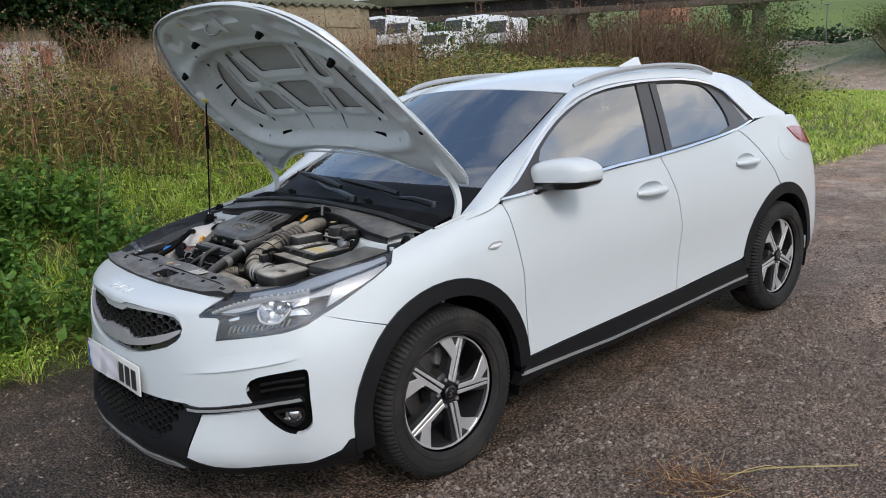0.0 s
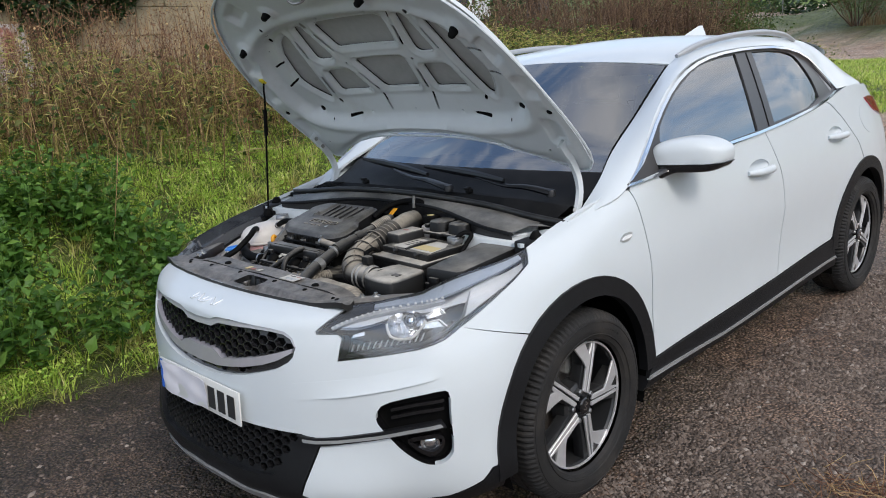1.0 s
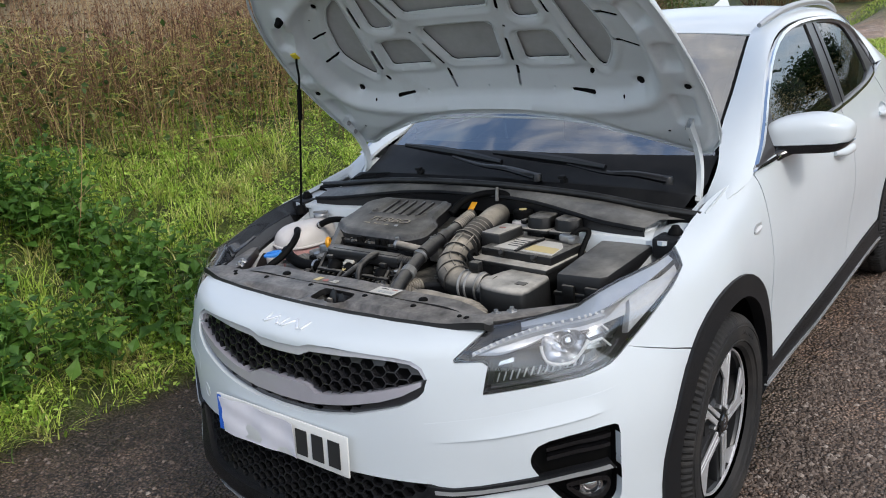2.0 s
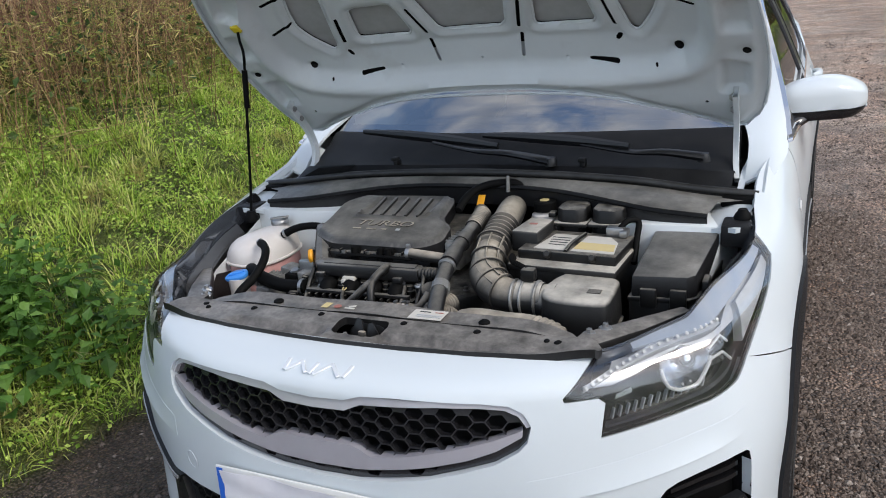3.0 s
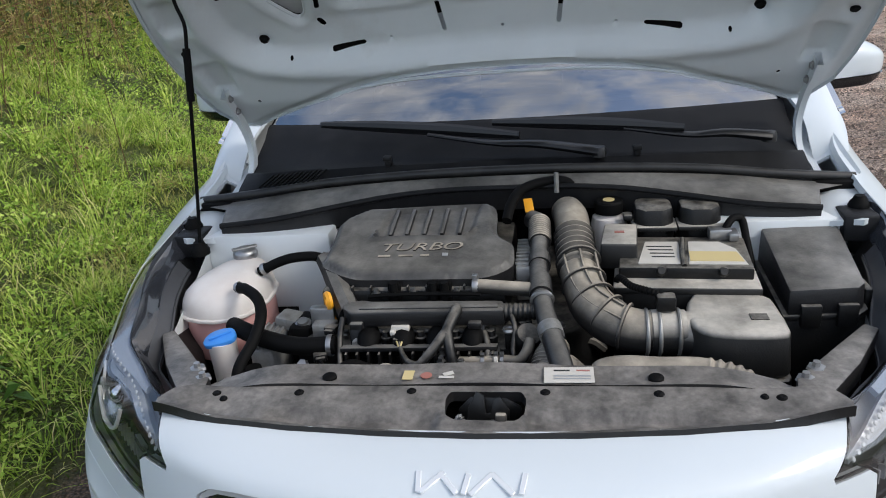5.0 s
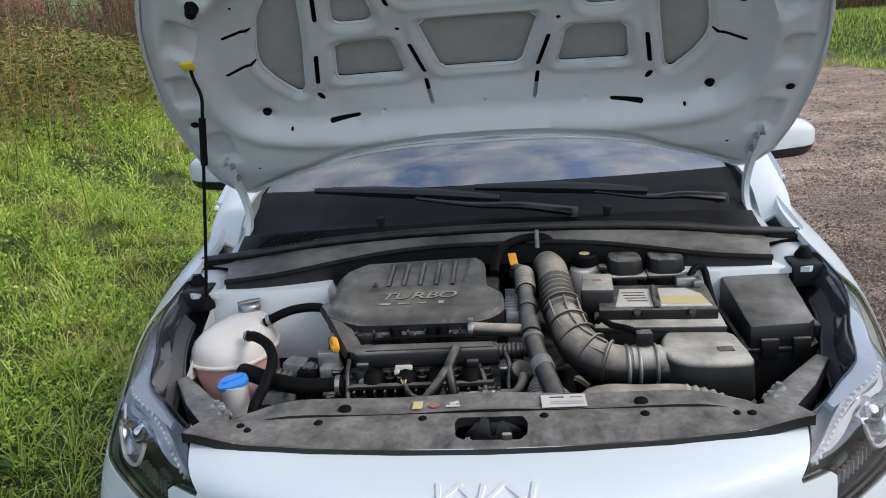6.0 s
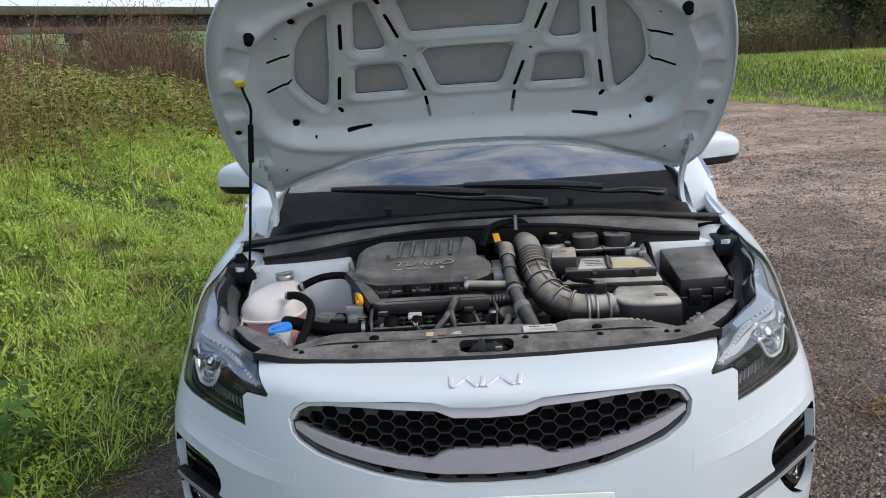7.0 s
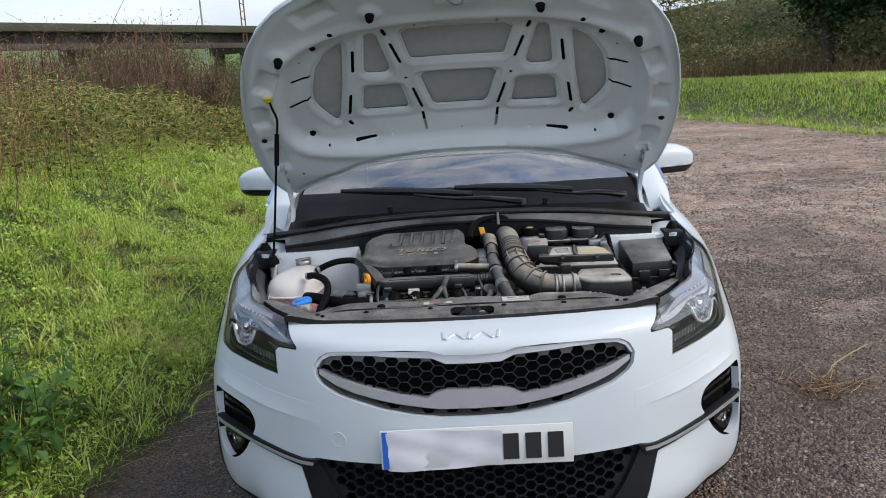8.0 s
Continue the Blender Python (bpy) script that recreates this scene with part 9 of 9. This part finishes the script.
# old block wall along the plot
WALL_A, WALL_B = Vector((-14.0, -4.0, 0)), Vector((-16.3, 12.5, 0))
run = WALL_B - WALL_A
heading = math.degrees(math.atan2(run.y, run.x))
wall = tagged(raw("wall_old", [(0, 0, 0)], [], BLOCK), "weathered yellow block wall with ivy and graffiti", "wall", kind="structure")
wm = Matrix.Translation(WALL_A) @ pose(0, 0, 0, 0, 0, heading)
core = box(run.length / 2, -0.18, 0.3, run.length, 0.30, 3.20, 0.02)
bpy.data.objects.remove(wall)
wall = part("wall_old", moved(core, wm), BLOCK)
tagged(wall, "weathered yellow block wall with ivy and graffiti", "wall", kind="structure")
block_mesh = None
for row in range(5):
    for k in range(int(run.length / 1.35)):
        o = new("block", block_mesh) if block_mesh else part("block", box(0, 0, 0, 1.335, 0.05, 0.59, 0.012, seg=1), BLOCK, None)
        block_mesh = o.data
        o.parent = wall
        o.matrix_basis = wm @ pose(0.72 + 1.35 * k + (0.6 if row % 2 else 0.0), 0.0 - 0.36, 0.55 + 0.60 * row + 0.01 * math.sin(k * 3.1 + row))
coping = part("coping", moved(box(run.length / 2, -0.18, 3.50, run.length + 0.1, 0.42, 0.10, 0.02), wm), CONCRETE, wall)
part("painted_patch", moved(box(5.6, -0.42, 1.0, 4.0, 0.04, 1.65, 0.01), wm), RENDER, wall, "faded red and white graffiti")
# shed with a corrugated roof behind the wall
shed = thing("shed", "old shed with a mossy corrugated roof behind the wall", "shed", at=(0, 0, 0))
part("shed_wall", moved(box(run.length - 3.0, 3.2, 0.5, 6.0, 5.6, 3.0, 0.02), wm), BLOCK, shed)
sheet_rows = []
for k in range(81):
    xx = run.length - 6.4 + 6.8 * k / 80
    ripple = 0.045 * math.sin(k * math.pi / 2)
    sheet_rows.append([tuple(wm @ Vector((xx, yy, 3.58 + 0.24 * (yy + 0.35) + ripple))) for yy in (-0.45, 2.0, 4.2, 6.3)])
part("shed_roof", thick(sheet(sheet_rows), 0.03), SHEET, shed)

# ivy over the wall
n = 16000
along = rs.uniform(3.0, 10.8, n)
up = rs.uniform(0, 1, n)
low = 1.9 + 0.11 * along + 0.5 * np.sin(along * 1.3) + 0.25 * np.sin(along * 3.7)
high = 6.4 - 0.16 * along + 0.4 * np.sin(along * 2.1)
z = low + (high - low) * up
depth = -0.45 - 0.8 * np.sin(np.clip(up, 0, 1) * np.pi) * rs.uniform(0.3, 1, n) + 1.2 * (up > 0.55) * rs.uniform(-0.6, 1.2, n)
pts = np.array([tuple(wm @ Vector((a, d, q))) for a, d, q in zip(along, depth, z)])
pts += rs.normal(size=pts.shape) * 0.08
ivy = stuff("ivy", *leaves(pts, rs.uniform(0.07, 0.17, n), 0.4, 1.2), IVY, "dark green ivy hanging over the wall", "ivy")


# shrubs and trees
def shrub(name, x, y, wide, high, count, size, material, twig, label, category="bush", lean=0.0, lift=0.0):
    """A bush: stems from its foot and many small leaves in uneven clumps."""
    foot = np.array([x, y, float(ground_height(np.array([x]), np.array([y]))[0]) + lift])
    ob = thing(name, label, category, at=tuple(foot))
    k = 60 if material is BROWN else 30
    ang = rs.uniform(0, 2 * np.pi, k)
    tip = np.column_stack([np.cos(ang) * wide * rs.uniform(0.2, 0.9, k), np.sin(ang) * wide * rs.uniform(0.2, 0.9, k), high * rs.uniform(0.55, 1.0, k)])
    base = np.column_stack([np.cos(ang) * wide * 0.12, np.sin(ang) * wide * 0.12, np.zeros(k)])
    sets = [stems(base, tip, 0.012 * high, 0.003 * high, 0.06)]
    for _ in range(5):
        g = rs.uniform(0.4, 1.0, k)
        st = base + (tip - base) * g[:, None]
        aim = rs.normal(size=(k, 3)) + np.array([0, 0, 0.8])
        sets.append(stems(st, st + aim * (0.14 * high), 0.004 * high, 0.0015 * high, 0.05, 2))
    raw("branch_frame", *together(*sets), twig, ob, smooth=False)
    clumps = np.concatenate([tip, base + (tip - base) * 0.65 + rs.normal(size=(k, 3)) * wide * 0.12])
    c = clumps[rs.randint(0, len(clumps), count)] + rs.normal(size=(count, 3)) * np.array([wide * 0.17, wide * 0.17, high * 0.12])
    c[:, 2] = np.abs(c[:, 2])
    raw("foliage", *leaves(c, rs.uniform(0.6, 1.3, count) * size, 0.35, 1.5), material, ob, smooth=False)
    return ob


# brown and green bushes on the bank behind the car
for k, (x, y, w, h, mat) in enumerate(((-5.2, 9.8, 1.0, 1.75, BROWN), (-4.5, 10.8, 0.9, 1.45, BROWN), (-5.8, 11.8, 1.2, 2.0, BROWN), (-4.4, 12.6, 1.0, 1.15, SHRUB), (-6.8, 9.4, 1.1, 1.7, BROWN), (-6.4, 6.6, 1.0, 1.2, SHRUB), (-5.9, 13.8, 1.2, 1.2, SHRUB))):
    shrub("bush", x, y, w, h, 3200, 0.022 if mat is BROWN else 0.035, mat, BROWN, "brown bare bush with dry twigs" if mat is BROWN else "green tangled bush on the bank")
x, y = rs.uniform(-7.4, -4.2, 1500), rs.uniform(7.5, 13.5, 1500)
twigs_o, foot, top = weed_patch(x, y, 0.7, 1.5, 0.005, 5, 0.06)
stuff("bush_stalks", *together(*twigs_o), BROWN, "thicket of bare reddish brown stalks", "weeds")
for x, y, w, h, mat, lab in ((-11.5, 26, 2.4, 3.1, SHRUB, "tall green bush beside the track"), (-14.5, 29, 2.2, 2.4, SHRUB, "green bush beside the track"), (-9.5, 45, 2.6, 2.2, BROWN, "brown bush across the track"), (-6.0, 47, 2.8, 2.3, BROWN, "brown bush across the track"),
                             (-13.5, 47, 2.4, 2.6, SHRUB, "green bush across the track"), (-18.0, 20.0, 2.0, 2.0, SHRUB, "green bush in the rough grass"), (-10.0, 18.5, 1.6, 1.6, SHRUB, "green bush in the rough grass")):
    shrub("bush", x, y, w, h, 7000, 0.055, mat, BROWN, lab)

# hillside across the track: rough scrub
n = 70000
y = rs.uniform(6, 44, n)
x = far_verge(y) + 4.9 + rs.uniform(0, 1, n) ** 1.3 * 12
h = rs.uniform(0, 1, n) ** 0.7 * (0.4 + 2.0 * clumpy(x, y, 0.22, 31.0))
stuff("hillside_scrub", *leaves(on_ground(x, y) + np.array([0, 0, 1.0]) * h[:, None], rs.uniform(0.035, 0.10, n), 0.3, 2.2), HILL, "rough olive and brown scrub on the hillside", "scrub")
n = 9000
y = rs.uniform(4, 46, n)
x = far_verge(y) + 4.2 + rs.uniform(0, 1, n) ** 2 * 8
v, f = blades(on_ground(x, y), rs.uniform(0.3, 1.0, n) * (0.5 + clumpy(x, y, 0.5, 13.0)), rs.uniform(0.008, 0.022, n), rs.uniform(0.2, 0.9, n))
stuff("hillside_reeds", v, f, leaf_material("dry_reeds", (0.0, (0.12, 0.07, 0.035)), (0.6, (0.24, 0.155, 0.075)), (1.0, (0.34, 0.25, 0.12)), rough=0.8, through=0.2), "dry brown reeds along the foot of the hillside", "reeds")
n = 80000
y = 6 + 32 * rs.uniform(0, 1, n) ** 1.3
x = far_verge(y) + rs.uniform(-0.1, 5.2, n)
v, f = blades(on_ground(x, y, -0.01), rs.uniform(0.08, 0.20, n), rs.uniform(0.008, 0.017, n), rs.uniform(0.3, 1.2, n), 2)
stuff("berm_grass", v, f, GRASS, "short bright grass on the low berm", "grass")


def tree(x, y, high, wide, count, size, label):
    foot = (x, y, float(ground_height(np.array([x]), np.array([y]))[0]) - 0.1)
    ob = thing("tree", label, "tree", at=foot)
    part("trunk", tube([(0, 0, 0), (0.1, 0.05, high * 0.25), (-0.05, 0.1, high * 0.5), (0.05, 0, high * 0.8)], [0.24, 0.19, 0.14, 0.05], seg=10), BARK, ob)
    tips = []
    for k in range(12):
        a, g = k * 2.4, rs.uniform(0.3, 0.75)
        st = np.array([0, 0, high * g])
        en = st + np.array([math.cos(a) * wide * rs.uniform(0.5, 0.95), math.sin(a) * wide * rs.uniform(0.5, 0.95), high * rs.uniform(0.05, 0.25)])
        tips += [en, st * 0.4 + en * 0.6]
        part("limb", tube([st, st * 0.5 + en * 0.5 + (0, 0, 0.15), en], [0.08, 0.05, 0.02], seg=7), BARK, ob)
    tips += [np.array([0, 0, high * 0.85]), np.array([wide * 0.3, 0, high * 0.75]), np.array([-wide * 0.3, 0.2, high * 0.7])]
    tips = np.array(tips)
    c = tips[rs.randint(0, len(tips), count)] + rs.normal(size=(count, 3)) * np.array([wide * 0.22, wide * 0.22, high * 0.11])
    raw("crown", *leaves(c, rs.uniform(0.6, 1.3, count) * size, 0.3, 1.4), IVY, ob, smooth=False)
    return ob


tree(10.9, 21.5, 3.8, 1.3, 9000, 0.10, "dark evergreen tree on the hillside")
tree(12.5, 20.6, 4.6, 1.9, 11000, 0.11, "dark evergreen tree on the hillside")
tree(15.2, 18.8, 5.0, 2.5, 9000, 0.13, "dark evergreen tree on the hillside")
tree(17.5, 22.5, 5.4, 2.6, 6000, 0.15, "dark evergreen tree on the hillside")
tree(8.6, 36.0, 2.6, 2.2, 4000, 0.16, "low dark tree on top of the hillside")

# rail or road bridge far behind
BR_A, BR_B = Vector((-98.25, 2.78, 0)), Vector((19.3, 144.8, 0))
brun = BR_B - BR_A
bm_ = Matrix.Translation(BR_A) @ pose(0, 0, 0, 0, 0, math.degrees(math.atan2(brun.y, brun.x)))
bridge = thing("bridge", "long dark bridge on concrete piers", "bridge")
part("deck", moved(box(brun.length / 2, 0, 7.98, brun.length, 9.0, 0.74, 0.05), bm_), MOSSY, bridge)
part("girder", moved(box(brun.length / 2, -3.2, 6.9, brun.length, 0.5, 1.07, 0.05), bm_), DECK_DARK, bridge)
part("girder", moved(box(brun.length / 2, 3.2, 6.9, brun.length, 0.5, 1.07, 0.05), bm_), DECK_DARK, bridge)
part("service_beam", moved(box(brun.length / 2, -4.3, 6.35, brun.length, 0.6, 0.55, 0.05), bm_), RUST_BEAM, bridge)
for xx in (6.0, 24.3, 42.5, 60.8, 78.1, 95.5, 113.1, 131.0, 149.0, 167.0):
    part("pier", moved(joined(box(xx, -2.6, 0.0, 1.0, 1.0, 7.0, 0.1), box(xx, 2.6, 0.0, 1.0, 1.0, 7.0, 0.1), box(xx, 0, 6.0, 1.2, 7.4, 0.9, 0.08)), bm_), CONCRETE, bridge)
for xx in (41.0, 59.6, 68.0, 77.4, 112.0, 130.0):
    part("mast", moved(joined(box(xx - 0.25, -4.4, 6.4, 0.10, 0.10, 8.5, 0), box(xx + 0.25, -4.4, 6.4, 0.10, 0.10, 8.5, 0), *[moved(box(0, 0, 0, 0.62, 0.06, 0.06, 0), pose(xx, -4.4, 7 + 0.8 * q, 0, 25 if q % 2 else -25, 0)) for q in range(9)]), bm_), RUST, bridge)
# added dark panel that paints the shade under the deck
part("under_bridge_shade", moved(box(58, 7.5, 0.0, 18, 0.4, 6.2, 0.05), bm_), DECK_DARK, bridge)

# green levee behind the bridge and woods
lv = np.array([[(-150 + 20 * a, 75 + 9.5 * a + 26 * b, (0.0, 8.0, 12.6, 13.4)[b] + 0.6) for b in range(4)] for a in range(13)])
LEVEE = principled("levee_grass", (0.15, 0.215, 0.055), 0.95, second=((0.10, 0.145, 0.045), 0.08, 0.4, 0.7), grain=(2.0, 0.7))
levee = part("levee", sheet(lv), LEVEE)
tagged(levee, "bright green grassy levee behind the bridge", "levee", kind="structure")
n = 16000
a = rs.uniform(0, 1, n)
c = np.column_stack([-120 + 95 * a, 62 + 42 * a, np.zeros(n)]) + np.column_stack([rs.normal(0, 3, n), rs.normal(0, 3, n), 0.8 + rs.uniform(0, 1, n) * np.where(a < 0.60, 8.0 + 1.2 * np.sin(a * 40), 2.6 + 1.0 * np.sin(a * 40))])
stuff("far_woods", *leaves(c, rs.uniform(0.3, 0.7, n), 0.3, 1.4), IVY, "distant dark green trees under the bridge", "trees")


# parked vehicles under the bridge
def van(x, y, turn, long, wide, high, label, kind="van", nose=0.9):
    ob = thing("parked_van", label, kind, "vehicles parked under the bridge", at=(0, 0, 0))
    z = float(ground_height(np.array([x]), np.array([y]))[0])
    m = oriented(x, y, z, turn)
    prof = [(-long / 2, 0.35), (long / 2, 0.35), (long / 2, 0.95), (long / 2 - nose * 0.55, 1.15), (long / 2 - nose, high * 0.93), (long / 2 - nose - 0.25, high), (-long / 2 + 0.1, high), (-long / 2, high - 0.15)]
    body = prism(prof, -wide / 2, wide / 2, 0.06)
    part("body", moved(moved(body, pose(0, 0, 0, 90, 0, 0)), m), VAN_WHITE, ob)
    ws = prism([(long / 2 - nose * 0.58, 1.2), (long / 2 - nose * 0.97, high * 0.90), (long / 2 - nose * 0.90, high * 0.90), (long / 2 - nose * 0.50, 1.2)], -wide * 0.44, wide * 0.44, 0.0)
    part("windscreen", moved(moved(ws, pose(0, 0, 0, 90, 0, 0)), m), VAN_GLASS, ob)
    for s in (1, -1):
        part("side_window", moved(box(long / 2 - nose - 0.55, s * wide / 2, high * 0.60, 0.75, 0.03, high * 0.24, 0.01), m), VAN_GLASS, ob)
        for e in (long * 0.31, -long * 0.30):
            part("wheel", moved(lathe([(0, 0.1), (0.2, 0.1), (0.33, 0.08), (0.33, -0.1), (0, -0.1)], 18), m @ pose(e, s * (wide / 2 - 0.08), 0.33, 90, 0, 0)), RUBBER, ob)
    return ob


van(-33.3, 31.0, -62, 4.4, 1.75, 1.90, "pale silver van in the long grass", nose=1.1)
for x, y, t, l, h, lab in ((-50.0, 40.5, -70, 6.0, 2.7, "white camper van under the bridge"), (-47.5, 40.0, -60, 5.0, 2.2, "white van under the bridge"), (-47.0, 46.5, -80, 5.4, 2.5, "white camper van under the bridge"), (-48.5, 50.0, -75, 6.0, 2.7, "white lorry under the bridge"),
                           (-44.5, 48.5, -70, 5.2, 2.4, "white van under the bridge"), (-13.0, 24.0, -60, 4.3, 1.75, "pale car behind the weeds")):
    van(x, y, t, l, 2.0 if h > 2 else 1.75, h, lab)

# lamp post, building on the skyline, red-brown block, crane
post = part("street_lamp", joined(tube([(0, 0, 0), (0, 0, 6)], [0.09, 0.06], seg=8), box(0, 0, 6.0, 0.5, 0.5, 0.12, 0.03)), CAST)
post.location = (-36, 92, 0.5)
tagged(post, "grey street lamp beyond the track", "street lamp")
house = thing("distant_building", "pale flat building on the skyline", "building", at=(16, 82, 3.0))
part("building_body", box(0, 0, 0, 9, 6, 4.0, 0.05), PALE, house)
for k in range(4):
    part("window", box(-3.3 + 2.2 * k, -3.02, 2.0, 1.2, 0.08, 1.0, 0.02), VAN_GLASS, house)
block_b = thing("distant_building", "small brick-red building beyond the bridge", "building", at=(-78, 125, 8.0))
part("building_body", box(0, 0, 0, 6.5, 6, 3.2, 0.05), ROOF_TILE, block_b)
part("building_roof", box(0, 0, 3.2, 6.8, 6.3, 0.3, 0.05), CONCRETE, block_b)
crane = thing("tower_crane", "distant tower crane on the skyline", "crane", at=(-118, 150, 0))
part("crane_mast", box(0, 0, 0, 0.9, 0.9, 19, 0), STEEL, crane)
part("crane_jib", moved(box(-9, 0, 0, 30, 0.6, 0.6, 0), pose(0, 0, 18, 0, 5, 25)), STEEL, crane)
pole = part("skyline_pole", tube([(0, 0, 0), (0, 0, 22)], [0.18, 0.10], seg=8), CAST)
pole.location = (-38, 118, 0)
tagged(pole, "thin grey pole beyond the bridge", "pole")
